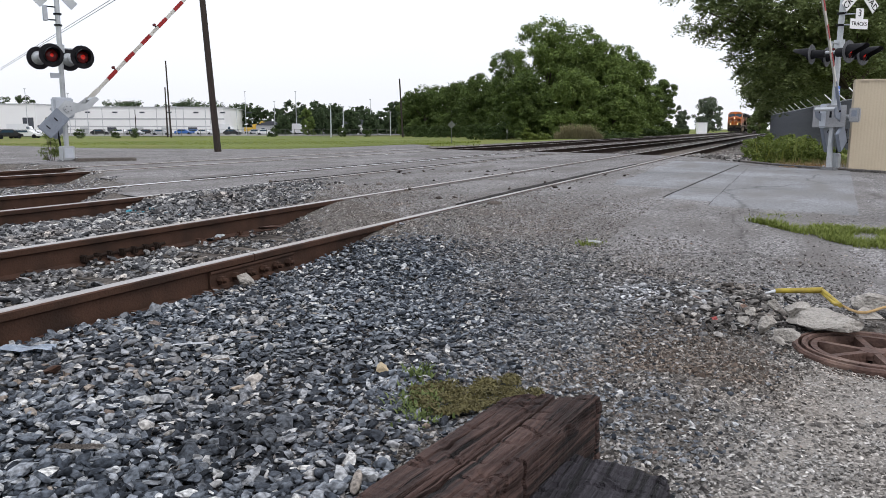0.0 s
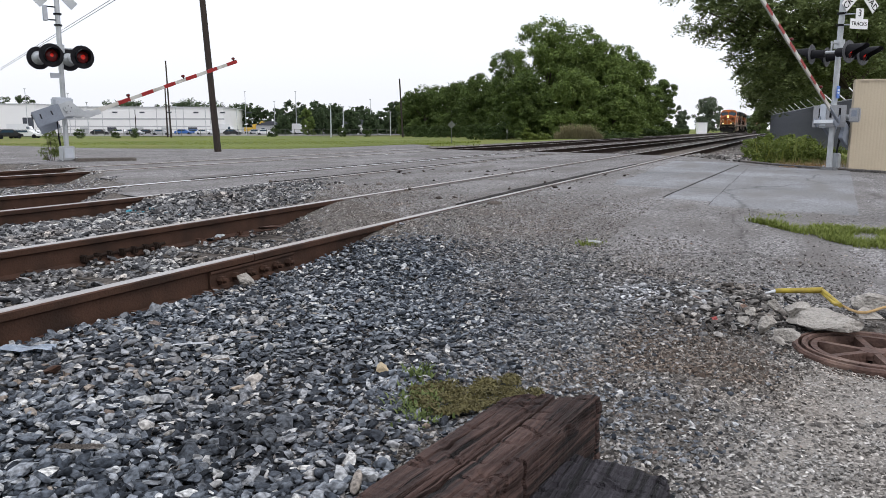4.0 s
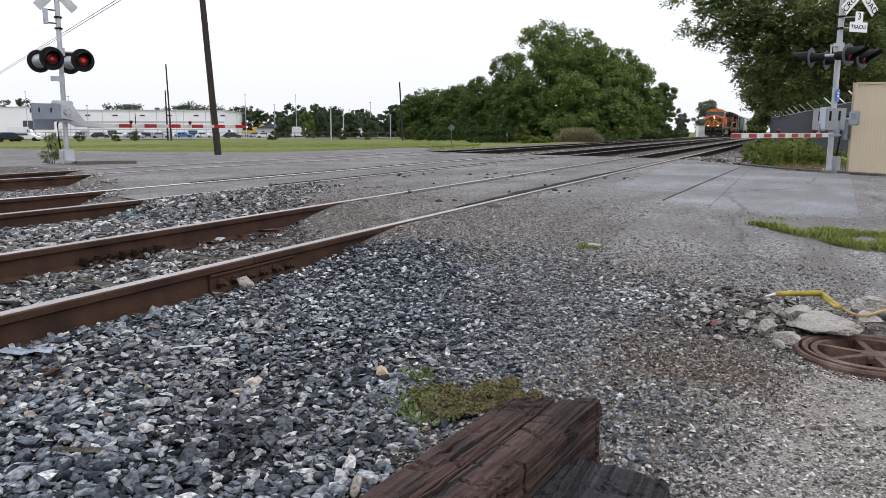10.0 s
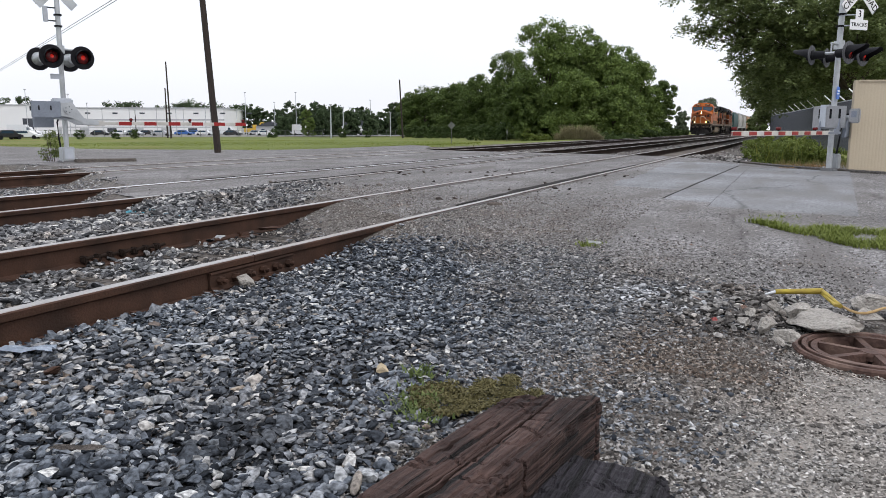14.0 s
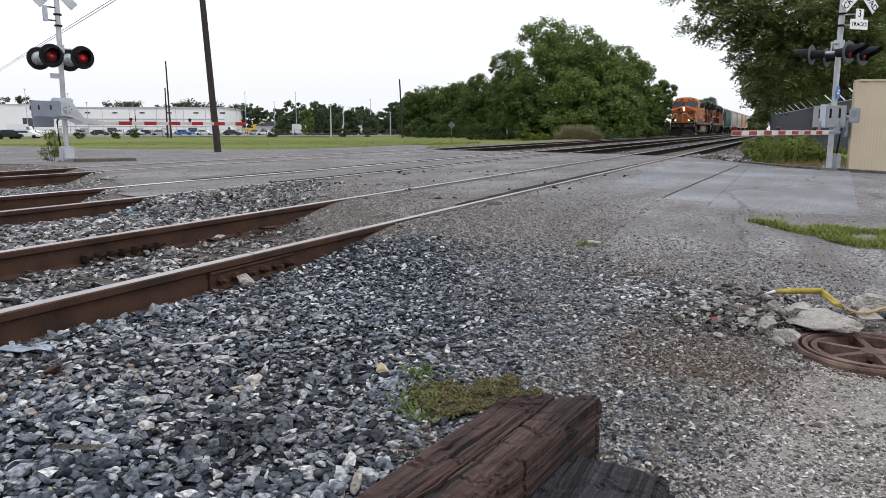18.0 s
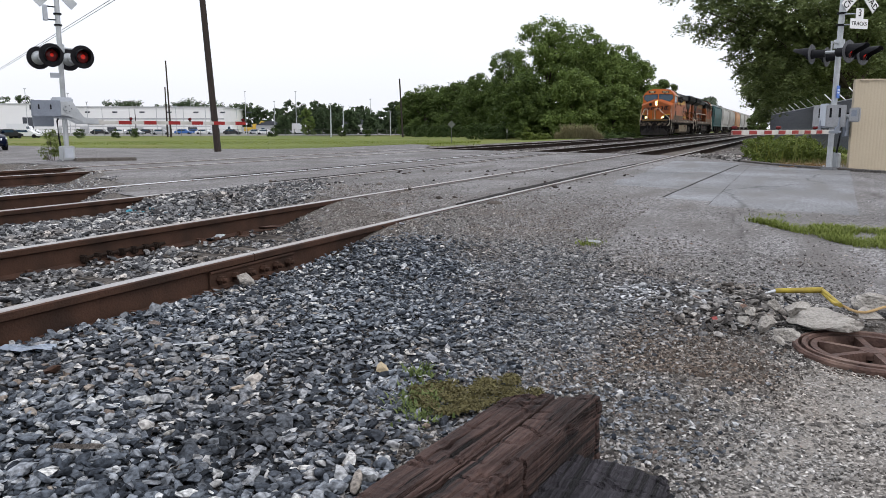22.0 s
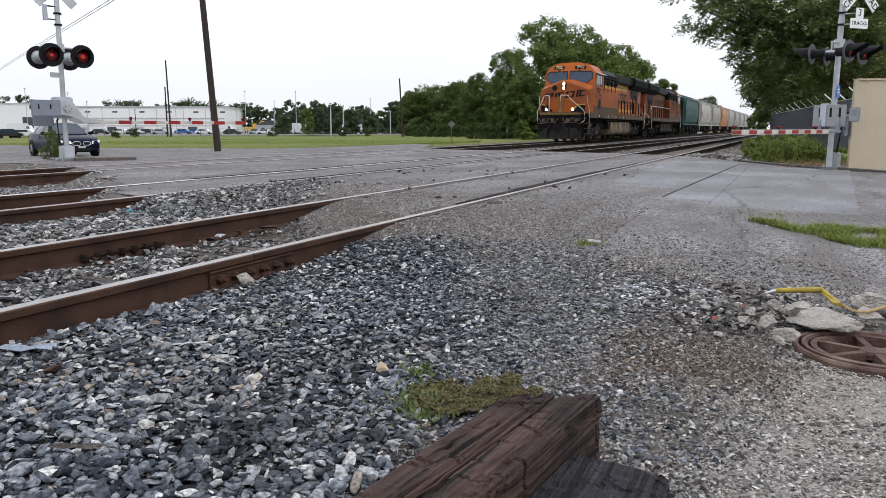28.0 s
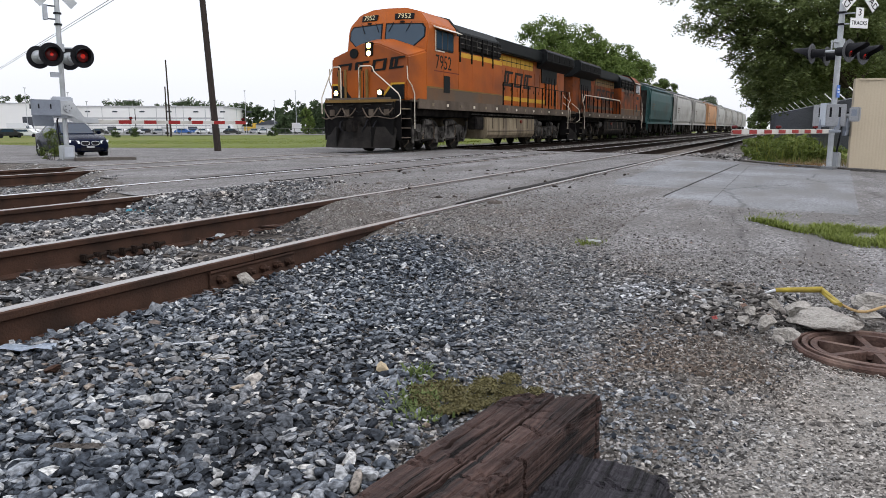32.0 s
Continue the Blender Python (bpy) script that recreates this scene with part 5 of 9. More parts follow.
    for x in (1.72, (1.72 + reach - 0.08) / 2, reach - 0.08):
        lamp = part("arm_lamp", turned(((0.0, 0.245), (0.034, 0.245), (0.038, 0.255), (0.038, 0.315), (0.034, 0.325), (0.0, 0.325)), 14, "y"), M_LENS_RED, arm, "small red arm lamp")
        lamp.matrix_basis = pose(x, 0, -0.215 if not sign_on else -0.235) @ Matrix.Diagonal((0.7, 1.0, 0.7, 1.0) if sign_on else (1.0, 1.0, 1.0, 1.0))
        part("lamp_bracket", boxes((-0.02, 0.02, 0.275, 0.297, -0.07, -0.025)), M_BLACK, lamp)
    ARM_PIVOT[arm.name] = zp
    return root, arm


left_signal, left_arm = crossing_signal(pose(12.85, 16.14, 0.0, 0, 0, ACROSS_DEG), "galvanised crossing signal with red flashers and a lowering gate", 1, 0.5, 1.0, False)
right_signal, right_arm = crossing_signal(pose(18.2, -0.735, -0.04, 0, 0, ACROSS_DEG + 180), "galvanised crossing signal before a tan fence, its gate lowering", 0, -0.9, 0.92, True, 5.3, 1.07)


# ---- poles and wires ----
def utility_pole(foot, top, r0, r1, label, fittings=True):
    root = thing("utility_pole", Matrix.Translation(foot), label, "utility pole", "poles over the field")
    d = Vector(top) - Vector(foot)
    part("pole", rods(((0, 0, -0.3), d, r0, r1), n=14), M_POLE, root)
    if fittings:
        part("ground_wire", rods((Vector((r0, -r0 * 0.4, 0)), d + Vector((r1, 0, -0.5)), 0.01), n=5), M_BLACK, root)
    return root


def at_depth(x, y, depth):
    """The place seen at a picture position, at that distance ahead."""
    p, w = radians(PITCH), radians(YAW)
    fw = Vector((math.cos(w) * math.cos(p), math.sin(w) * math.cos(p), -math.sin(p)))
    rt = Vector((math.sin(w), -math.cos(w), 0))
    d = fw * FOCAL + rt * (x - 784) + rt.cross(fw) * (441 - y)
    return EYE + d * (depth / d.dot(Vector((math.cos(w), math.sin(w), 0))))


utility_pole(at_depth(386, 268, 38), at_depth(341, -170, 38), 0.165, 0.13, "tall dark creosoted utility pole leaning at the road edge")
utility_pole(at_depth(303, 240, 105), at_depth(293, 108, 105), 0.12, 0.09, "thin leaning utility pole across the field")
utility_pole(at_depth(297, 240, 125), at_depth(292, 155, 125), 0.14, 0.10, "short far utility pole across the field", False)
utility_pole(at_depth(713, 241, 110), at_depth(707, 140, 110), 0.135, 0.10, "bare utility pole beside the trees")


# ---- the train ----
M_ORANGE = mat("orange_engine_paint", (0.29, 0.066, 0.007), (0.42, 0.104, 0.012), 0.5, 0, 0.9, 30, 0.05, stain=(0.16, 0.045, 0.015), amount=0.44, spec=0.2)
M_DARKGREEN = mat("black_green_engine_paint", (0.004, 0.005, 0.006), (0.012, 0.014, 0.015), 0.6, 0, 1, 30, 0.05, spec=0.12)
M_YELLOW = mat("yellow_stripe_paint", (0.44, 0.24, 0.018), (0.58, 0.34, 0.032), 0.5, 0, 2, 40, 0.03)
M_SILL = mat("dusty_grey_frame_paint", (0.075, 0.058, 0.045), (0.165, 0.132, 0.105), 0.8, 0, 1.2, 40, 0.15, stain=(0.055, 0.042, 0.034), amount=0.42, spec=0.1, stretch=(1.4, 1.4, 0.5))
M_TRUCK = mat("grimy_shaded_steel", (0.006, 0.0055, 0.005), (0.040, 0.035, 0.031), 0.85, 0.0, 5, 50, 0.4, stain=(0.007, 0.006, 0.006), amount=0.5, spec=0.08)
M_TANK = mat("dusty_fuel_tank", (0.14, 0.112, 0.075), (0.32, 0.265, 0.185), 0.75, 0, 1.8, 40, 0.15, stain=(0.085, 0.066, 0.050), amount=0.42, spec=0.1, stretch=(2.2, 2.2, 0.35))
M_PLOW = mat("scuffed_black_plow", (0.0035, 0.0035, 0.004), (0.016, 0.015, 0.0145), 0.8, 0.0, 4, 40, 0.2, spec=0.06)
M_WSHIELD = glass("dark_engine_window", (0.03, 0.055, 0.085), 0.05, 0.4)
M_RAILWHITE = mat("white_handrail_paint", (0.50, 0.45, 0.37), (0.66, 0.60, 0.50), 0.5, 0, 6, 50, 0.02)
M_WHEEL = mat("oily_wheel_steel", (0.012, 0.011, 0.010), (0.045, 0.041, 0.037), 0.65, 0.2, 5, 50, 0.2, spec=0.1)
M_NUMERAL = mat("yellowed_numeral", (0.58, 0.50, 0.28), (0.68, 0.60, 0.36), 0.5)
M_FRAME = mat("dusty_grey_truck_casting", (0.030, 0.028, 0.026), (0.20, 0.186, 0.172), 0.8, 0, 5, 50, 0.3, stain=(0.012, 0.011, 0.010), amount=0.52, spec=0.1)
M_PLOWFACE = mat("scuffed_dark_plow_face", (0.007, 0.0065, 0.006), (0.030, 0.027, 0.025), 0.75, 0, 3, 40, 0.2, stain=(0.009, 0.008, 0.008), amount=0.4, spec=0.1)
M_OCHRE = mat("grimy_ochre_edge", (0.12, 0.07, 0.02), (0.22, 0.13, 0.038), 0.6, 0, 3, 40, 0.05, stain=(0.10, 0.07, 0.04), amount=0.35)
M_BAND = mat("dust_browned_orange_paint", (0.085, 0.055, 0.038), (0.19, 0.105, 0.055), 0.75, 0, 1.1, 30, 0.08, stain=(0.10, 0.078, 0.060), amount=0.5, spec=0.1, stretch=(1.2, 1.2, 0.5))
M_DARKRED = mat("dark_red_line", (0.12, 0.02, 0.012), (0.17, 0.03, 0.018), 0.6)
LOCO_LEN = 21.6


def letter_shapes(root, cx, cz, width, height, y, m):
    """The railway's mark as four plain open slanted shapes of dark strokes."""
    w = width / 4
    for i in range(4):
        bm = bmesh.new()
        x0 = cx - width / 2 + i * w
        lean = height * 0.30
        for xa, xb, za, zb in ((0.04, 0.84, 0.0, 0.17), (0.04, 0.84, 0.83, 1.0), (0.04, 0.22, 0.17, 0.83), (0.30 if i % 2 else 0.66, 0.48 if i % 2 else 0.84, 0.17, 0.83)):
            f = [bm.verts.new((x0 + xx * w + lean * zz, y - d, cz + (zz - 0.5) * height)) for d in (0.004, 0.0) for xx, zz in ((xa, za), (xb, za), (xb, zb), (xa, zb))]
            for q in ((0, 1, 2, 3), (4, 7, 6, 5), (0, 4, 5, 1), (1, 5, 6, 2), (2, 6, 7, 3), (3, 7, 4, 0)):
                bm.faces.new([f[k] for k in q])
        ob = part("painted_mark", bm, M_DARKGREEN, root, "dark slanted painted mark")
        ob.matrix_basis = m


def wheelset(root, x, r=0.53):
    """An axle with two flanged wheels, turning on the y axis."""
    ax = part("wheelset", rods(((0, -0.9, 0), (0, 0.9, 0), 0.09), n=12), M_WHEEL, root, "axle with two steel wheels")
    ax.matrix_basis = pose(x, 0, r)
    for s in (-1, 1):
        prof = ((0.0, 0.68 * s), (0.16, 0.68 * s), (0.18, 0.72 * s), (r - 0.10, 0.735 * s), (r + 0.025, 0.69 * s), (r + 0.022, 0.72 * s), (r, 0.735 * s), (r - 0.006, 0.82 * s), (r - 0.07, 0.82 * s), (r - 0.11, 0.785 * s), (0.20, 0.775 * s), (0.17, 0.83 * s), (0.0, 0.83 * s))
        part("wheel", turned(prof, 28, "y"), M_WHEEL, ax, "flanged steel wheel")
    return ax


def truck(root, xc, axles, spread_x, r, casting=None):
    """A side frame on either side, with springs, boxes and brake gear."""
    sets = [wheelset(root, xc + o, r) for o in axles]
    casting = casting or M_TRUCK
    x0, x1 = xc - spread_x, xc + spread_x
    for s in (-1, 1):
        y = 1.02 * s
        top = [(x0 - 0.35, 0.62), (x0 - 0.30, 0.80), (x0 + 0.1, 0.92), (xc - 0.5, 0.80), (xc + 0.5, 0.80), (x1 - 0.1, 0.92), (x1 + 0.30, 0.80), (x1 + 0.35, 0.62)]
        low = [(x1 + 0.2, 0.56), (x1 - 0.35, 0.60), (x1 - 0.6, 0.42), (xc + 0.45, 0.40), (xc + 0.3, 0.55), (xc - 0.3, 0.55), (xc - 0.45, 0.40), (x0 + 0.6, 0.42), (x0 + 0.35, 0.60), (x0 - 0.2, 0.56)]
        part("side_frame", prism(top + low, y - 0.07, y + 0.07, "y"), casting, root, "cast grimy side frame")
        for o in axles:
            part("axle_box", boxes((xc + o - 0.17, xc + o + 0.17, y - 0.14, y + 0.14, r - 0.17, r + 0.15)), casting, root, bevel=0.03)
            for dx in (-1, 1):
                part("pedestal", prism(((xc + o + dx * 0.20, 0.86), (xc + o + dx * 0.46, 0.80), (xc + o + dx * 0.40, 0.40), (xc + o + dx * 0.30, 0.27), (xc + o + dx * 0.19, 0.27)), y - 0.09, y + 0.10, "y"), casting, root, "cast pedestal leg beside an axle box")
            part("damper", rods(((xc + o + 0.28, y + 0.13 * s, 0.52), (xc + o + 0.44, y + 0.13 * s, 1.02), 0.05), n=10), casting, root)
            part("sand_pipe", pipe(((xc + o - 0.55, y + 0.02 * s, 1.05), (xc + o - 0.56, y + 0.12 * s, 0.7), (xc + o - 0.50, y + 0.02 * s, 0.30), (xc + o - 0.44, y - 0.16 * s, 0.16)), 0.022), M_SILL, root)
            part("bearing_cap", rods(((xc + o, y, r), (xc + o, y + 0.19 * s, r), 0.12), n=14), M_WHEEL, root)
        for o in np.linspace(x0 + 0.55, x1 - 0.55, 2 * len(axles) - 2):
            part("spring", turned(((0.06, 0.40), (0.09, 0.42), (0.06, 0.46), (0.09, 0.50), (0.06, 0.54), (0.09, 0.58), (0.06, 0.62), (0.09, 0.66), (0.06, 0.72)), 10), M_TANK, root).matrix_basis = pose(float(o), y, 0)
        for o in axles[:-1]:
            part("brake_cylinder", rods(((xc + o + 0.45, y + 0.10 * s, 0.98), (xc + o + 0.95, y + 0.10 * s, 0.98), 0.12), n=12), casting, root)
            part("brake_rod", rods(((xc + o + 0.3, y + 0.12 * s, 0.35), (xc + o + 1.25, y + 0.12 * s, 0.42), 0.03), n=8), M_TRUCK, root)
    return sets


M_ORANGE_OLD = mat("grimy_faded_orange_paint", (0.13, 0.038, 0.013), (0.34, 0.080, 0.016), 0.65, 0, 1.3, 30, 0.05, stain=(0.045, 0.028, 0.021), amount=0.45, spec=0.08)


def locomotive(label, lead):
    """A wide-nosed diesel engine, front towards -x, wheels on z = 0."""
    paint = M_ORANGE if lead else M_ORANGE_OLD
    root = thing("locomotive", pose(30, TRACK_Y[2], 0), label, "locomotive", "engines of the train")
    L = LOCO_LEN
    axles = truck(root, 4.55, (-1.85, 0, 1.85), 1.85, 0.53, M_FRAME if lead else M_TRUCK) + truck(root, L - 4.55, (-1.85, 0, 1.85), 1.85, 0.53, M_FRAME if lead else M_TRUCK)
    # frame, deck and sill
    part("frame", boxes((0.85, L - 0.85, -1.2, 1.2, 1.18, 1.62)), M_TRUCK, root, "dark underframe", bevel=0.02)
    for s in (-1, 1):
        part("side_sill", boxes((2.05, L - 1.5, s * 1.50 - 0.03, s * 1.50 + 0.03, 1.40, 1.72)), M_SILL, root, "dusty grey side sill", bevel=0.008)
        for i in range(14):
            bx = 3.0 + i * 1.2
            part("sill_lug", boxes((bx, bx + 0.16, s * 1.53 - 0.012, s * 1.53 + 0.012, 1.50, 1.60)), M_RAILWHITE if i % 2 else M_TANK, root)
    part("deck", boxes((1.70, L - 1.70, -1.50, 1.50, 1.62, 1.68), (1.05, 1.70, -1.20, 1.20, 1.62, 1.68), (L - 1.70, L - 1.05, -1.20, 1.20, 1.62, 1.68)), M_SILL, root, "walkway deck", bevel=0.01)
    # fuel tank
    tank = [(-1.40, 1.20), (-1.42, 0.52), (-1.28, 0.36), (1.28, 0.36), (1.42, 0.52), (1.40, 1.20)]
    part("fuel_tank", prism(tank, 8.25, 14.4, "x"), M_TANK if lead else M_TRUCK, root, "fuel tank slung under the frame", bevel=0.03)
    for s in (-1, 1):
        for x in (8.9, 10.2, 11.8, 13.3):
            part("tank_strap", boxes((x, x + 0.06, s * 1.40 - 0.03, s * 1.40 + 0.03, 0.76, 1.19)), M_SILL, root)
        part("tank_line", rods(((8.3, s * 1.43, 0.66), (14.35, s * 1.43, 0.66), 0.014), n=6), M_SILL, root)
        part("filler_cap", rods(((12.4, s * 1.38, 1.06), (12.4, s * 1.47, 1.06), 0.07), n=12), M_DARKRED, root)
        part("air_line", rods(((6.9, s * 1.36, 1.30), (L - 7.2, s * 1.36, 1.30), 0.03), n=8), M_FRAME, root)
        part("equipment_box", boxes((7.2, 8.0, s * 1.22 - 0.18, s * 1.22 + 0.18, 0.72, 1.22)), M_TRUCK, root, bevel=0.03)
        part("air_tank", rods(((14.55, s * 1.15, 1.0), (15.3, s * 1.15, 1.0), 0.2), n=14), M_FRAME, root)
    # pilot, plow and coupler at the front; plain end at the rear
    for end in (0, 1):
        flip = (Matrix.Identity(4) if not end else pose(L, 0, 0, 0, 0, 180)) @ pose(0.16, 0, 0)
        pl = part("pilot_plate", boxes((0.72, 0.80, -1.22, 1.22, 0.55, 1.62)), M_PLOW, root, "black pilot plate", bevel=0.01)
        pl.matrix_basis = flip
        bm = bmesh.new()
        ys = (-1.27, -0.8, -0.35, 0.0, 0.35, 0.8, 1.27)
        fx = (0.66, 0.42, 0.26, 0.20, 0.26, 0.42, 0.66)
        rows = []
        for z, k in ((0.82, 0.24), (0.50, 0.10), (0.16, 0.0)):
            rows.append([bm.verts.new((f + k, y, z)) for y, f in zip(ys, fx)])
        back = [[bm.verts.new((v.co.x + 0.05, v.co.y, v.co.z)) for v in r] for r in rows]
        for a in (rows, back):
            for r0, r1 in zip(a, a[1:]):
                for i in range(6):
                    bm.faces.new((r0[i], r0[i + 1], r1[i + 1], r1[i]))
        for r0, r1 in ((rows[0], back[0]), (rows[-1], back[-1])):
            for i in range(6):
                bm.faces.new((r0[i], r0[i + 1], r1[i + 1], r1[i]))
        for i in (0, 6):
            for a in range(2):
                bm.faces.new((rows[a][i], rows[a + 1][i], back[a + 1][i], back[a][i]))
        bmesh.ops.recalc_face_normals(bm, faces=bm.faces)
        part("snow_plow", bm, M_PLOWFACE, root, "scuffed black snow plow").matrix_basis = flip
        cp = part("coupler", boxes((0.30, 0.85, -0.11, 0.11, 0.72, 0.98), (0.02, 0.34, -0.17, 0.10, 0.66, 1.02), (0.0, 0.20, 0.10, 0.19, 0.68, 1.0)), M_TRUCK, root, "knuckle coupler", bevel=0.03)
        cp.matrix_basis = flip
        for s in (-1, 1):
            part("air_hose", pipe(((0.72, s * 0.34, 1.05), (0.55, s * 0.36, 1.0), (0.44, s * 0.34, 0.8), (0.42, s * 0.25, 0.62), (0.46, s * 0.14, 0.56)), 0.025), M_BLACK, root).matrix_basis = flip
            part("air_hose", pipe(((0.72, s * 0.62, 1.0), (0.58, s * 0.64, 0.95), (0.50, s * 0.60, 0.78), (0.50, s * 0.52, 0.68)), 0.025), M_BLACK, root).matrix_basis = flip
            part("cut_lever", pipe(((0.66, s * 0.2, 1.12), (0.60, s * 0.7, 1.14), (0.60, s * 1.2, 1.06), (0.68, s * 1.4, 1.12)), 0.016), M_SILL, root).matrix_basis = flip
            # steps at each corner
            for k in range(4):
                z = 0.46 + 0.30 * k
                part("step", boxes((0.90, 1.55, s * 1.24 - 0.16, s * 1.24 + 0.16, z, z + 0.035)), M_TANK if k == 3 else M_SILL, root, bevel=0.004).matrix_basis = flip
            for xs in (0.86, 1.56):
                part("step_side", boxes((xs, xs + 0.03, s * 1.24 - 0.17, s * 1.24 + 0.17, 0.40, 1.62)), M_PLOW, root).matrix_basis = flip
            if s < 0 or end:
                loop = ((0.74, 0.02, 1.66), (0.74, 0.02, 2.64), (0.74, -0.03, 2.70), (0.74, -0.40, 2.70), (0.74, -0.48, 2.66), (0.73, -0.54, 2.52), (0.80, -1.36, 1.84), (0.82, -1.42, 1.70), (0.82, -1.42, 1.22), (0.80, -1.25, 1.10))
            else:
                loop = ((0.76, 0.70, 1.66), (0.76, 0.70, 2.64), (0.76, 0.75, 2.70), (0.76, 0.96, 2.70), (0.76, 1.04, 2.62), (0.72, 1.30, 2.0), (0.70, 1.40, 1.75), (0.70, 1.40, 1.22))
            part("handrail", pipe(loop if not end else [(x, y * -s, z) for x, y, z in loop], 0.020), M_RAILWHITE, root, "white bent handrail").matrix_basis = flip
            part("handrail", pipe(((1.60, s * 1.52, 0.75), (1.60, s * 1.52, 1.85), (1.45, s * 1.50, 2.1), (1.15, s * 1.50, 2.25) if end else (1.25, s * 1.46, 2.30), (1.25, s * 1.44, 2.7)), 0.019), M_RAILWHITE, root, "white bent handrail").matrix_basis = flip
        for y0, y1, dip in ((-1.25, -0.75, 0.22), (-0.7, -0.15, 0.3), (0.1, 0.6, 0.26), (0.65, 1.3, 0.34)):
            part("brake_hose", pipe([(0.66 - 0.06 * math.sin(math.pi * i / 6), y0 + (y1 - y0) * i / 6, 1.40 - dip * math.sin(math.pi * i / 6)) for i in range(7)], 0.022), M_SILL, root).matrix_basis = flip
        for y in (-1.0, -0.45, 0.45, 1.0):
            part("hose_bracket", boxes((0.66, 0.73, y - 0.09, y + 0.09, 1.16, 1.36)), M_SILL, root, bevel=0.01).matrix_basis = flip
        part("mu_hose", pipe([(0.70, -0.9 + 0.3 * i, 1.42 - 0.16 * math.sin(math.pi * ((i * 0.5) % 1.0))) for i in range(7)], 0.02), M_BLACK, root).matrix_basis = flip
        part("end_platform", boxes((0.60, 0.96, -1.22, 1.22, 1.57, 1.665)), M_OCHRE if lead and not end else M_SILL, root, "end platform", bevel=0.008).matrix_basis = flip
        part("toe_board", boxes((0.605, 0.62, -1.20, 1.20, 1.667, 1.72)), M_SILL, root).matrix_basis = flip
        for y in (-1.08, -0.32, 0.32, 1.08):
            part("grab_iron", pipe(((0.71, y - 0.1, 1.52), (0.65, y - 0.1, 1.50), (0.65, y + 0.1, 1.50), (0.71, y + 0.1, 1.52)), 0.014), M_FRAME, root).matrix_basis = flip
        part("draft_box", boxes((0.66, 0.74, -0.42, 0.42, 0.62, 1.14)), M_TRUCK, root, "heavy pocket round the coupler", bevel=0.03).matrix_basis = flip
        for y in (-0.64, 0.64):
            part("plow_rib", boxes((0.36, 0.62, y - 0.02, y + 0.02, 0.20, 0.80)), M_PLOW, root).matrix_basis = flip
    # nose: wide, with a peaked top edge
    nose = bmesh.new()
    hw = 1.42
    front = [(-hw, 1.66), (hw, 1.66), (hw, 3.02), (0.30, 3.46), (-0.30, 3.46), (-hw, 3.02)]
    a = [nose.verts.new((1.42 + (z - 1.66) * 0.085, y, z)) for y, z in front]
    b = [nose.verts.new((2.60, y * 1.10, z + (0.26 if z > 2 else 0))) for y, z in front]
    nose.faces.new(a[::-1])
    nose.faces.new(b)
    for i in range(6):
        nose.faces.new((a[i], a[(i + 1) % 6], b[(i + 1) % 6], b[i]))
    bmesh.ops.recalc_face_normals(nose, faces=nose.faces)
    nz = part("nose", nose, paint, root, "wide orange nose", bevel=0.045)
    for s in (-1, 1):
        part("nose_skirt", prism(((s * 0.55, 1.68), (s * 1.33, 1.68), (s * 1.33, 2.14), (s * 0.92, 2.14)), 1.395, 1.425, "x"), M_DARKGREEN, nz, "dark lower corner of the nose")
        part("nose_stripe", prism(((s * 0.52, 1.70), (s * 0.90, 2.14), (s * 1.34, 2.14), (s * 1.34, 2.20), (s * 0.87, 2.20), (s * 0.46, 1.73)), 1.405, 1.425, "x"), M_YELLOW, nz, "yellow stripe").matrix_basis = pose(0.0, 0, 0)
    part("nose_door", boxes((1.40, 1.46, 0.30, 0.95, 1.70, 2.62)), paint, nz, "narrow nose door", bevel=0.012)
    for y in (1.06, 0.82, 0.28, 0.02):
        part("door_post", boxes((1.37, 1.43, y - 0.038, y + 0.038, 1.70, 2.64)), M_OCHRE, nz, "ochre upright")
    for y in (0.94, 0.15):
        part("door_recess", boxes((1.398, 1.44, y - 0.085, y + 0.085, 1.70, 2.60)), paint, nz, "orange strip between the uprights")
        part("recess_edge", boxes((1.388, 1.44, y - 0.012, y + 0.012, 1.70, 2.60)), M_DARKGREEN, nz)
    letter_shapes(nz, 0, 0, 2.62, 0.36, 0, Matrix.Translation((1.49, -0.05, 2.74)) @ pose(0, 0, 0, 0, 4.9, 90) @ pose(0, 0, 0, 0, 0, 180))
    hb = part("headlight_box", boxes((1.50, 1.62, -0.14, 0.14, 3.06, 3.50)), M_PLOW, nz, "headlight housing", bevel=0.02)
    for z in (3.15, 3.39):
        part("headlight", turned(((0.0, 1.490), (0.074, 1.492), (0.085, 1.499), (0.0, 1.499)), 18, "x"), M_HEADLIGHT if lead else M_RAILWHITE, hb, "lit headlight").matrix_basis = pose(0, 0, z)
    for s in (-1, 1):
        dl = part("ditch_light", turned(((0.0, 0.858), (0.068, 0.860), (0.078, 0.867), (0.0, 0.867)), 18, "x"), M_HEADLIGHT if lead else M_RAILWHITE, root, "lit ditch light")
        dl.matrix_basis = pose(0, s * 0.80 + 0.06, 1.88)
        part("light_case", turned(((0.0, 0.87), (0.112, 0.87), (0.112, 0.90), (0.09, 1.02), (0.0, 1.02)), 18, "x"), M_PLOW, dl, "black lamp case")
        part("light_bracket", boxes((0.88, 1.0, -0.10, 0.10, -0.22, -0.09)), M_PLOW, dl)
    part("nose_hatch", rods(((1.50, 0.56, 3.16), (1.56, 0.56, 3.16), 0.155), n=20), M_DARKGREEN, nz, "dark round hatch")
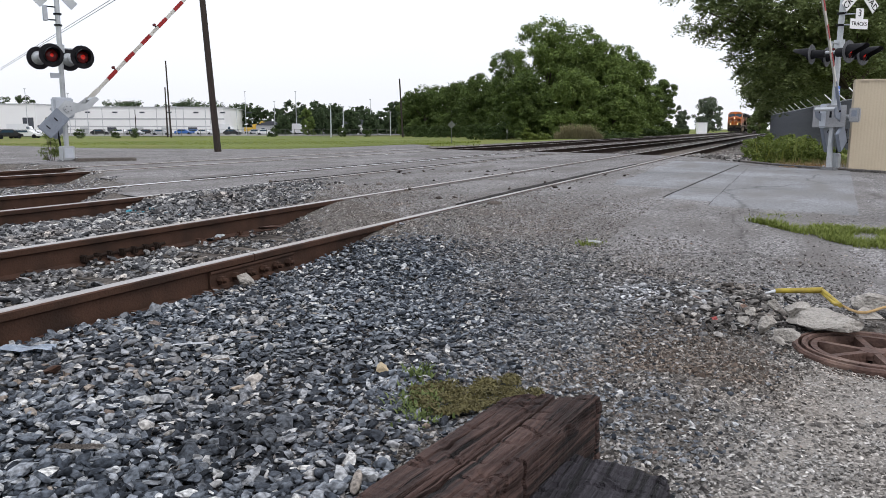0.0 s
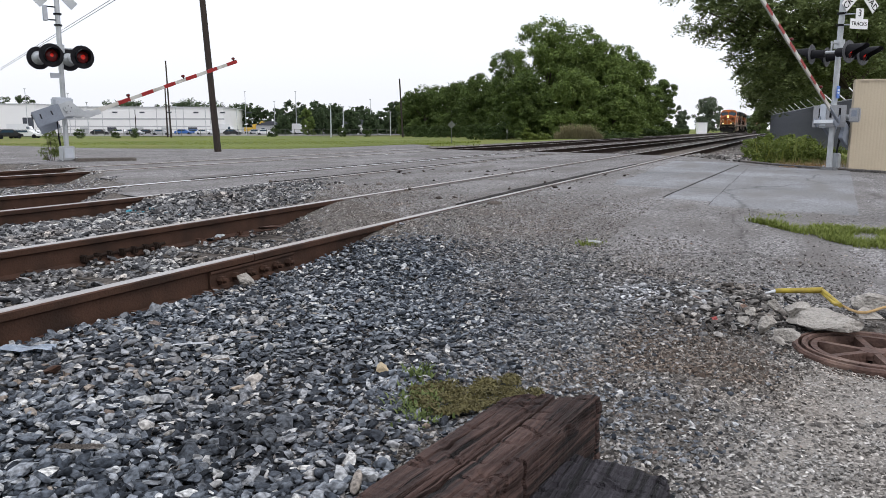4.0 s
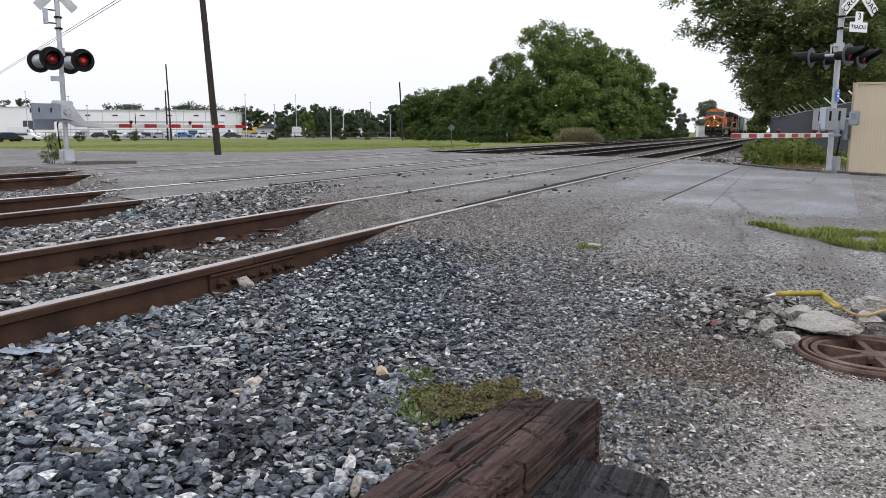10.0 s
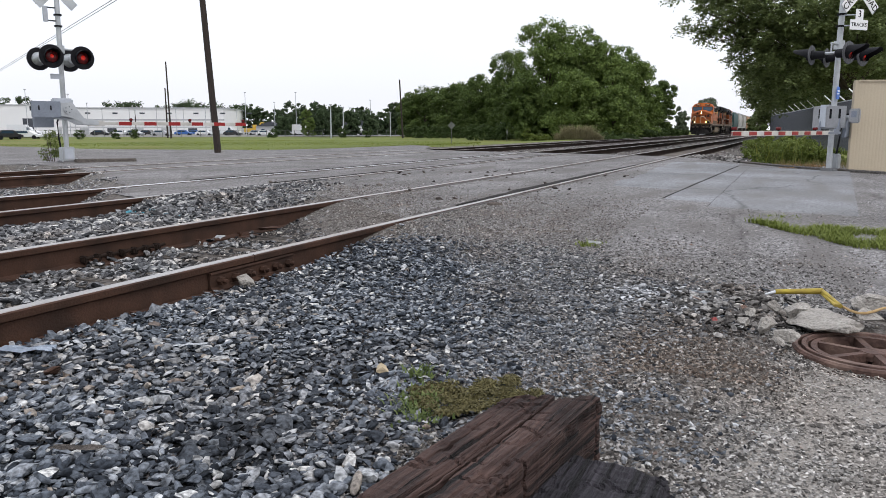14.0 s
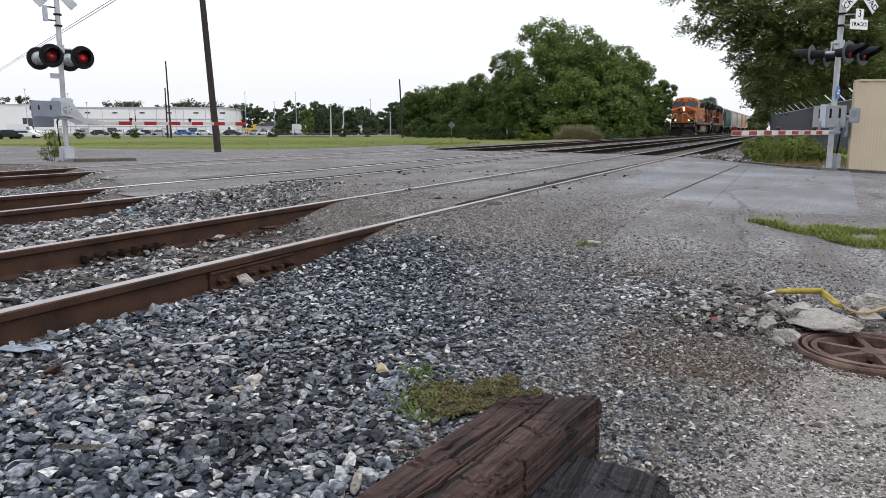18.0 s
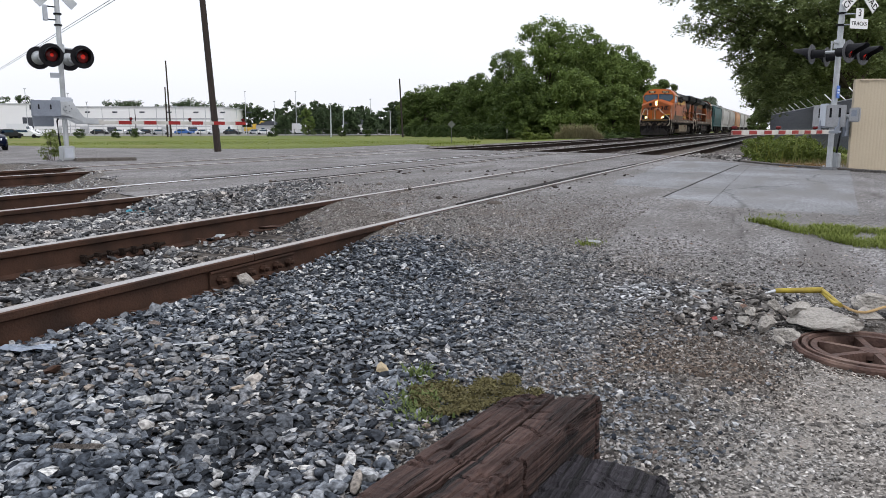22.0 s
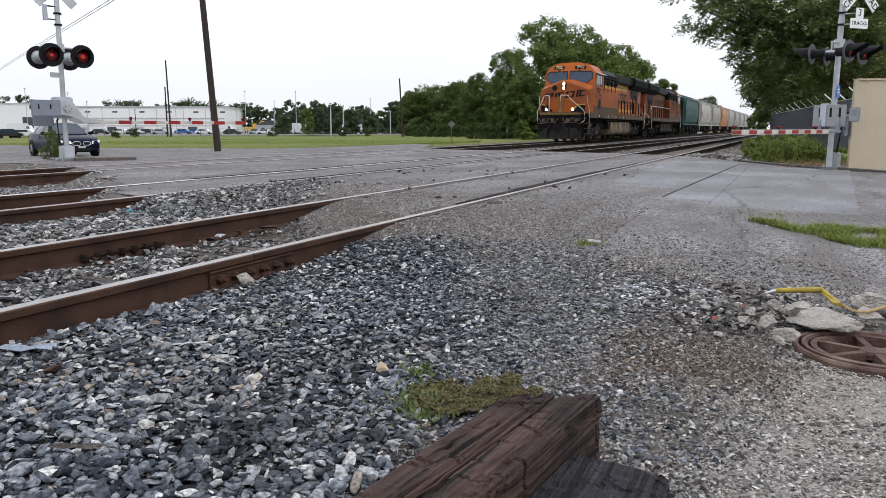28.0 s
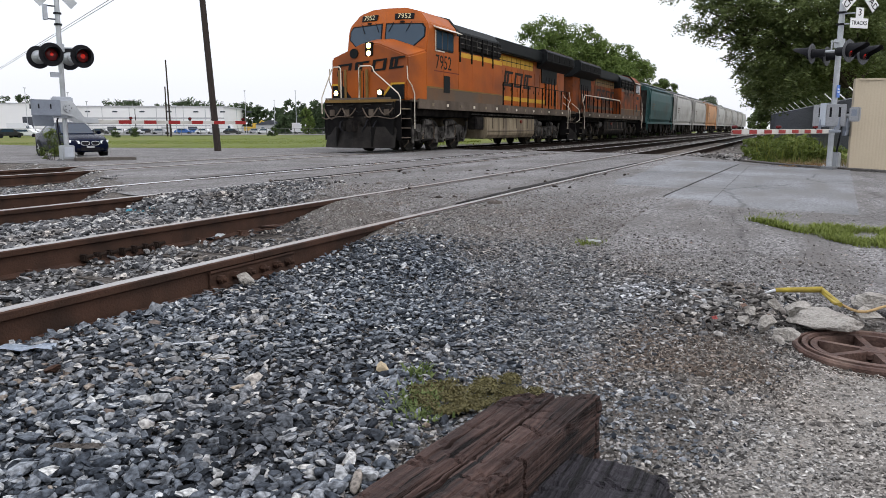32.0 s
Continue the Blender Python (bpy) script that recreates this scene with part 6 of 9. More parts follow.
    # cab: full width, with a front folded back on either side of the middle
    def face_x(y, z):
        return 2.36 + max(0.0, z - 3.2) * 0.20 + max(0.0, z - 4.2) * 0.30 + 0.17 * abs(y)

    cab = bmesh.new()
    levels = ((1.68, 1.52), (3.20, 1.52), (3.98, 1.52), (4.20, 1.47), (4.58, 1.14), (4.72, 0.62))
    rows = []
    for z, w in levels:
        rows.append([cab.verts.new(c) for c in ((5.25, -w, z), (face_x(w, z), -w, z), (face_x(0, z), 0, z), (face_x(w, z), w, z), (5.25, w, z))])
    for r0, r1 in zip(rows, rows[1:]):
        for i in range(4):
            cab.faces.new((r0[i], r0[i + 1], r1[i + 1], r1[i]))
        cab.faces.new((r0[4], r0[0], r1[0], r1[4]))
    cab.faces.new(rows[0][::-1])
    cab.faces.new(rows[-1])
    bmesh.ops.recalc_face_normals(cab, faces=cab.faces)
    cb = part("cab", cab, paint, root, "orange driver's cab", bevel=0.03)
    part("roof_edge", prism(((-1.54, 4.00), (-1.48, 4.23), (-1.15, 4.61), (-0.62, 4.75), (0.62, 4.75), (1.15, 4.61), (1.48, 4.23), (1.54, 4.00), (1.46, 4.0), (1.40, 4.2), (1.10, 4.55), (0.6, 4.69), (-0.6, 4.69), (-1.10, 4.55), (-1.40, 4.2), (-1.46, 4.0)), 5.10, 5.27, "x"), M_DARKGREEN, cb, "dark roof seam")
    for s in (-1, 1):
        def ws(y, z):
            return (face_x(y, z) - 0.012, y * s, z)
        for nm, m_, grow, off in (("window_rubber", M_BLACK, 0.045, 0.004), ("windshield", M_WSHIELD, 0.0, -0.006)):
            pts = [(0.10 - grow, 3.66 - grow * 0.5), (0.10 - grow, 4.16 + grow), (1.28 + grow, 4.13 + grow), (1.39 + grow, 4.02), (1.39 + grow, 3.74 - grow * 0.3), (1.02, 3.42 - grow)]
            bm = bmesh.new()
            f0 = [bm.verts.new((ws(y, z)[0] + off, ws(y, z)[1], z)) for y, z in pts]
            f1 = [bm.verts.new((v.co.x + 0.03, v.co.y, v.co.z)) for v in f0]
            bm.faces.new(f0)
            bm.faces.new(f1[::-1])
            for i in range(6):
                bm.faces.new((f0[i], f0[(i + 1) % 6], f1[(i + 1) % 6], f1[i]))
            bmesh.ops.recalc_face_normals(bm, faces=bm.faces)
            part(nm, bm, m_, cb, "black window seal" if grow else "dark raked windshield")
        for y in (0.35, 0.95):
            part("wiper", rods((Vector(ws(y, 4.24)) - Vector((0.03, 0, 0)), Vector(ws(y - 0.16, 3.92)) - Vector((0.03, 0, 0)), 0.012), n=6), M_BLACK, cb)
        part("wiper_motor", boxes((-0.05, 0.03, -0.07, 0.07, -0.03, 0.03)), M_BLACK, cb, bevel=0.01).matrix_basis = Matrix.Translation(ws(0.62, 4.24))
        nb = part("number_board", boxes((-0.012, 0.10, -0.33, 0.33, -0.098, 0.098)), M_BLACK, cb, "black number board", bevel=0.008)
        nb.matrix_basis = pose(face_x(0.66, 4.40) - 0.03, s * 0.66, 4.42, 0, 12, -10.7 * s)
        if lead:
            words("number", "7952", 0.235, pose(-0.016, 0, 0, 90, 0, -90), M_NUMERAL, nb, "yellowish numerals")
        else:
            part("text_bar", boxes((-0.018, -0.013, -0.22, 0.22, -0.06, 0.06)), M_NUMERAL, nb)
        # side windows and the door panel
        part("side_window_frame", boxes((3.30, 4.72, s * 1.533 - 0.01, s * 1.533 + 0.01, 3.36, 4.02)), M_BLACK, cb, "window surround", bevel=0.004)
        part("window_trim", boxes((3.25, 3.30, s * 1.54 - 0.012, s * 1.54 + 0.012, 3.33, 4.0), (3.25, 4.0, s * 1.54 - 0.012, s * 1.54 + 0.012, 3.32, 3.36)), M_RAILWHITE, cb, "pale window edge")
        for x in (3.34, 3.80, 4.26):
            part("side_window", boxes((x, x + 0.40, s * 1.545 - 0.006, s * 1.545 + 0.006, 3.42, 3.97)), M_WSHIELD, cb, "cab side window")
            part("window_post", boxes((x + 0.41, x + 0.445, s * 1.55 - 0.01, s * 1.55 + 0.01, 3.40, 3.99)), M_SILL, cb)
        part("sun_visor", prism(((s * 1.50, 4.10), (s * 1.72, 4.02), (s * 1.72, 4.04), (s * 1.50, 4.14)), 3.2, 5.1, "x"), M_RAILWHITE, cb, "pale awning over the side windows")
        part("vent_panel", boxes((3.95, 4.45, s * 1.533 - 0.008, s * 1.533 + 0.008, 1.98, 2.55)), M_DARKGREEN, cb, "dark louvre")
        if lead:
            words("number", "7952", 0.66, pose(3.95, s * 1.526, 2.96, 90, 0, 0 if s < 0 else 180), M_DARKGREEN, cb, "dark numerals")
            for k in range(2):
                part("seam", boxes((2.56 + 1.4 * k, 2.57 + 1.4 * k, s * 1.522 - 0.004, s * 1.522 + 0.004, 2.15, 3.30)), M_DARKRED, cb)
        else:
            part("text_bar", boxes((3.55, 4.35, s * 1.536 - 0.003, s * 1.536 + 0.003, 2.9, 3.14)), M_DARKGREEN, cb)
        part("side_stripe", boxes((3.2, 5.24, s * 1.523 - 0.004, s * 1.523 + 0.004, 2.66, 2.695)), M_DARKRED, cb, "thin dark red line")
        part("lower_band", boxes((2.52, 5.25, s * 1.522 - 0.003, s * 1.522 + 0.003, 1.70, 2.10)), M_BAND, cb, "dusty brown lower band")
        part("band_line", boxes((2.52, 5.25, s * 1.524 - 0.004, s * 1.524 + 0.004, 2.10, 2.15)), M_OCHRE, cb)
    part("horn", rods(((4.3, -0.3, 4.74), (4.75, -0.3, 4.76), 0.03, 0.07), ((4.3, 0.0, 4.74), (4.75, 0.0, 4.76), 0.03, 0.07), ((4.5, -0.35, 4.68), (4.5, 0.05, 4.68), 0.03)), M_SILL, cb, "roof horn")
    # hoods: auxiliary cab, engine hood, radiator wing
    aux = part("auxiliary_cab", boxes((5.25, 9.8, -1.50, 1.50, 1.68, 3.50)), paint, root, "full-width orange equipment cab", bevel=0.03)
    blower = part("blower_house", prism(((-1.40, 3.46), (-1.40, 4.20), (-1.10, 4.50), (1.10, 4.50), (1.40, 4.20), (1.40, 3.46)), 5.32, 9.7, "x"), M_DARKGREEN, root, "black brake-grid housing", bevel=0.02)
    for s in (-1, 1):
        part("yellow_edge", boxes((5.4, 9.7, s * 1.505 - 0.004, s * 1.505 + 0.004, 3.30, 3.46)), M_YELLOW if lead else M_SILL, aux, "broken painted edge")
        for i in range(4):
            x = 5.45 + i * 1.08
            part("grid_frame", boxes((x, x + 0.92, s * 1.46 - 0.03, s * 1.46 + 0.03, 3.62, 4.12)), M_PLOW, blower, "brake grid frame", bevel=0.008)
            for k in range(2):
                part("grid_bar", rods(((x, s * 1.50, 3.78 + 0.2 * k), (x + 0.92, s * 1.50, 3.78 + 0.2 * k), 0.022), n=6), M_FRAME, blower)
            part("grid_post", rods(((x + 0.46, s * 1.50, 3.62), (x + 0.46, s * 1.50, 4.12), 0.022), n=6), M_FRAME, blower)
            part("hanging_strap", boxes((x - 0.12, x - 0.02, s * 1.50 - 0.03, s * 1.50 + 0.03, 3.12, 3.95)), M_PLOW, blower)
            if i % 2:
                part("access_panel", boxes((x, x + 1.0, s * 1.5 - 0.004, s * 1.5 + 0.005, 2.24, 3.2)), paint, aux, "orange access panel")
        part("lower_band", boxes((5.26, 9.8, s * 1.503 - 0.003, s * 1.503 + 0.003, 1.72, 2.10)), M_BAND, aux, "dusty brown lower band")
        part("band_line", boxes((5.26, 9.8, s * 1.505 - 0.004, s * 1.505 + 0.004, 2.10, 2.14)), M_OCHRE, aux)
    hood = part("engine_hood", boxes((9.8, 17.2, -0.98, 0.98, 1.68, 3.95)), paint, root, "long orange engine hood", bevel=0.03)
    part("hood_roof", boxes((9.7, 17.2, -1.26, 1.26, 3.92, 4.46)), M_DARKGREEN, root, "black hood top", bevel=0.06)
    part("exhaust_stack", boxes((13.4, 14.4, -0.4, 0.4, 4.44, 4.60)), M_DARKGREEN, hood, bevel=0.02)
    for i in range(3):
        part("roof_hatch", boxes((10.2 + i * 0.95, 11.0 + i * 0.95, -0.7, 0.7, 4.45, 4.50)), M_PLOW, hood, bevel=0.01)
    for s in (-1, 1):
        for i in range(9):
            x = 9.88 + i * 0.81
            part("hood_door", boxes((x, x + 0.76, s * 0.982 - 0.012, s * 0.982 + 0.012, 1.78, 3.38)), paint, hood, "orange hood door", bevel=0.008)
            part("door_latch", boxes((x + 0.68, x + 0.72, s * 1.0 - 0.012, s * 1.0 + 0.012, 2.4, 2.52)), M_DARKGREEN, hood)
        for i in range(9):
            x = 9.86 + i * 0.61
            part("yellow_panel", boxes((x, x + 0.555, s * 0.985 - 0.01, s * 0.985 + 0.01, 3.46, 3.86)), M_YELLOW if lead else M_OCHRE, hood, "louvred panel", bevel=0.008)
            part("louvre_gap", boxes((x + 0.555, x + 0.60, s * 0.985 - 0.006, s * 0.985 + 0.006, 3.46, 3.86), (x, x + 0.555, s * 0.985 - 0.014, s * 0.985 + 0.014, 3.645, 3.675)), M_DARKGREEN, hood)
        part("low_stripe", boxes((9.85, 20.4, s * 0.998 - 0.004, s * 0.998 + 0.004, 1.98, 2.16)), M_YELLOW if lead else M_SILL, hood, "painted line")
        letter_shapes(hood, 0, 0, 5.3, 0.66, 0, Matrix.Translation((12.5, s * 1.0, 2.92)) @ pose(0, 0, 0, 0, 0, 0 if s < 0 else 180))
    rad = part("radiator_cab", boxes((17.2, 20.7, -1.0, 1.0, 1.68, 3.7)), paint, root, "orange radiator hood", bevel=0.03)
    wing = part("radiator_wing", prism(((-1.0, 3.65), (-1.50, 4.00), (-1.50, 4.42), (-1.36, 4.54), (1.36, 4.54), (1.50, 4.42), (1.50, 4.00), (1.0, 3.65)), 15.9, 20.9, "x"), M_DARKGREEN, root, "overhanging black radiator wing", bevel=0.02)
    for s in (-1, 1):
        for i in range(5):
            x = 16.05 + i * 0.96
            part("radiator_screen", boxes((x, x + 0.86, s * 1.502 - 0.008, s * 1.502 + 0.008, 4.04, 4.38)), M_PLOW, wing, bevel=0.004)
        for i in range(3):
            x = 17.4 + i * 1.05
            part("hood_door", boxes((x, x + 0.95, s * 1.002 - 0.012, s * 1.002 + 0.012, 1.78, 3.5)), paint, rad, "orange hood door", bevel=0.008)
        part("wing_recess", boxes((16.6, 19.2, s * 1.0 - 0.03, s * 1.0 + 0.03, 3.0, 3.66)), M_DARKGREEN, rad, "dark screened recess below the wing")
        for i in range(4):
            part("recess_post", boxes((17.3 + 0.5 * i, 17.38 + 0.5 * i, s * 1.02 - 0.03, s * 1.02 + 0.03, 1.9, 3.3)), M_DARKGREEN, rad)
        part("wing_trim", boxes((15.9, 20.9, s * 1.34 - 0.03, s * 1.34 + 0.03, 4.54, 4.56)), M_SILL, wing)
        # walkway handrails
        for i in range(10):
            x = 10.0 + i * 1.08
            part("stanchion", rods(((x, s * 1.46, 1.66), (x, s * 1.46, 2.66), 0.032), n=6), M_PLOW, root)
        part("handrail", pipe(((9.8, s * 1.46, 2.5), (10.1, s * 1.46, 2.66), (L - 1.9, s * 1.46, 2.66), (L - 1.6, s * 1.46, 2.3)), 0.018 if lead else 0.03), M_PLOW if lead else M_RAILWHITE, root, "long side handrail")
    return root, axles


lead_engine, lead_axles = locomotive("orange and black wide-nosed diesel engine, headlights lit", True)
second_engine, second_axles = locomotive("orange and black diesel engine running backwards behind the first", False)


def hopper(colour, label):
    """A covered grain car with rounded sides, end ladders and outlet bays."""
    root = thing("hopper_car", pose(80, TRACK_Y[2], 0), label, "freight car", "cars of the train")
    Lh = HOP_LEN
    sets = truck(root, 2.0, (-0.87, 0.87), 0.87, 0.46) + truck(root, Lh - 2.0, (-0.87, 0.87), 0.87, 0.46)
    half = [(-1.28, 1.25), (-1.46, 1.55), (-1.56, 2.3), (-1.58, 3.1), (-1.50, 3.75), (-1.30, 4.12), (-0.9, 4.34), (0, 4.42)]
    sect = half + [(-y, z) for y, z in half[-2::-1]]
    body = part("body", prism(sect, 1.75, Lh - 1.75, "x"), colour, root, "smooth bulging body")
    part("centre_sill", boxes((0.5, Lh - 0.5, -0.3, 0.3, 0.85, 1.2)), M_TRUCK, root, bevel=0.01)
    for i in range(3):
        xc = 3.3 + (Lh - 6.6) * (i + 0.5) / 3
        w = (Lh - 6.6) / 6 - 0.1
        # Bays take the dark truck steel: underside shade put into the colour.
        part("outlet_bay", prism(((xc - w, 1.3), (xc + w, 1.3), (xc + 0.35, 0.42), (xc - 0.35, 0.42)), -1.1, 1.1, "y"), M_TRUCK, root, "sloping outlet bay", bevel=0.01)
        part("outlet_gate", boxes((xc - 0.42, xc + 0.42, -0.8, 0.8, 0.32, 0.44)), M_TRUCK, root, bevel=0.01)
    for s in (-1, 1):
        part("side_sill", boxes((0.9, Lh - 0.9, s * 1.44 - 0.05, s * 1.44 + 0.05, 1.14, 1.32)), colour, root, bevel=0.01)
        part("top_chord", boxes((1.3, Lh - 1.3, s * 1.42 - 0.05, s * 1.42 + 0.05, 4.0, 4.1)), colour, root, bevel=0.01)
        for e, flip in ((0, 1), (1, -1)):
            x = 0.75 if not e else Lh - 0.75
            part("end_post", rods(((x, s * 1.4, 1.2), (x + flip * 0.65, s * 1.35, 4.05), 0.05), n=6), colour, root)
            part("ladder_rail", rods(((x - 0.1 * flip, s * 1.48, 0.6), (x - 0.1 * flip, s * 1.48, 4.15), 0.022), ((x + 0.35 * flip, s * 1.48, 0.6), (x + 0.35 * flip, s * 1.48, 4.15), 0.022), n=6), colour, root)
            for k in range(9):
                part("rung", rods(((x - 0.1 * flip, s * 1.48, 0.75 + k * 0.4), (x + 0.35 * flip, s * 1.48, 0.75 + k * 0.4), 0.014), n=6), colour, root)
        for k in range(2):
            part("side_rib", boxes((1.75 + k * (Lh - 3.62), 1.87 + k * (Lh - 3.62), s * 1.56 - 0.03, s * 1.56 + 0.03, 1.3, 4.05)), colour, body)
        for k in range(3):
            part("stencil_bar", boxes((2.6, 4.0 - 0.3 * k, s * 1.575 - 0.006, s * 1.575 + 0.006, 2.75 - 0.2 * k, 2.83 - 0.2 * k)), M_SILL, body)
    part("roof_walk", boxes((1.0, Lh - 1.0, -0.95, -0.55, 4.44, 4.48), (1.0, Lh - 1.0, 0.55, 0.95, 4.44, 4.48)), M_GALV, root, "roof walkway")
    part("hatch_cover", boxes((1.8, Lh - 1.8, -0.35, 0.35, 4.40, 4.54)), colour, root, "trough hatch", bevel=0.03)
    for e in (0, 1):
        x = 0 if not e else Lh
        d = 1 if not e else -1
        part("coupler", boxes((min(x, x + 0.9 * d), max(x, x + 0.9 * d), -0.12, 0.12, 0.74, 0.98)), M_TRUCK, root, bevel=0.02)
        # End sheets coloured near-black to give the shaded gap between cars.
        part("end_slope", prism(((x + 1.0 * d, 1.25), (x + 1.74 * d, 3.9), (x + 2.4 * d, 1.25)), -1.3, 1.3, "y"), M_TRUCK, root, "sloping end sheet coloured dark for shade")
    return root, sets


HOP_LEN = 15.6
def car_paint(name, c1, c2, stain):
    return mat(name, c1, c2, 0.6, 0, 0.9, 30, 0.06, stain=stain, amount=0.4)


HOPPERS = [
    hopper(car_paint("faded_teal_paint", (0.013, 0.054, 0.054), (0.030, 0.086, 0.084), (0.022, 0.038, 0.037)), "faded teal-green covered hopper car"),
    hopper(car_paint("chalky_white_paint", (0.31, 0.305, 0.29), (0.43, 0.42, 0.40), (0.25, 0.24, 0.225)), "chalky off-white covered hopper car"),
    hopper(car_paint("dull_white_paint", (0.28, 0.27, 0.25), (0.39, 0.375, 0.35), (0.22, 0.205, 0.19)), "dull off-white covered hopper car"),
    hopper(car_paint("tan_orange_paint", (0.38, 0.19, 0.085), (0.47, 0.25, 0.12), (0.25, 0.15, 0.09)), "tan-orange covered hopper car"),
]
for i in range(4, 9):
    HOPPERS.append((copy_thing(HOPPERS[1 + i % 2][0], pose(120, TRACK_Y[2], 0)), []))


# ---- things on the ground close by ----
def timber(name, length, width, height, material, label, category, m, groove=None, skew=0.0, seed=1, rough=1.0):
    """A rough squared timber along -x from its end at x = 0, with its underside on z = 0: grain, checks and a deep split."""
    w2 = width / 2
    loop = []
    for k in range(14):
        loop.append((w2, height * k / 14))
    tops = [w2 - width * k / 46 for k in range(46)]
    if groove is not None:
        gy = groove * width
        tops = sorted([y for y in tops if abs(y - gy) > 0.007] + [gy - 0.006, gy - 0.0035, gy, gy + 0.0035, gy + 0.006], reverse=True)
    loop += [(y, height) for y in tops]
    for k in range(14):
        loop.append((-w2, height * (1 - k / 14)))
    loop += [(-w2, 0), (0, 0)]
    n = int(length / 0.008)
    rg = random.Random(seed)
    splits = [(-rg.random() ** 1.3 * 0.9, rg.uniform(-w2, w2), rg.uniform(0.02, 0.07), rg.uniform(0.006, 0.022), rg.uniform(-0.5, 0.5)) for _ in range(34)]
    bm = bmesh.new()
    rings = []
    for i in range(n + 1):
        x = -length * i / n
        ring = []
        for y, z in loop:
            grain = noise.noise((x * 1.6 + seed * 7, y * 70, z * 70))
            lump = noise.noise((x * 9 + seed, y * 14, z * 14 + 4))
            saw = noise.noise((x * 70 + seed, y * 7, z * 7))
            chip = max(0.0, noise.noise((x * 16 + seed * 3, y * 22, z * 22 + 9)) - 0.30)
            check = max(0.0, noise.noise((x * 1.6 + 31, y * 75 + seed, z * 75)) - 0.28)
            cut = 0.003 * grain + 0.0018 * lump + 0.0016 * saw - 0.035 * check - 0.022 * chip
            if groove is not None and z >= height:
                off = abs(y - groove * width)
                cut -= 0.07 * (off < 0.005) * (0.6 + 0.4 * noise.noise((x * 6, 3.0, 1.0)))
            if z >= height or abs(y) >= w2:
                for sx, sy, half, deep, tilt in splits:
                    if abs(y - sy) < half:
                        cut -= deep * max(0.0, 1 - abs(x - sx - tilt * (y - sy)) / 0.007) * (1 - abs(y - sy) / half)
            cut *= rough
            edge = 0.004 if abs(abs(y) - w2) < 0.012 and z > height * 0.93 else 0.0
            yy = y + (cut - edge) * (1 if y >= w2 else -1 if y <= -w2 else 0)
            zz = z + ((cut - edge) if z >= height else 0)
            end = math.exp(x / 0.06)
            xx = x + skew * y * math.exp(x / 0.25) + 0.02 * end * noise.noise((y * 30, z * 30, seed))
            yy += 0.004 * math.sin(x * 5) * (1 if abs(y) < w2 * 0.8 else 0)
            ring.append(bm.verts.new((xx, yy, max(0.0, zz))))
        rings.append(ring)
    m_ = len(loop)
    for a, b in zip(rings, rings[1:]):
        for k in range(m_):
            bm.faces.new((a[k], a[(k + 1) % m_], b[(k + 1) % m_], b[k]))
    for ring, s in ((rings[0], 1), (rings[-1], -1)):
        last = ring
        for f in (0.7, 0.4, 0.15):
            nxt = []
            for v, (y, z) in zip(ring, loop):
                yy, zz = y * f, height * 0.5 + (z - height * 0.5) * f
                nxt.append(bm.verts.new((ring[0].co.x - s * 0.03 * (1 - f) + skew * yy * (1 if s > 0 else 0) - skew * loop[0][0] * (1 if s > 0 else 0) + 0.012 * noise.noise((yy * 40, zz * 40, seed + 2)), yy, zz)))
            for k in range(m_):
                bm.faces.new((last[k], last[(k + 1) % m_], nxt[(k + 1) % m_], nxt[k]))
            last = nxt
        bm.faces.new(last)
    bmesh.ops.recalc_face_normals(bm, faces=bm.faces)
    ob = part(name, bm, material)
    ob.matrix_basis = m
    return tagged(ob, label, category)


timber("old_timber", 1.7, 0.235, 0.245, M_BEAM, "old brown split railway timber lying on gravel", "timber", pose(1.996, 0.577, -0.225, 0, 0, -7.0), groove=-0.04, skew=-0.645, seed=3)
timber("dark_timber", 1.4, 0.29, 0.15, M_BEAM_DARK, "dark tarred timber end lying beside another", "timber", pose(1.845, 0.365, -0.235, 0, 0, -1.0), skew=0.12, seed=8, rough=1.3)

M_IRON = mat("rusty_cast_iron", (0.042, 0.026, 0.022), (0.15, 0.092, 0.075), 0.7, 0.3, 9, 60, 0.6, stain=(0.25, 0.175, 0.14), amount=0.36)
M_YPLASTIC = mat("faded_yellow_plastic", (0.23, 0.17, 0.020), (0.40, 0.31, 0.045), 0.55, 0, 14, 60, 0.15, stain=(0.20, 0.145, 0.04), amount=0.42)
M_BROKEN = mat("broken_concrete", (0.20, 0.185, 0.165), (0.46, 0.435, 0.40), 0.95, 0, 9, 70, 1.0, depth=0.02, stain=(0.16, 0.14, 0.12), amount=0.35)

hole = thing("manhole_cover", pose(3.78, -0.395, -0.226), "rusty round cast-iron cover with raised ribs in gravel", "manhole cover")
part("frame_ring", turned(((0.335, -0.12), (0.335, 0.006), (0.328, 0.016), (0.312, 0.016), (0.309, -0.02), (0.299, -0.02), (0.296, 0.020), (0.280, 0.020), (0.275, 0.010), (0.27, 0.010), (0.27, -0.12)), 48), M_IRON, hole, "raised iron ring")
lid = part("lid", turned(((0.0, -0.06), (0.0, -0.042), (0.262, -0.042), (0.268, -0.044), (0.268, -0.06)), 48), M_IRON, hole, "recessed iron lid")
part("lid_rim", turned(((0.228, -0.044), (0.232, 0.012), (0.258, 0.012), (0.262, -0.044)), 48), M_IRON, lid)
for k in range(6):
    part("lid_rib", boxes((0.045, 0.232, -0.016, 0.016, -0.044, 0.010), m=pose(0, 0, 0, 0, 0, k * 60 + 12)), M_IRON, lid)
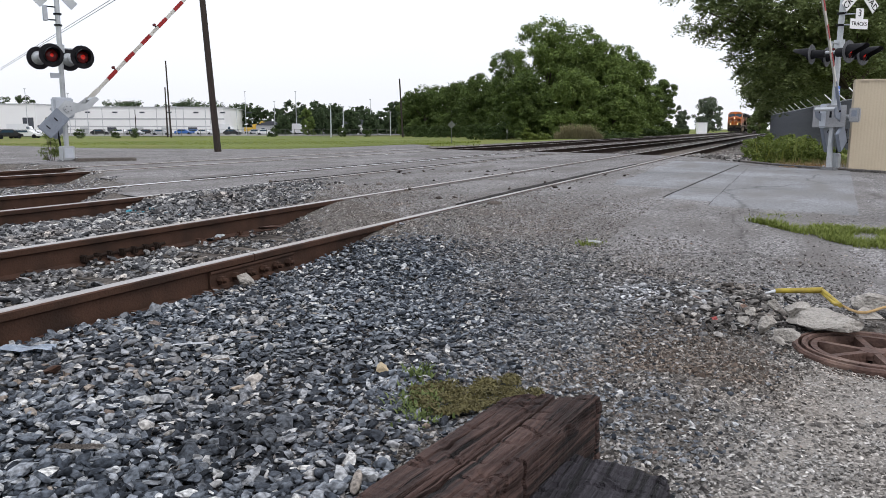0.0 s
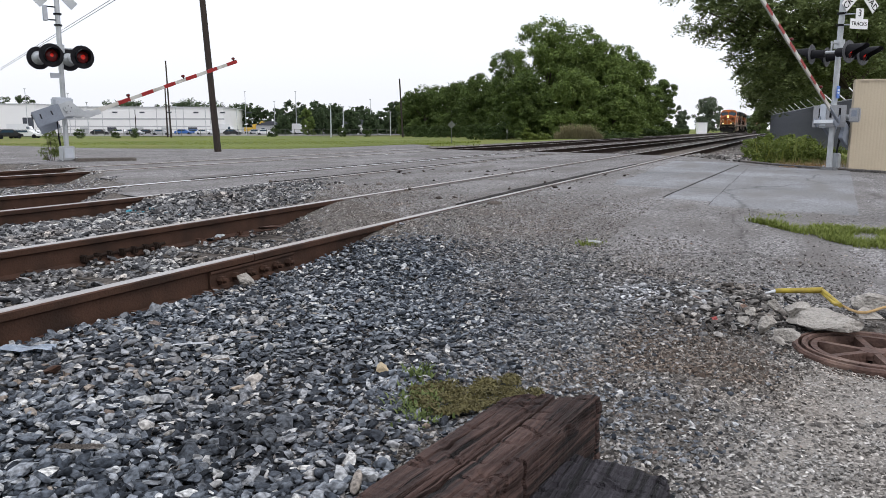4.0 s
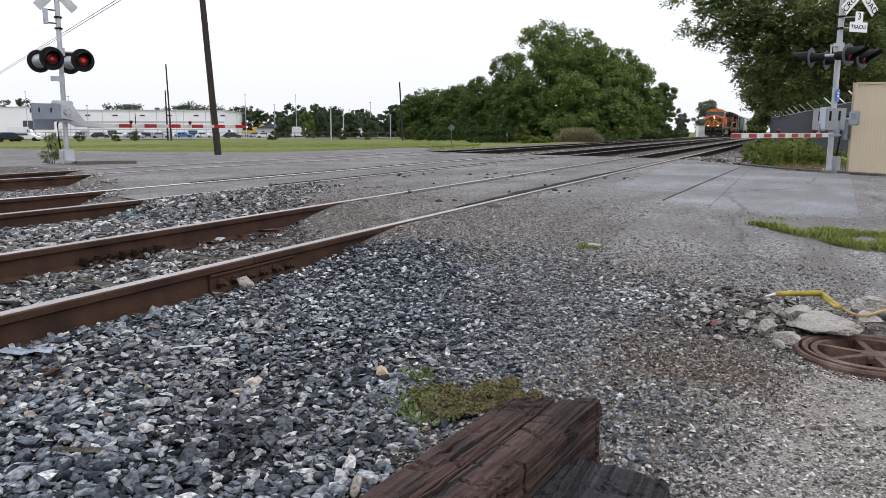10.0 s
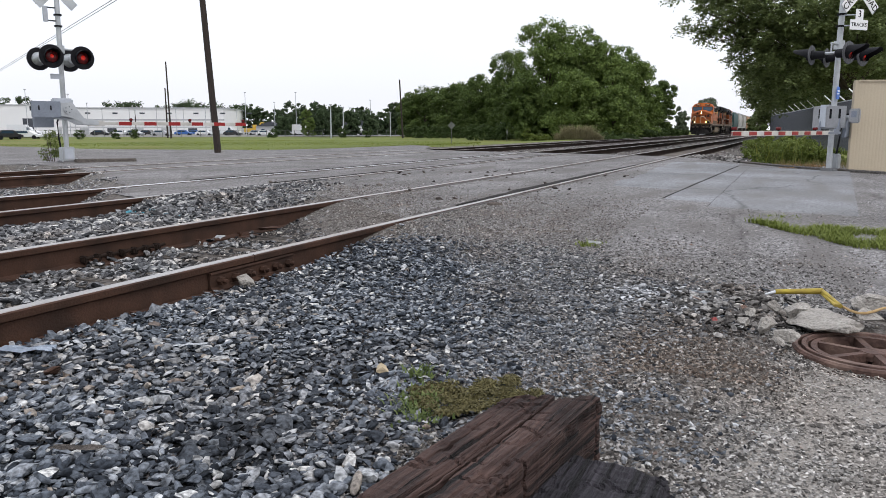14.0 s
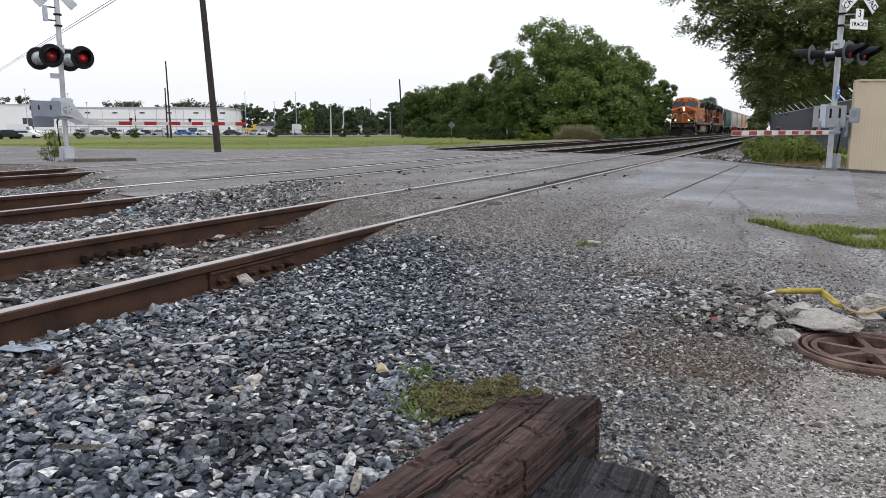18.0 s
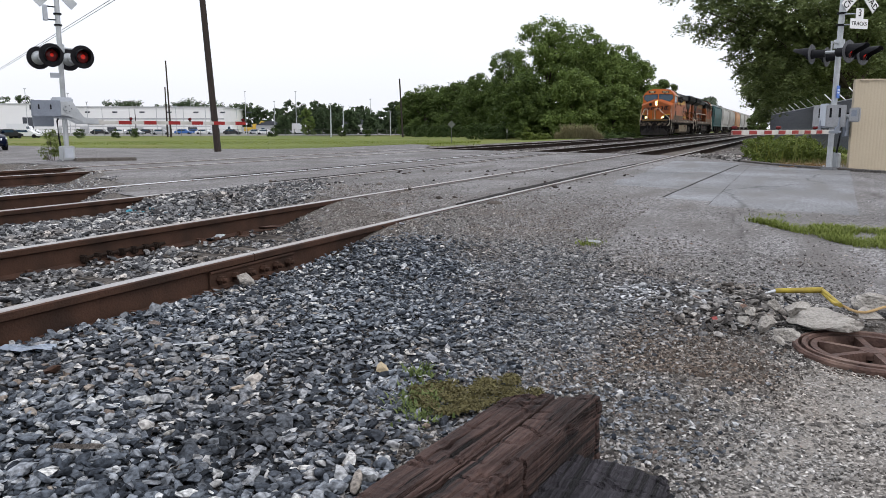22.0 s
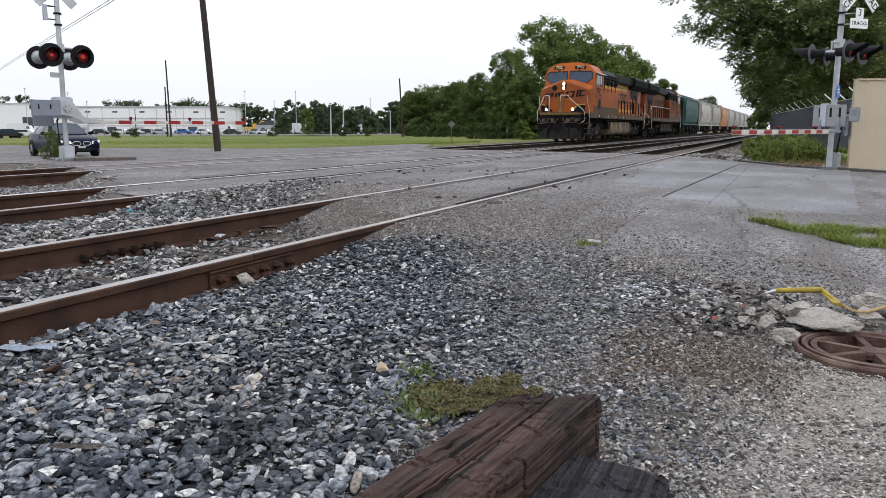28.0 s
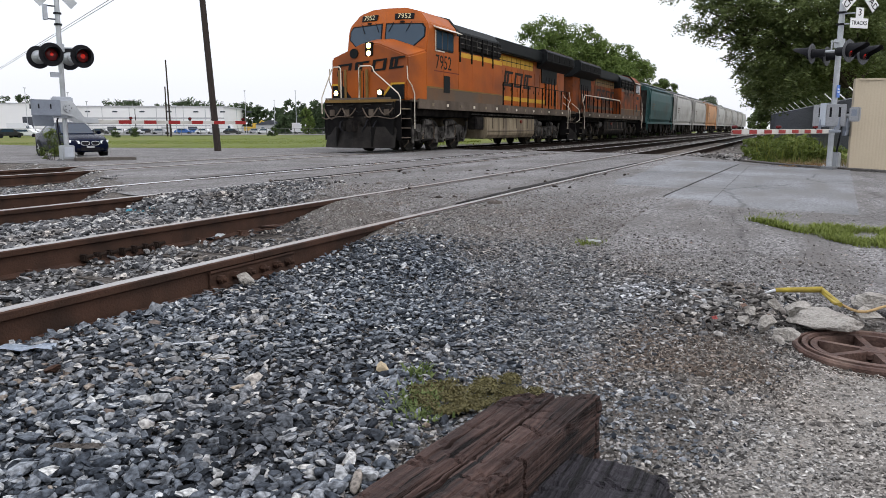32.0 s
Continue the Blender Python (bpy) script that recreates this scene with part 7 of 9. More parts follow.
part("lid_hub", turned(((0.0, -0.024), (0.0, 0.012), (0.055, 0.012), (0.06, 0.0), (0.06, -0.024)), 20), M_IRON, lid)

rng_l = np.random.default_rng(66)
ang, rad = rng_l.uniform(0, math.tau, 260), 0.23 * rng_l.random(260) ** 0.5
pl = np.stack([3.78 + rad * np.cos(ang), -0.395 + rad * np.sin(ang)], -1)
tagged(scatter("lid_gravel", pl, np.full(260, -0.266), rng_l.uniform(0.005, 0.014, 260), M_GRAVEL, 67, True), "grit lying in the pockets of the iron cover", "gravel", kind="stuff")


def chunk(name, centre, size, material, label, category, seed, group=""):
    """A broken lump: a ball cut by planes, then roughened."""
    rng = random.Random(seed)
    bm = bmesh.new()
    bmesh.ops.create_icosphere(bm, subdivisions=4, radius=1)
    cut = [(Vector((rng.gauss(0, 1), rng.gauss(0, 1), rng.gauss(0, 0.8))).normalized(), rng.uniform(0.38, 0.62)) for _ in range(12)]
    for v in bm.verts:
        for c, lim in cut:
            d = v.co.dot(c) - lim
            if d > 0:
                v.co -= c * d
        v.co *= 1 + 0.12 * noise.noise(v.co * 2.5 + Vector((seed, 0, 0))) + 0.05 * noise.noise(v.co * 8 + Vector((0, seed, 0)))
        v.co = Vector((v.co.x * size[0], v.co.y * size[1], v.co.z * size[2]))
    ob = part(name, bm, material)
    ob.matrix_basis = Matrix.Translation(centre) @ pose(0, 0, 0, rng.uniform(-12, 12), rng.uniform(-12, 12), rng.uniform(0, 360))
    return tagged(ob, label, category, group)


def on_ground(x, y, z):
    """The place where a picture position meets the level z."""
    far = at_depth(x, y, 10.0)
    return EYE + (far - EYE) * ((z - EYE.z) / (far.z - EYE.z))


for i, (px, py, sx, sy, sz) in enumerate(((1450, 560, 0.25, 0.18, 0.07), (1406, 552, 0.085, 0.075, 0.085), (1357, 570, 0.060, 0.055, 0.07), (1392, 590, 0.105, 0.065, 0.035), (1380, 604, 0.05, 0.04, 0.02), (1540, 558, 0.15, 0.09, 0.05), (1320, 566, 0.045, 0.04, 0.035), (1330, 550, 0.04, 0.035, 0.03), (1366, 540, 0.05, 0.04, 0.035))):
    chunk("concrete_chunk", on_ground(px, py, -0.16), (sx, sy, sz), M_BROKEN, "broken pale concrete lump in gravel", "concrete", 20 + i, "broken concrete by the cover")
chunk("pale_rock", on_ground(432, 494, -0.120), (0.085, 0.065, 0.055), M_BROKEN, "pale jagged rock beside the rail", "rock", 41)
chunk("tan_stone", on_ground(676, 650, -0.185), (0.038, 0.03, 0.026), mat("tan_stone", (0.36, 0.29, 0.19), (0.46, 0.38, 0.26), 0.8), "tan stone among the ballast", "stone", 42)
chunk("brown_scrap", on_ground(90, 656, -0.138), (0.065, 0.045, 0.018), M_RUST, "flat rusty brown scrap", "scrap", 43)
chunk("rust_scrap", on_ground(480, 402, -0.10), (0.16, 0.10, 0.02), M_RUST, "flat rusty plate between the rails", "scrap", 44)

M_PAPER = mat("dirty_white_plastic", (0.50, 0.52, 0.55), (0.66, 0.68, 0.70), 0.4, 0, 8, 50, 0.2)
marker = thing("fallen_marker_post", Matrix.Translation(on_ground(1372, 515, -0.115)), "broken yellow plastic marker post lying on concrete", "marker post")
e0, e1, e2 = Vector((0, 0, 0)), on_ground(1455, 514, -0.105) - on_ground(1372, 515, -0.115), on_ground(1487, 541, -0.12) - on_ground(1372, 515, -0.115)
part("tube", rods((e0, e1, 0.013, 0.017), n=14), M_YPLASTIC, marker, "yellow tube")
part("tube_end", rods((e0 + Vector((-0.02, 0.05, -0.015)), e0 * 0.98, 0.004, 0.009), n=10), M_PAPER, marker, "dull white broken end")
part("base_flap", prism(((e1.x + 0.012, e1.y + 0.015), (e1.x - 0.012, e1.y - 0.01), (e2.x, e2.y), (e2.x - 0.012, e2.y + 0.03)), -0.008, 0.004, "z"), M_YPLASTIC, marker, "torn yellow base", bevel=0.003)
part("base_rib", rods((e1, e2, 0.012), n=8), M_YPLASTIC, marker)
wire = [on_ground(1490 + i * 14, 541 + 9 * math.sin(i * 0.7) + i * 1.5, -0.13) for i in range(8)]
tagged(part("cord", pipe(wire, 0.007), mat("tan_cord", (0.30, 0.20, 0.09), (0.40, 0.28, 0.14), 0.9)), "tan cord lying by the yellow post", "cord")


def litter(name, px, py, z, sx, sy, material, label, rot=0.0, seed=0):
    """A crumpled flat scrap."""
    rng = random.Random(seed)
    bm = bmesh.new()
    g = [[bm.verts.new(((i / 4 - 0.5) * sx * rng.uniform(0.85, 1.1), (j / 3 - 0.5) * sy * rng.uniform(0.85, 1.1), rng.uniform(0, 0.25) * sy + 0.004)) for j in range(4)] for i in range(5)]
    for i in range(4):
        for j in range(3):
            bm.faces.new((g[i][j], g[i + 1][j], g[i + 1][j + 1], g[i][j + 1]))
    bmesh.ops.solidify(bm, geom=list(bm.faces), thickness=0.003)
    ob = part(name, bm, material)
    ob.matrix_basis = Matrix.Translation(on_ground(px, py, z)) @ pose(0, 0, 0, 0, 0, rot)
    return tagged(ob, label, "litter", "litter on the ballast")


litter("plastic_scrap", 45, 620, -0.130, 0.24, 0.085, mat("crushed_clear_plastic", (0.30, 0.36, 0.45), (0.50, 0.56, 0.64), 0.25, 0, 14, 60, 0.5), "crushed clear plastic bottle by the rail", -62, 1)
litter("plastic_scrap", 388, 421, -0.15, 0.13, 0.08, M_PAPER, "white plastic scrap between the rails", 20, 2)
litter("white_stick", 335, 611, -0.134, 0.15, 0.022, M_PAPER, "white splinter on the ballast", -50, 3)
q = on_ground(262, 374, -0.09)
rng_b = np.random.default_rng(83)
pb_ = np.stack([q.x + rng_b.normal(0, 0.075, 26), q.y + rng_b.normal(0, 0.15, 26)], -1)
lay_ballast("painted_stones", pb_, stone_mat("blue_painted_stone", ((0.0, (0.02, 0.045, 0.06)), (0.5, (0.04, 0.14, 0.19)), (1.0, (0.09, 0.30, 0.38))), soiled=0.2), 0.018, 0.034, 84, 0.005, 0.03, base=lambda x, y: np.maximum(-0.17 + 0.04 * np.sin((y - 4.6) / 2.2 * math.pi), ground_z(x, y)), label="ballast stones splashed with blue-green paint")
litter("paper_scrap", 757, 285, -0.005, 0.14, 0.10, M_PAPER, "white paper scrap by the far rail", 0, 5)
litter("paper_scrap", 684, 275, -0.005, 0.10, 0.07, M_PAPER, "white paper scrap on the road", 0, 6)
litter("wood_splinter", 135, 794, -0.150, 0.17, 0.034, M_TIE, "grey wood splinter on the ballast", -72, 7)
litter("wood_splinter", 980, 410, -0.05, 0.28, 0.03, M_TIE, "pale wood splinter on the gravel", -50, 8)
litter("wood_splinter", 165, 590, -0.14, 0.16, 0.035, M_TIE, "pale bark strip beside the rail", 15, 9)
litter("red_scrap", 1264, 566, -0.155, 0.045, 0.03, mat("faded_red_plastic", (0.30, 0.06, 0.06), (0.40, 0.10, 0.09), 0.5), "small faded red scrap in the gravel", 20, 31)
litter("white_stick", 1052, 431, -0.10, 0.02, 0.10, M_WHITE, "white splinter beside a weed", 10, 32)
chunk("concrete_chunk", on_ground(1552, 536, -0.15), (0.22, 0.15, 0.05), M_BROKEN, "flat broken piece of concrete behind the cord", "concrete", 52, "broken concrete by the cover")
litter("white_stick", 1240, 520, -0.09, 0.02, 0.10, M_PAPER, "white splinter on the gravel", 5, 10)

rng = random.Random(12)
for i in range(16):
    px = rng.uniform(5, 420)
    litter("wood_splinter", px, 640 - 0.30 * px + rng.uniform(-12, 10), -0.146, rng.uniform(0.06, 0.16), rng.uniform(0.012, 0.03), (M_TIE, M_BEAM, M_RUST)[i % 3], "brown wood splinter at the foot of the rail", rng.uniform(0, 180), 20 + i)


# ---- low plants ----
M_GRASS = leaf_mat("fresh_grass_blades", (0.085, 0.115, 0.022), (0.225, 0.265, 0.07), 0.3)
M_WEED = leaf_mat("weed_leaves", (0.015, 0.034, 0.008), (0.185, 0.23, 0.050), 0.3, 3.0, 0.4, 0.7)
M_MOSS = leaf_mat("yellow_green_moss", (0.042, 0.036, 0.016), (0.185, 0.165, 0.075), 0.2, 18.0, 0.4, 0.7)
M_SPROUT = leaf_mat("pale_green_sprouts", (0.055, 0.085, 0.03), (0.19, 0.235, 0.085), 0.3)
M_DRYGRASS = leaf_mat("dry_tan_grass", (0.13, 0.11, 0.045), (0.24, 0.20, 0.09), 0.3)


def blades(name, feet, height, width, material, label, category, seed, lean=0.35, kind="stuff"):
    """Bent grass blades, each of two stacked pieces."""
    rng = np.random.default_rng(seed)
    n = len(feet)
    a = rng.uniform(0, math.tau, n)
    h = height * rng.uniform(0.45, 1.15, n)
    l = lean * h * rng.uniform(0.2, 1.6, n)
    side = np.stack([-np.sin(a), np.cos(a), 0 * a], -1) * (width * rng.uniform(0.6, 1.2, n))[:, None]
    out = np.stack([np.cos(a), np.sin(a), 0 * a], -1)
    up = np.array([0, 0, 1.0])
    mid = feet + out * (l * 0.3)[:, None] + up * (h * 0.6)[:, None]
    tip = feet + out * l[:, None] + up * h[:, None]
    v = np.stack([feet - side, feet + side, mid + side * 0.8, mid - side * 0.8, tip], 1).reshape(-1, 3)
    k = (np.arange(n) * 5)[:, None]
    f = np.concatenate([k + np.array([[0, 1, 2]]), k + np.array([[0, 2, 3]]), k + np.array([[3, 2, 4]])])
    ob = mesh_np(name, v, f, material)
    return tagged(ob, label, category, kind=kind)


def leaf_cloud(centres, radii, per, size, seed, flat=0.6, droop=0.0):
    """Many small leaves gathered in clumps: vertices and faces."""
    rng = np.random.default_rng(seed)
    c, r = np.asarray(centres, float), np.asarray(radii, float)
    idx = np.repeat(np.arange(len(c)), per)
    n = len(idx)
    d = rng.normal(0, 1, (n, 3))
    d /= np.linalg.norm(d, axis=1)[:, None]
    rad = rng.random(n) ** 0.5
    p = c[idx] + d * (r[idx] * rad)[:, None] * np.array([1, 1, flat])
    p[:, 2] -= droop * rng.random(n) * r[idx]
    nrm = d * 0.7 + rng.normal(0, 0.6, (n, 3)) + np.array([0, 0, 0.5])
    nrm /= np.linalg.norm(nrm, axis=1)[:, None]
    t = np.cross(nrm, rng.normal(0, 1, (n, 3)))
    t /= np.linalg.norm(t, axis=1)[:, None]
    b = np.cross(nrm, t)
    s = (size * rng.uniform(0.55, 1.3, n))[:, None]
    v = np.stack([p - t * s, p + b * s * 0.45 + nrm * s * 0.12, p + t * s, p - b * s * 0.45 + nrm * s * 0.12], 1).reshape(-1, 3)
    f = np.arange(n * 4).reshape(n, 4)
    return v, f


def sprig_cloud(centres, radii, per, size, seed, flat=0.6):
    """Leafy sprigs: short bent stems, each with leaves in pairs along it, spraying outwards and drooping."""
    rng = np.random.default_rng(seed)
    c, r = np.asarray(centres, float), np.asarray(radii, float)
    mid = c.mean(0)
    idx = np.repeat(np.arange(len(c)), per)
    n = len(idx)
    d = rng.normal(0, 1, (n, 3))
    d /= np.linalg.norm(d, axis=1)[:, None]
    foot = c[idx] + d * (r[idx] * rng.random(n) ** 0.5)[:, None] * np.array([1, 1, flat])
    out = (foot - mid) * np.array([1, 1, 0.3])
    out /= np.linalg.norm(out, axis=1)[:, None]
    way = out + 0.75 * rng.normal(0, 1, (n, 3)) + np.array([0, 0, 0.35])
    way /= np.linalg.norm(way, axis=1)[:, None]
    side = np.cross(way, np.array([0, 0, 1.0]) + 0.35 * rng.normal(0, 1, (n, 3)))
    side /= np.linalg.norm(side, axis=1)[:, None]
    long = size * 4.2 * rng.uniform(0.6, 1.3, n)
    vs = []
    for k in range(4):
        u = (k + 0.7) / 4
        at = foot + way * (long * u)[:, None] - np.array([0, 0, 1.0]) * (long * 0.45 * u * u)[:, None]
        for sgn in (-1, 1):
            tip = (side * sgn + way * 0.75 + np.array([0, 0, -0.15]) + 0.25 * rng.normal(0, 1, (n, 3))) * (size * rng.uniform(0.8, 1.2, n))[:, None]
            wide = np.cross(tip, np.array([0, 0, 1.0]) + 0.5 * rng.normal(0, 1, (n, 3))) * 0.34
            vs.append(np.stack([at, at + tip * 0.5 + wide, at + tip, at + tip * 0.5 - wide], 1))
    v = np.concatenate(vs).reshape(-1, 3)
    return v, np.arange(len(v)).reshape(-1, 4)


rng = np.random.default_rng(71)
u, v = rng.random(11000), rng.random(11000)
tri = np.where((u + v > 1)[:, None], 1 - np.stack([u, v], -1), np.stack([u, v], -1))
pa, pb, pc = np.array(on_ground(1316, 396, -0.12)), np.array(on_ground(1640, 455, -0.12)), np.array(on_ground(1640, 416, -0.12))
feet = pa + tri[:, :1] * (pb - pa) + tri[:, 1:] * (pc - pa)
feet[:, 2] = road_z(feet[:, 0], feet[:, 1]) - 0.01
feet = feet[np.sin(feet[:, 0] * 9 + feet[:, 1] * 5) + np.sin(feet[:, 1] * 13) + rng.random(len(feet)) * 2 > 0.8]
blades("grass_strip", feet, 0.070, 0.0045, M_GRASS, "strip of fresh green grass in the asphalt", "grass", 72, 1.1)
for nm, (px, py), n, rad, hh, mt, lab in (("weed_tuft", (1040, 436), 60, 0.11, 0.055, M_GRASS, "small green weed growing in the gravel"),
                                          ("weed_tuft", (738, 668), 60, 0.06, 0.04, M_SPROUT, "small pale green sprout in the ballast"),
                                          ("weed_tuft", (752, 655), 30, 0.03, 0.035, M_SPROUT, "tiny green sprout in the ballast"),
                                          ("weed_tuft", (1375, 388), 130, 0.22, 0.06, M_GRASS, "green weed at the tip of the grass strip")):
    q = np.array(on_ground(px, py, -0.13 if py < 500 else -0.22))
    ft = q + np.concatenate([rng.normal(0, rad * 0.5, (n, 2)), np.zeros((n, 1))], 1)
    tagged(blades(nm, ft, hh, 0.007, mt, lab, "weed", int(px), 0.8), group="weeds in the gravel")
moss_c = []
for i in range(800):
    a, r = rng.uniform(0, math.tau), rng.random() ** 0.5
    if noise.noise((r * math.cos(a) * 3.5, r * math.sin(a) * 2.2, 5.0)) + 0.25 * (1 - 2.4 * r ** 3) < 0.06:
        continue
    q = on_ground(838 + 122 * r * math.cos(a) + 16 * math.sin(3 * a), 699 + 34 * r * math.sin(a) - 12 * math.cos(a), -0.192)
    moss_c.append(q)
vv, ff = leaf_cloud(moss_c, [0.03] * len(moss_c), 24, 0.008, 73, 0.35)
tagged(mesh_np("moss_mat", vv, ff, M_MOSS), "low yellow-green creeping weed mat on gravel", "moss", kind="stuff")
ft = np.array([list(on_ground(745 + rng.normal(0, 22), 715 + rng.normal(0, 16), -0.205)) for _ in range(420)])
blades("low_weed", ft, 0.024, 0.005, M_SPROUT, "pale green low weed at the edge of the moss", "weed", 74, 1.1)


def bush(name, foot, w, h, n, leaf, material, label, seed, stems=6):
    root = thing(name, Matrix.Translation(foot), label, "bush", "wild bushes")
    rg = np.random.default_rng(seed)
    cs, rs = [], []
    for i in range(n):
        a, r = rg.uniform(0, math.tau), rg.random() ** 0.5
        z = h * rg.uniform(0.15, 0.95) * (1 - 0.35 * r)
        cs.append((w[0] * r * math.cos(a), w[1] * r * math.sin(a), z))
        rs.append(h * rg.uniform(0.10, 0.22))
    v, f = leaf_cloud(cs, rs, 60, leaf, seed + 1, 0.8)
    mesh_np("leaves", v, f, material, root, "mass of small leaves")
    for i in range(stems):
        c = cs[i]
        part("stem", rods(((c[0] * 0.3, c[1] * 0.3, -0.05), c, 0.012 * h, 0.005 * h), n=5), M_BARK, root)
    return root


bush("weed_bush", tuple(on_ground(94, 284, -0.02).xy) + (-0.06,), (0.24, 0.24), 0.88, 22, 0.026, M_WEED, "scrubby green weed at the foot of the signal", 81)
bush("weed_bush", (24.0, -0.05, -0.2), (1.2, 0.7), 0.74, 34, 0.065, M_WEED, "sprawling green weeds by the grey fence", 82)
bush("weed_bush", (26.5, 0.0, -0.2), (1.5, 0.7), 0.92, 34, 0.075, M_WEED, "yellow-green weeds by the grey fence", 83)
bush("weed_bush", (22.5, -0.9, -0.2), (0.9, 0.7), 0.62, 40, 0.045, M_WEED, "low weeds behind the signal", 84)
bush("weed_bush", (30.0, 0.9, -0.2), (2.0, 0.8), 0.9, 60, 0.06, M_WEED, "green weeds along the track", 85)
bush("weed_bush", (22.3, 0.6, -0.2), (0.7, 0.6), 0.66, 46, 0.040, M_WEED, "yellow-green weeds by the rubble", 87)
bush("weed_bush", (22.6, -0.3, -0.2), (0.7, 0.5), 0.72, 46, 0.042, M_WEED, "leafy yellow-green weeds behind the kerb", 90)
bush("weed_bush", (23.2, 0.1, -0.2), (0.8, 0.5), 0.80, 46, 0.042, M_WEED, "upright yellow-green weeds before the grey fence", 89)
wa, wr = rng.uniform(0, math.tau, 260), rng.random(260) ** 0.5
ft = np.stack([22.9 + 1.3 * wr * np.cos(wa), 0.1 + 0.9 * wr * np.sin(wa), np.full(260, -0.2)], -1)
blades("tall_weeds", ft, 0.72, 0.016, leaf_mat("tall_weed_stalks", (0.035, 0.055, 0.012), (0.25, 0.275, 0.065), 0.3, 2.0), "tall yellow-green weeds before the grey fence", "weeds", 85, 0.45)
ft = np.stack([rng.uniform(20.0, 24.5, 900), rng.uniform(-1.6, 0.4, 900), np.full(900, -0.14)], -1)
blades("dry_grass", ft, 0.16, 0.008, M_DRYGRASS, "dry tan grass below the weeds", "grass", 86)
mul = [tuple(on_ground(1382 + 78 * rng.random(), 291 + 8 * rng.random(), -0.12)) for _ in range(70)]
vv, ff = leaf_cloud(mul, [0.12] * len(mul), 14, 0.035, 88, 0.35)
tagged(mesh_np("leaf_litter", vv, ff, leaf_mat("fallen_brown_leaves", (0.13, 0.075, 0.035), (0.34, 0.20, 0.10), 0.2)), "orange-brown fallen leaves at the foot of the weeds", "leaves", kind="stuff")
rng_q = np.random.default_rng(39)
pq = np.array([list(on_ground(1075 + 195 * u + rng_q.normal(0, 14), 492 + 30 * u + rng_q.normal(0, 9), -0.13))[:2] for u in rng_q.random(420)])
lay_ballast("pale_stones", pq, stone_mat("pale_quartz", ((0.0, (0.06, 0.062, 0.066)), (0.4, (0.20, 0.205, 0.215)), (1.0, (0.50, 0.51, 0.53)))), 0.008, 0.018, 40, 0.006, 0.014, base=over_ground(0.0), label="band of pale crushed stones across the gravel")
# low kerbed island at the foot of the far signal
bm = bmesh.new()
ia, ib = on_ground(135, 287, -0.02), on_ground(240, 285, -0.02)
ih = Vector((0.42, 0.9, 0)) * 0.35
for q in (ia - ih * 0.4, ib - ih * 0.3, ib + ih * 0.6, ia + ih):
    bm.verts.new((q.x, q.y, -0.15))
bm.verts.ensure_lookup_table()
f = bm.faces.new(bm.verts[:])
up = bmesh.ops.extrude_face_region(bm, geom=[f])
for v in up["geom"]:
    if isinstance(v, bmesh.types.BMVert):
        v.co.z = 0.065
bmesh.ops.recalc_face_normals(bm, faces=bm.faces)
tagged(part("kerb_island", bm, M_TIE, bevel=0.02), "low dark broken island beside the signal", "kerb", kind="structure")


# ---- fences at the near side ----
M_TAN = mat("tan_ribbed_sheet", (0.44, 0.375, 0.28), (0.51, 0.44, 0.335), 0.55, 0.1, 1.5, 30, 0.05, stain=(0.36, 0.28, 0.19), amount=0.25)
M_SLAT = mat("dark_grey_fence_slats", (0.044, 0.049, 0.060), (0.085, 0.090, 0.105), 0.7, 0, 1.2, 30, 0.15)
tan_a = Vector((18.4, -1.17, 0))
tan_dir = Vector((0.40, -0.916, 0))
fence = thing("metal_fence", Matrix.Translation((tan_a.x, tan_a.y, -0.15)) @ pose(0, 0, 0, 0, 0, math.degrees(math.atan2(tan_dir.y, tan_dir.x))), "tan ribbed sheet-metal fence beside the signal", "fence")
for i in range(6):
    x0 = i * 0.915
    out = []
    for k in range(13):
        x = x0 + 0.915 * k / 13
        out += [(x, 0.0), (x + 0.014, 0.002), (x + 0.042, 0.002), (x + 0.056, 0.0)]
    out += [(x0 + 0.91, 0.0)]
    out = out + [(x0 + 0.91, -0.02), (x0, -0.02)]
    part("sheet_panel", prism([(x, -y) for x, y in out], 0.0, 1.93, "z"), M_TAN, fence, "ribbed tan sheet")
part("top_rail", boxes((0, 5.5, -0.03, 0.05, 1.93, 1.97)), M_TAN, fence, bevel=0.006)
part("end_post", boxes((-0.07, -0.003, -0.03, 0.06, -0.1, 1.96)), M_TAN, fence, "folded corner trim", bevel=0.006)
for i in range(4):
    part("post", boxes((i * 1.7, i * 1.7 + 0.06, 0.05, 0.11, -0.2, 1.95)), M_GALV, fence)

fa, fb = at_depth(1512, 240, 28.5), at_depth(1362, 238, 64)
grey = thing("slatted_fence", Matrix.Translation((fa.x, fa.y, -0.2)) @ pose(0, 0, 0, 0, 0, math.degrees(math.atan2(fb.y - fa.y, fb.x - fa.x))), "dark grey slatted chain-link fence with barbed-wire arms", "fence")
flen = math.hypot(fb.x - fa.x, fb.y - fa.y)
ns = int(flen / 0.15)
slat_me = None
for i in range(ns):
    if slat_me is None:
        s0 = part("slat", boxes((0, 0.135, -0.012, 0.012, 0.03, 2.10)), M_SLAT, grey)
        slat_me = s0.data
    else:
        s0 = new("slat", slat_me)
        s0.parent = grey
    s0.matrix_basis = pose(i * 0.15, 0, 0)
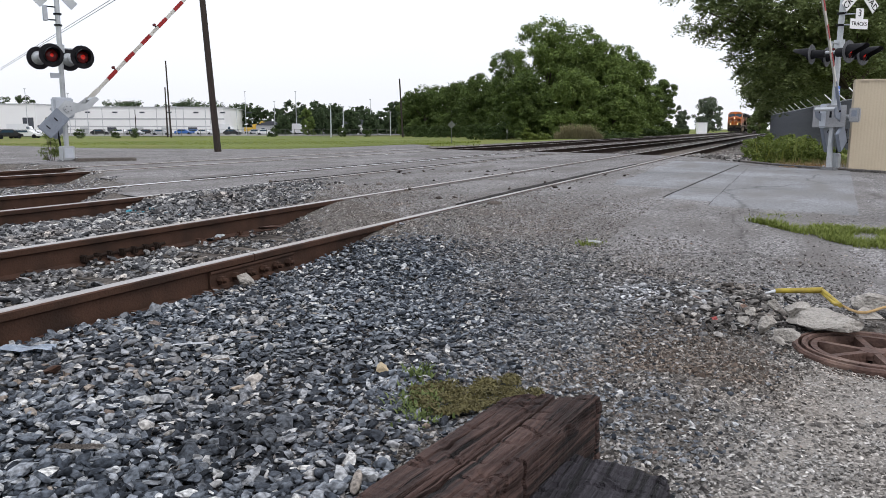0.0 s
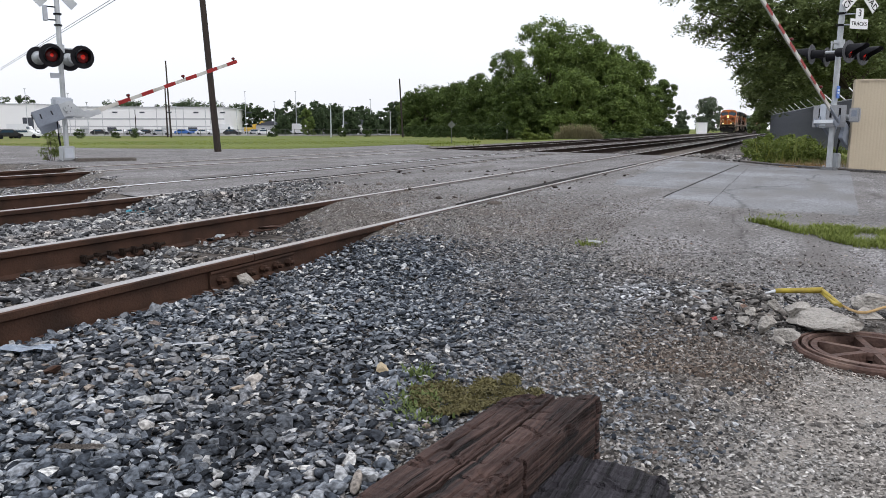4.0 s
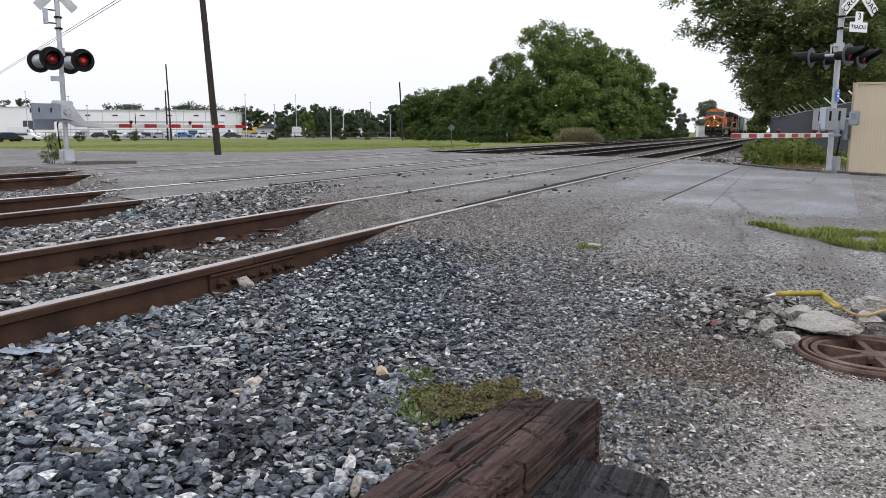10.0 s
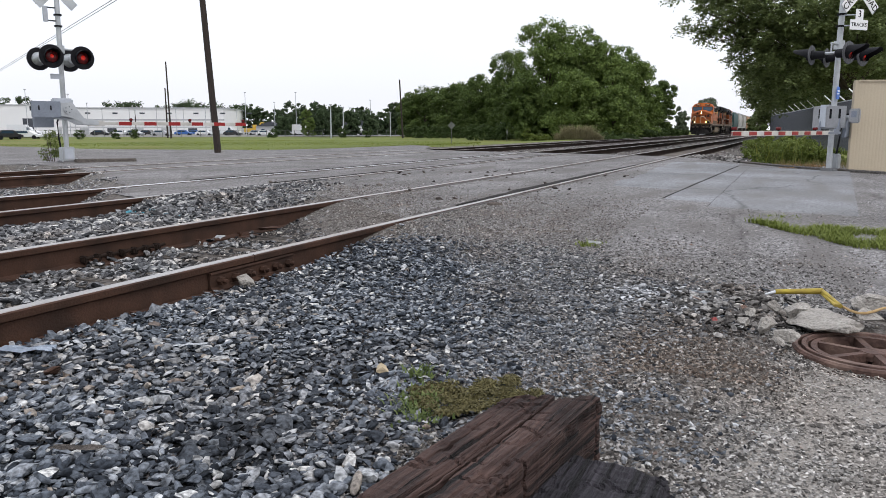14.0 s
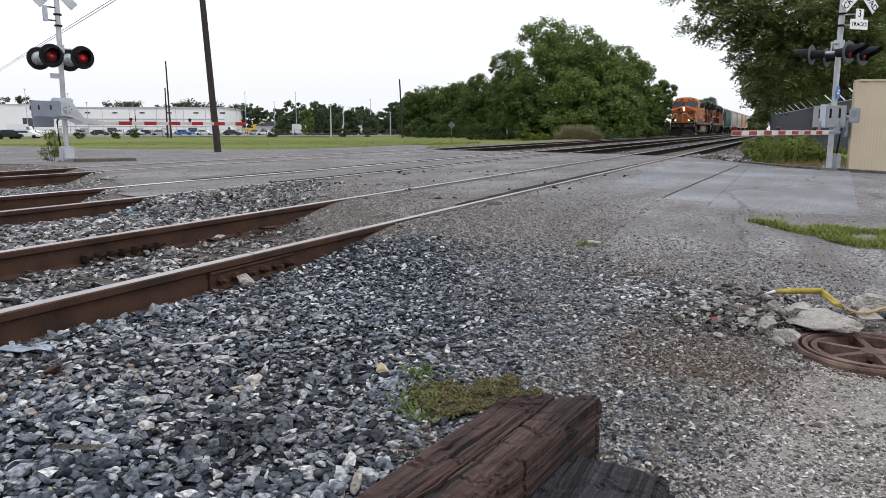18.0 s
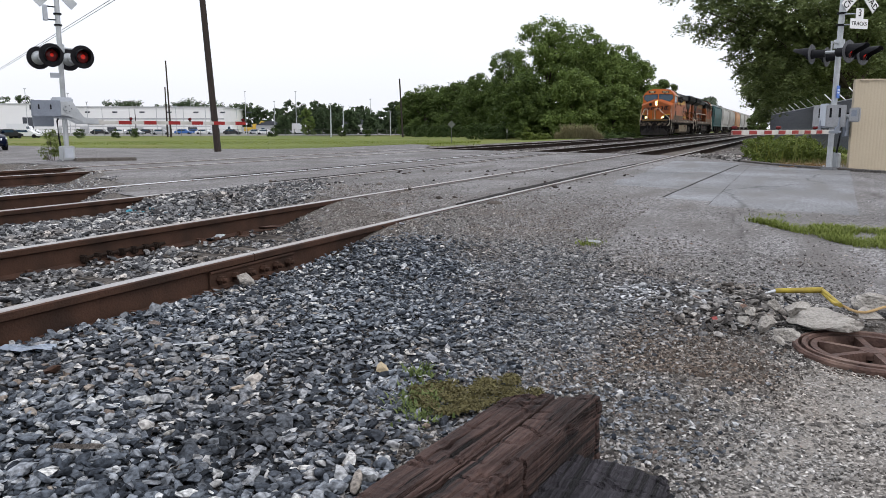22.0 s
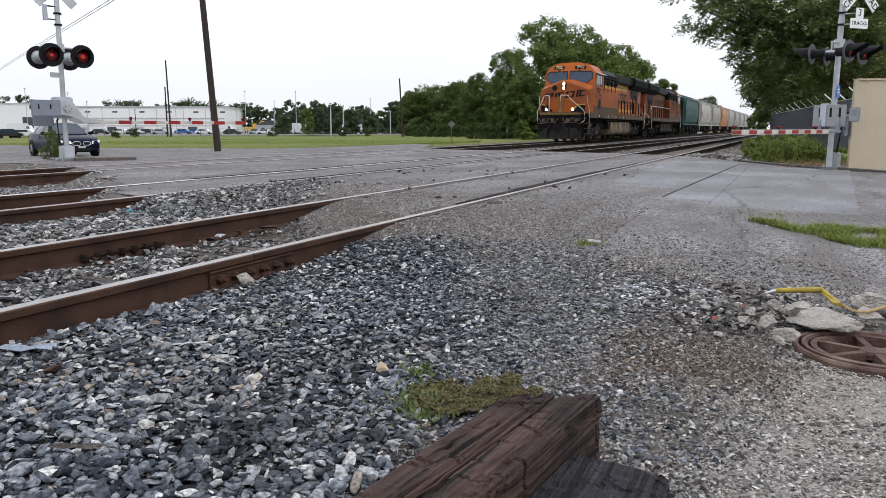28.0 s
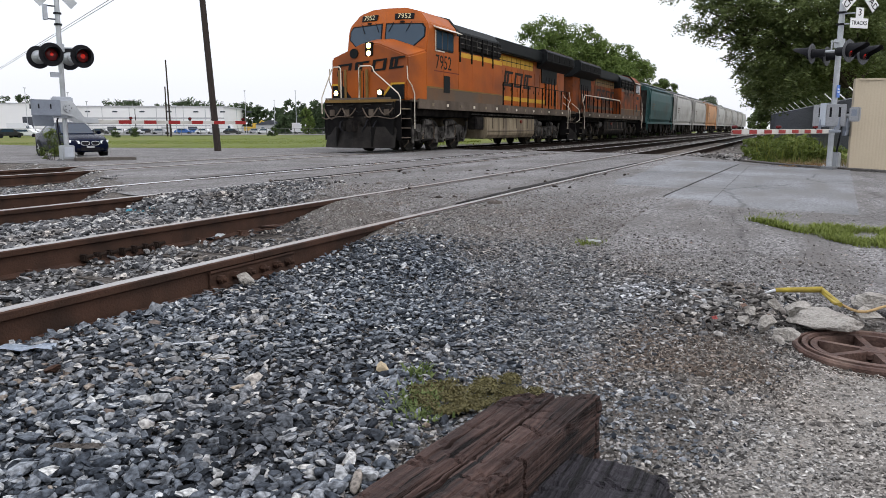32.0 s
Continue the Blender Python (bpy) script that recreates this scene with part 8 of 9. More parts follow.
for i in range(int(flen / 3) + 1):
    x = min(i * 3.0, flen)
    part("post", rods(((x, -0.05, -0.1), (x, -0.05, 2.18), 0.035), n=8), M_GALV, grey)
    part("barb_arm", rods(((x, -0.05, 2.16), (x, 0.32, 2.50), 0.026), n=6), M_WHITE, grey, "slanted pale wire arm")
part("top_rail", rods(((0, -0.05, 2.13), (flen, -0.05, 2.13), 0.022), n=8), M_GALV, grey)
for k in range(3):
    part("barbed_wire", rods(((0, 0.06 + 0.11 * k, 2.27 + 0.1 * k), (flen, 0.06 + 0.11 * k, 2.27 + 0.1 * k), 0.003), n=4), M_SLAT, grey)


# ---- trees ----
M_LEAF_A = leaf_mat("dark_green_leaves", (0.011, 0.030, 0.009), (0.150, 0.205, 0.058), 0.32, 1.1, 0.40, 0.70)
M_LEAF_B = leaf_mat("mid_green_leaves", (0.017, 0.043, 0.011), (0.215, 0.285, 0.078), 0.35, 1.1, 0.40, 0.70)
M_LEAF_C = leaf_mat("shaded_green_leaves", (0.014, 0.034, 0.011), (0.28, 0.335, 0.135), 0.32, 2.6, 0.30, 0.80)
# Haze over the distance is put into these paler leaf colours.
M_LEAF_HAZE = leaf_mat("haze_paled_leaves", (0.055, 0.075, 0.055), (0.17, 0.205, 0.135), 0.25, 0.4, 0.4, 0.7)
# Darker than the crowns: the shade beneath them is put into this green.
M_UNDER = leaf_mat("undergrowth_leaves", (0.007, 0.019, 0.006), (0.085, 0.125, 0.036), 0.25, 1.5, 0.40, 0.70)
M_LEAF_FAR = leaf_mat("distant_leaves", (0.030, 0.050, 0.026), (0.085, 0.12, 0.055), 0.25)


def tree(foot, height, half, material, label, seed, leaf=0.16, clumps=90, per=70, low=0.12, trunk=0.2, group="trees beside the tracks", shape=1.0, skirt=0.75):
    """A forked trunk with limbs, and a crown of leaves in uneven clumps."""
    root = thing("tree", Matrix.Translation(foot), label, "tree", group)
    rg = np.random.default_rng(seed)
    cs, rs = [], []
    lobes = [(rg.uniform(-0.45, 0.45) * half, rg.uniform(-0.45, 0.45) * half, height * rg.uniform(0.45, 0.80), half * rg.uniform(0.45, 0.7)) for _ in range(6)]
    lobes.append((0, 0, height * 0.84, half * 0.42))
    while len(cs) < clumps:
        lx, ly, lz, lr = lobes[rg.integers(len(lobes))]
        d = rg.normal(0, 1, 3)
        d /= np.linalg.norm(d)
        r = lr * (0.55 + 0.45 * rg.random() ** 0.4)
        p = np.array([lx, ly, lz]) + d * r * np.array([1, 1, 0.85 * shape])
        if p[2] < height * low or p[2] > height * 0.97:
            continue
        cs.append(p)
        rs.append(half * rg.uniform(0.12, 0.26))
    for _ in range(int(clumps * skirt)):
        a, r = rg.uniform(0, math.tau), rg.random() ** 0.5 * half * 0.85
        cs.append(np.array([r * math.cos(a), r * math.sin(a), height * rg.uniform(low * 0.5, 0.45)]))
        rs.append(half * rg.uniform(0.12, 0.24))
    v, f = leaf_cloud(cs, rs, per, leaf, seed + 1, 0.75)
    mesh_np("crown", v, f, material, root, "uneven leafy crown")
    bm = bmesh.new()
    fork = Vector((0, 0, height * 0.32))
    rod(bm, (0, 0, -0.2), fork, trunk, trunk * 0.7, 9)
    for lx, ly, lz, lr in lobes:
        mid = Vector((lx * 0.5, ly * 0.5, (height * 0.32 + lz) / 2))
        rod(bm, fork, mid, trunk * 0.45, trunk * 0.3, 6)
        rod(bm, mid, (lx, ly, lz), trunk * 0.3, trunk * 0.12, 6)
    part("trunk", bm, M_BARK, root, "grey-brown trunk with limbs")
    for c in cs[:14]:
        part("limb", rods((Vector((c[0] * 0.3, c[1] * 0.3, float(c[2]) * 0.75)), Vector(c), trunk * 0.14, trunk * 0.05), n=5), M_BARK, root)
    return root


def stand(px, top, half_px, depth, material, label, seed, base_z=-0.55, **kw):
    """A tree placed by where it stands out against the sky."""
    q = at_depth(px, 230, depth)
    z = EYE.z + (228.5 - top) / FOCAL * depth
    return tree((q.x, q.y, base_z), z - base_z, half_px / FOCAL * depth, material, label, seed, **kw)


GREEN = "broad full-leaved green tree beside the railway"
for i, (px, top, hp, d, m_) in enumerate(((728, 164, 26, 142, M_LEAF_A), (776, 156, 40, 142, M_LEAF_A), (826, 148, 42, 138, M_LEAF_A), (878, 140, 40, 124, M_LEAF_A), (752, 156, 42, 138, M_LEAF_A), (800, 150, 40, 132, M_LEAF_A), (850, 134, 46, 126, M_LEAF_A), (1002, 46, 58, 97, M_LEAF_B), (1070, 72, 56, 91, M_LEAF_B), (905, 84, 46, 106, M_LEAF_A), (965, 30, 70, 96, M_LEAF_B), (1040, 50, 66, 92, M_LEAF_B), (1094, 82, 52, 95, M_LEAF_B), (1132, 112, 43, 103, M_LEAF_B), (1165, 142, 30, 114, M_LEAF_A), (935, 130, 50, 88, M_LEAF_A), (1010, 130, 60, 84, M_LEAF_B), (1085, 150, 50, 86, M_LEAF_B))):
    stand(px, top, hp, d, m_, GREEN, 200 + i * 7, leaf=0.185, clumps=110, per=105, low=0.12 if px < 920 else 0.06, skirt=0.65 if px < 920 else 0.75)
stand(546, 190, 15, 172, M_LEAF_B, "round yellow-green tree past the field", 305, base_z=-1.0, leaf=0.3, clumps=40, per=60)
stand(1204, 184, 14, 190, M_LEAF_HAZE, "small far tree by the tracks", 301, leaf=0.4, clumps=40, per=60)
stand(1253, 174, 25, 235, M_LEAF_HAZE, "far tree behind the tracks, paled as if by haze", 302, leaf=0.32, clumps=110, per=60, low=0.2)
stand(1345, 178, 24, 150, M_LEAF_A, "far tree at the near side of the tracks", 303, leaf=0.3, clumps=40, per=60)
# the large tree over the near fence
BIG = "large dark-green tree leaning over the grey fence"
def big_tree(foot, lobes, seed, leaf, label, trunk, per=120):
    root = thing("tree", Matrix.Translation(foot), label, "tree", "trees behind the fence")
    rg = np.random.default_rng(seed)
    cs, rs = [], []
    o = Vector(foot)
    bm = bmesh.new()
    fork = Vector((0, 0, 3.0))
    rod(bm, (0, 0, -0.2), fork, trunk, trunk * 0.75, 10)
    for px, py, d, rpx, num in lobes:
        c = at_depth(px, py, d) - o
        R = rpx / FOCAL * d
        rod(bm, fork, fork.lerp(c, 0.55) + Vector((0, 0, 0.4)), trunk * 0.4, trunk * 0.22, 6)
        rod(bm, fork.lerp(c, 0.55) + Vector((0, 0, 0.4)), c, trunk * 0.22, trunk * 0.07, 6)
        for _ in range(num):
            dd = rg.normal(0, 1, 3)
            dd /= np.linalg.norm(dd)
            cs.append(np.array(c) + dd * R * rg.random() ** 0.45)
            rs.append(rg.uniform(0.25, 0.60))
    v, f = sprig_cloud(cs, rs, per // 8, leaf, seed + 1, 0.6)
    mesh_np("crown", v, f, M_LEAF_C, root, "dense leafy crown with trailing edges")
    part("trunk", bm, M_BARK, root, "dark trunk with long limbs")
    for c in cs[::9]:
        part("limb", rods((Vector(c) * 0.82 + Vector((0, 0, 0.5)), Vector(c), 0.03, 0.012), n=5), M_BARK, root)
    return root


q = at_depth(1500, 230, 38)
big_tree((q.x, q.y, -0.3), ((1480, 30, 36, 95, 90), (1400, 60, 37, 75, 85), (1350, 20, 38, 75, 85), (1290, 10, 38, 60, 44), (1322, 62, 38, 40, 12), (1235, 15, 38, 45, 14), (1260, 45, 38, 36, 9), (1540, 60, 35, 80, 60), (1565, 120, 38, 60, 40), (1440, 112, 37, 70, 66), (1380, 132, 38, 56, 52), (1350, 110, 39, 50, 24), (1312, 95, 39, 26, 7), (1540, -40, 36, 110, 40), (1400, -50, 38, 110, 40), (1300, -50, 38, 80, 16), (1520, 130, 40, 80, 50), (1430, 90, 41, 90, 50)), 401, 0.094, BIG, 0.32, 175)
q = at_depth(1385, 230, 66)
big_tree((q.x, q.y, -0.3), ((1380, 165, 66, 45, 60), (1352, 130, 62, 36, 36), (1340, 168, 66, 20, 18), (1405, 178, 64, 40, 50), (1350, 198, 68, 18, 18), (1435, 170, 62, 45, 55), (1480, 165, 60, 50, 55)), 402, 0.15, "dark vine-covered tree behind the grey fence", 0.24)


# Unseen trees added behind the fence to cut sky light on the track.
for i, (x, y, h) in enumerate(((54.0, -5.5, 12.5), (66.0, -4.5, 12.0), (79.0, -3.0, 11.5))):
    tree((x, y, -0.3), h, 5.6, M_LEAF_A, "unseen tall tree along the fence, added to dim the track", 610 + i * 9, leaf=0.26, clumps=70, per=70, low=0.15, trunk=0.28, group="trees behind the fence")


# ---- across the field ----
M_WALLW = mat("white_metal_siding", (0.70, 0.70, 0.70), (0.77, 0.77, 0.77), 0.6, 0, 0.2, 5, 0.03, stain=(0.62, 0.62, 0.62), amount=0.3)
M_GREYBAND = mat("pale_grey_band", (0.36, 0.37, 0.38), (0.44, 0.45, 0.46), 0.6, 0, 0.3, 5, 0.03)
ware_a, ware_b = at_depth(-40, 230, 255), at_depth(398, 230, 262)
wl_ = math.hypot(ware_b.x - ware_a.x, ware_b.y - ware_a.y)
ware = thing("warehouse", Matrix.Translation((ware_a.x, ware_a.y, -1.1)) @ pose(0, 0, 0, 0, 0, math.degrees(math.atan2(ware_b.y - ware_a.y, ware_b.x - ware_a.x))), "long white metal-sided warehouse across the field", "warehouse")
wall = part("wall", boxes((0, wl_, 0, 40, 0, 9.0)), M_WALLW, ware, "white siding")
part("roof", boxes((-0.3, wl_ + 0.3, -0.3, 40.3, 9.0, 9.4)), M_GREYBAND, ware, "pale parapet")
part("band", boxes((0, wl_, -0.08, -0.004, 5.0, 5.5)), M_GREYBAND, ware, "grey band")
part("band", boxes((0, wl_, -0.08, -0.004, 2.6, 2.9)), M_GREYBAND, ware, "grey band")
for i in range(9):
    x = 14 + i * 9.0
    part("siding_joint", boxes((x, x + 0.18, -0.06, -0.004, 0, 9.0)), M_GREYBAND, ware)
    part("vent", boxes((x + 3.5, x + 5.2, -0.10, -0.004, 7.2, 7.7)), M_SLAT, ware, "small dark vent")
    part("dock_door", boxes((x + 1.5, x + 4.5, -0.12, -0.004, 0.3, 2.4)), M_GREYBAND if i % 3 else M_SLAT, ware, "dock door")
q = at_depth(30, 230, 225)
annex = thing("warehouse_annex", Matrix.Translation((q.x, q.y, -1.1)) @ pose(0, 0, 0, 0, 0, -65), "white block before the warehouse", "warehouse")
part("wall", boxes((-6, 6, 0, 12, 0, 9.0)), M_WALLW, annex)
part("door", boxes((2.0, 5.2, -0.08, -0.004, 0, 5.2)), M_SLAT, annex, "tall dark door")
part("roof", boxes((-6.2, 6.2, -0.2, 12.2, 9.0, 9.3)), M_GREYBAND, annex)

# treeline at the back
for i, (px, top, hp, d) in enumerate(((12, 173, 26, 330), (46, 169, 20, 330), (205, 182, 22, 335), (232, 181, 24, 340), (292, 184, 20, 335), (325, 180, 26, 340), (352, 178, 28, 335), (382, 180, 26, 340), (412, 184, 20, 330), (440, 185, 22, 300), (465, 188, 20, 300), (520, 180, 24, 250), (556, 174, 26, 220), (590, 184, 26, 230), (630, 186, 26, 250), (660, 196, 26, 240), (700, 180, 20, 190), (690, 200, 24, 210), (495, 192, 20, 280), (735, 175, 30, 180), (540, 200, 22, 230), (610, 200, 22, 220), (566, 196, 15, 188), (592, 201, 12, 186), (622, 197, 15, 184), (655, 203, 13, 182), (500, 203, 13, 190))):
    wide = 1.5 if 1 < i < 9 else 1.1
    stand(px, top, hp * wide, d, M_LEAF_FAR, "far tree at the back of the field", 500 + i * 5, base_z=-1.1, leaf=0.55, clumps=int(50 * wide), per=28, low=0.05, group="far trees", trunk=0.25)

M_DULLSIGN = mat("dull_sign_metal", (0.085, 0.092, 0.080), (0.15, 0.16, 0.14), 0.6, 0.2, 3, 40, 0.05)

# light poles, houses, parked vehicles and a chain-link fence
for px, top, d, r in ((157, 183, 200, 0.12), (241, 196, 190, 0.12), (436, 165, 200, 0.09), (525, 165, 200, 0.09), (586, 186, 120, 0.13), (656, 178, 190, 0.1), (50, 160, 180, 0.09), (125, 168, 190, 0.09), (313, 190, 190, 0.1), (365, 183, 190, 0.1), (487, 182, 200, 0.1), (608, 190, 170, 0.12), (691, 200, 150, 0.12)):
    q = at_depth(px, 230, d)
    z1 = EYE.z + (228.5 - top) / FOCAL * d
    lp = thing("light_pole", Matrix.Translation((q.x, q.y, -1.0)), "thin grey light pole over the yard", "light pole", "poles of the yard")
    part("pole", rods(((0, 0, 0), (0, 0, z1 + 1.0), r, r * 0.7), n=8), M_GALV if px != 241 else M_POLE, lp)
    part("lamp", boxes((-0.28, 0.28, -0.14, 0.14, z1 + 0.95, z1 + 1.12)), M_GALV, lp, bevel=0.03)


def yard_vehicle(px, d, length, colour, label, kind, turn=0.0):
    q = at_depth(px, 230, d)
    zg = float(road_z(q.x, q.y)) - 0.1
    root = thing(kind, Matrix.Translation((q.x, q.y, zg)) @ pose(0, 0, 0, 0, 0, -65 + turn), label, kind.replace("_", " "), "vehicles in the yard")
    tall = kind == "parked_truck"
    h = 2.9 if tall else 1.45
    l = length / 2
    if tall:
        out = ((-l, 0.5), (l, 0.5), (l, 1.3), (l - 0.5, 1.5), (l - 0.9, 2.3), (l - 1.7, 2.4), (l - 1.75, h), (-l, h))
    else:
        out = ((-l, 0.35), (l, 0.35), (l, 0.72), (l - 0.9, 0.92), (l - 1.7, h), (-l + 1.1, h), (-l + 0.3, 0.95), (-l, 0.85))
    body = part("body", prism(out, -0.88, 0.88, "y"), colour, root, bevel=0.06)
    for s in (-1, 1):
        part("side_window", prism(((l - 1.7, 0.98), (l - 1.9, h - 0.12), (-l + 1.2, h - 0.12), (-l + 0.7, 0.98)) if not tall else ((l - 0.85, 1.5), (l - 1.0, 2.15), (l - 1.6, 2.15), (l - 1.6, 1.5)), s * 0.885 - 0.01, s * 0.885 + 0.01, "y"), M_WSHIELD, root)
        for x in (-l + 0.85, l - 0.85):
            part("wheel", rods(((x, s * 0.74, 0.34), (x, s * 0.92, 0.34), 0.34), n=16), M_BLACK, root)
    return root


PAINTS = [mat("white_car_paint", (0.6, 0.61, 0.62), (0.68, 0.69, 0.7), 0.3, coat=0.5), mat("silver_car_paint", (0.34, 0.35, 0.37), (0.42, 0.43, 0.45), 0.3, 0.3, coat=0.5), mat("black_car_paint", (0.02, 0.02, 0.022), (0.035, 0.035, 0.04), 0.3, coat=0.5), mat("red_car_paint", (0.33, 0.03, 0.03), (0.40, 0.05, 0.04), 0.3, coat=0.5), mat("blue_car_paint", (0.03, 0.10, 0.32), (0.05, 0.14, 0.40), 0.3, coat=0.5)]
TONE = ("white", "silver", "black", "red", "blue")
for i, (px, c) in enumerate(((10, 2), (38, 0), (60, 0), (178, 2), (215, 0), (238, 1), (262, 2), (285, 1), (325, 4), (345, 4), (362, 0), (395, 0), (412, 2), (455, 1), (470, 0), (505, 1), (522, 0), (540, 0), (560, 1), (630, 0))):
    tall = i in (1, 11, 17)
    yard_vehicle(px, 185 + (i * 13) % 30, 6.5 if tall else 4.6, PAINTS[c], TONE[c] + (" box truck" if tall else " car") + " parked in the far yard", "parked_truck" if tall else "parked_car", (i * 37) % 20 - 10)
yard_vehicle(10, 118, 4.9, PAINTS[2], "black pickup parked at the edge of the field", "parked_car", 70)
yard_vehicle(43, 124, 5.2, PAINTS[0], "white pickup parked at the edge of the field", "parked_car", 8)
yard_rows = []
for i in range(9):
    d = 150 + i * 16
    yard_rows.append([at_depth(-160 + 90 * j, 230, d) for j in range(11)])
yv = np.array([(q.x, q.y, float(ground_z(q.x, q.y)) + 0.10) for r in yard_rows for q in r])
yf_ = [(i * 11 + j, i * 11 + j + 1, i * 11 + j + 12, i * 11 + j + 11) for i in range(8) for j in range(10)]
tagged(mesh_np("yard_pavement", yv, np.array(yf_), mat("pale_yard_concrete", (0.14, 0.138, 0.13), (0.21, 0.207, 0.195), 0.9, 0, 0.08, 4, 0.1)), "pale concrete paving of the far yard", "pavement", kind="structure")
M_DIGGER = mat("yellow_machine_paint", (0.50, 0.33, 0.05), (0.58, 0.40, 0.08), 0.5)
q = at_depth(446, 230, 235)
dig = thing("excavator", Matrix.Translation((q.x, q.y, -0.9)) @ pose(0, 0, 0, 0, 0, -60), "yellow digging machine in the far yard", "excavator")
part("track", boxes((-2, 2, -1.3, -0.8, 0, 0.8)), M_BLACK, dig, bevel=0.1)
part("track", boxes((-2, 2, 0.8, 1.3, 0, 0.8)), M_BLACK, dig, bevel=0.1)
part("body", boxes((-2.2, 1.3, -1.2, 1.2, 0.9, 2.1)), M_DIGGER, dig, bevel=0.08)
part("cab", boxes((0.2, 1.4, 0.2, 1.2, 2.1, 3.2)), M_DIGGER, dig, bevel=0.06)
part("boom", pipe(((1.2, -0.2, 1.6), (3.0, -0.2, 3.9), (5.2, -0.2, 3.2), (6.0, -0.2, 1.2)), 0.22), M_DIGGER, dig)
for px, d, w, col, lab in ((602, 205, 7, M_WALLW, "small white house past the field"), (578, 215, 6, M_GREYBAND, "small grey house past the field"), (640, 200, 6, M_WALLW, "small white shed past the field"), (480, 230, 8, M_GREYBAND, "low grey house past the yard")):
    q = at_depth(px, 230, d)
    hs = thing("house", Matrix.Translation((q.x, q.y, -1.1)) @ pose(0, 0, 0, 0, 0, -60), lab, "house", "far houses")
    part("wall", boxes((-w / 2, w / 2, -3, 3, 0, 3.0)), col, hs)
    part("roof", prism(((-w / 2 - 0.3, 2.95), (w / 2 + 0.3, 2.95), (0, 4.3)), -3.3, 3.3, "y"), M_SLAT, hs, "dark gable roof")
    for dx in (-w / 4, w / 4):
        part("window", boxes((dx - 0.45, dx + 0.45, -3.05, -3.003, 1.1, 2.1)), M_WSHIELD, hs)
yf = thing("yard_fence", Matrix.Translation(at_depth(-60, 238, 150)), "low chain-link fence along the yard", "fence")
o = at_depth(-60, 238, 150)
e = at_depth(700, 238, 158) - o
for i in range(46):
    p0 = e * (i / 45)
    part("post", rods(((p0.x, p0.y, -o.z - 1.0), (p0.x, p0.y, -o.z + 0.7), 0.05), n=6), M_DULLSIGN, yf)
for h in (0.68, -0.1, -0.8):
    part("rail", rods(((0, 0, h - o.z), (e.x, e.y, h - o.z), 0.022), n=5), M_DULLSIGN, yf)

# bits along the far side of the tracks
q = at_depth(1241, 237, 141)
cabn = thing("signal_cabinet", Matrix.Translation((q.x, q.y, -0.3)) @ pose(0, 0, 0, 0, 0, 20), "white metal relay cabinet beside the tracks", "cabinet")
part("body", boxes((-0.9, 0.9, -0.8, 0.8, 0, 2.2)), M_WHITE, cabn, bevel=0.03)
part("roof", boxes((-1.0, 1.0, -0.9, 0.9, 2.2, 2.3)), M_GALV, cabn, bevel=0.02)
part("door", boxes((-0.93, -0.905, -0.5, 0.5, 0.2, 2.0)), M_WHITE, cabn, bevel=0.008)
for px, base, top, d in ((799, 262, 226, 46), (897, 249, 230, 58)):
    q = at_depth(px, base, d)
    ms = thing("small_sign", Matrix.Translation((q.x, q.y, float(ground_z(q.x, q.y)))) @ pose(0, 0, 0, 0, 0, 115), "small grey diamond sign seen from behind", "sign", "small signs by the track")
    hh = (base - top) / FOCAL * d
    part("post", rods(((0, 0, -0.1), (0, 0, hh), 0.025), n=6), M_DULLSIGN, ms)
    part("panel", boxes((-0.17, 0.17, -0.01, 0.01, -0.17, 0.17)), M_DULLSIGN, ms, bevel=0.004).matrix_basis = pose(0, 0.03, hh - 0.1, 0, 0, 0 if px < 850 else 68) @ pose(0, 0, 0, 0, 45, 0)
q = at_depth(1024, 246, 66)
rg = np.random.default_rng(91)
ca, cr = rg.uniform(0, math.tau, 2600), rg.random(2600) ** 0.5
along = at_depth(1060, 246, 66) - at_depth(988, 246, 66)
ft = np.stack([q.x + along.x * 0.5 * cr * np.cos(ca), q.y + along.y * 0.5 * cr * np.cos(ca) + 1.2 * cr * np.sin(ca), np.full(2600, -0.35)], -1)
M_TALLGRASS = leaf_mat("tall_tan_grass", (0.13, 0.12, 0.07), (0.31, 0.275, 0.16), 0.3)
blades("tall_grass_clump", ft[cr < 0.72], 1.45, 0.030, M_TALLGRASS, "tall tan-green grass clump beside the track", "grass", 91, 0.4)
blades("tall_grass_clump", ft[cr >= 0.72], 0.85, 0.030, M_TALLGRASS, "lower tan-green grass round a tall clump", "grass", 92, 0.5)
bush("wild_bush", tuple(at_depth(950, 246, 64).xy) + (-0.4,), (1.8, 1.0), 1.0, 50, 0.10, M_WEED, "green shrub by the field", 92)
bush("wild_bush", tuple(at_depth(932, 246, 62).xy) + (-0.4,), (0.35, 0.35), 1.3, 26, 0.09, M_WEED, "slim young shrub in the field", 93)
for i, (px, d, w, h) in enumerate(((745, 128, 5, 3.0), (800, 124, 5, 3.0), (850, 118, 5, 3.2), (900, 100, 4.5, 3.2), (960, 92, 4.5, 3.0), (1030, 88, 4.5, 3.0), (1080, 78, 3.5, 1.6), (1130, 92, 4, 2.0), (1170, 110, 4, 2.2), (1195, 128, 3, 2.2), (1100, 70, 2.5, 0.9), (870, 92, 4, 1.2), (780, 110, 5, 1.3))):
    bush("wild_bush", tuple(at_depth(px, 240, d).xy) + (-0.5,), (2.5, w * 0.8), h * 0.75, 100, 0.15, M_UNDER, "undergrowth below the trees, darkened as tree shade", 94 + i * 3)
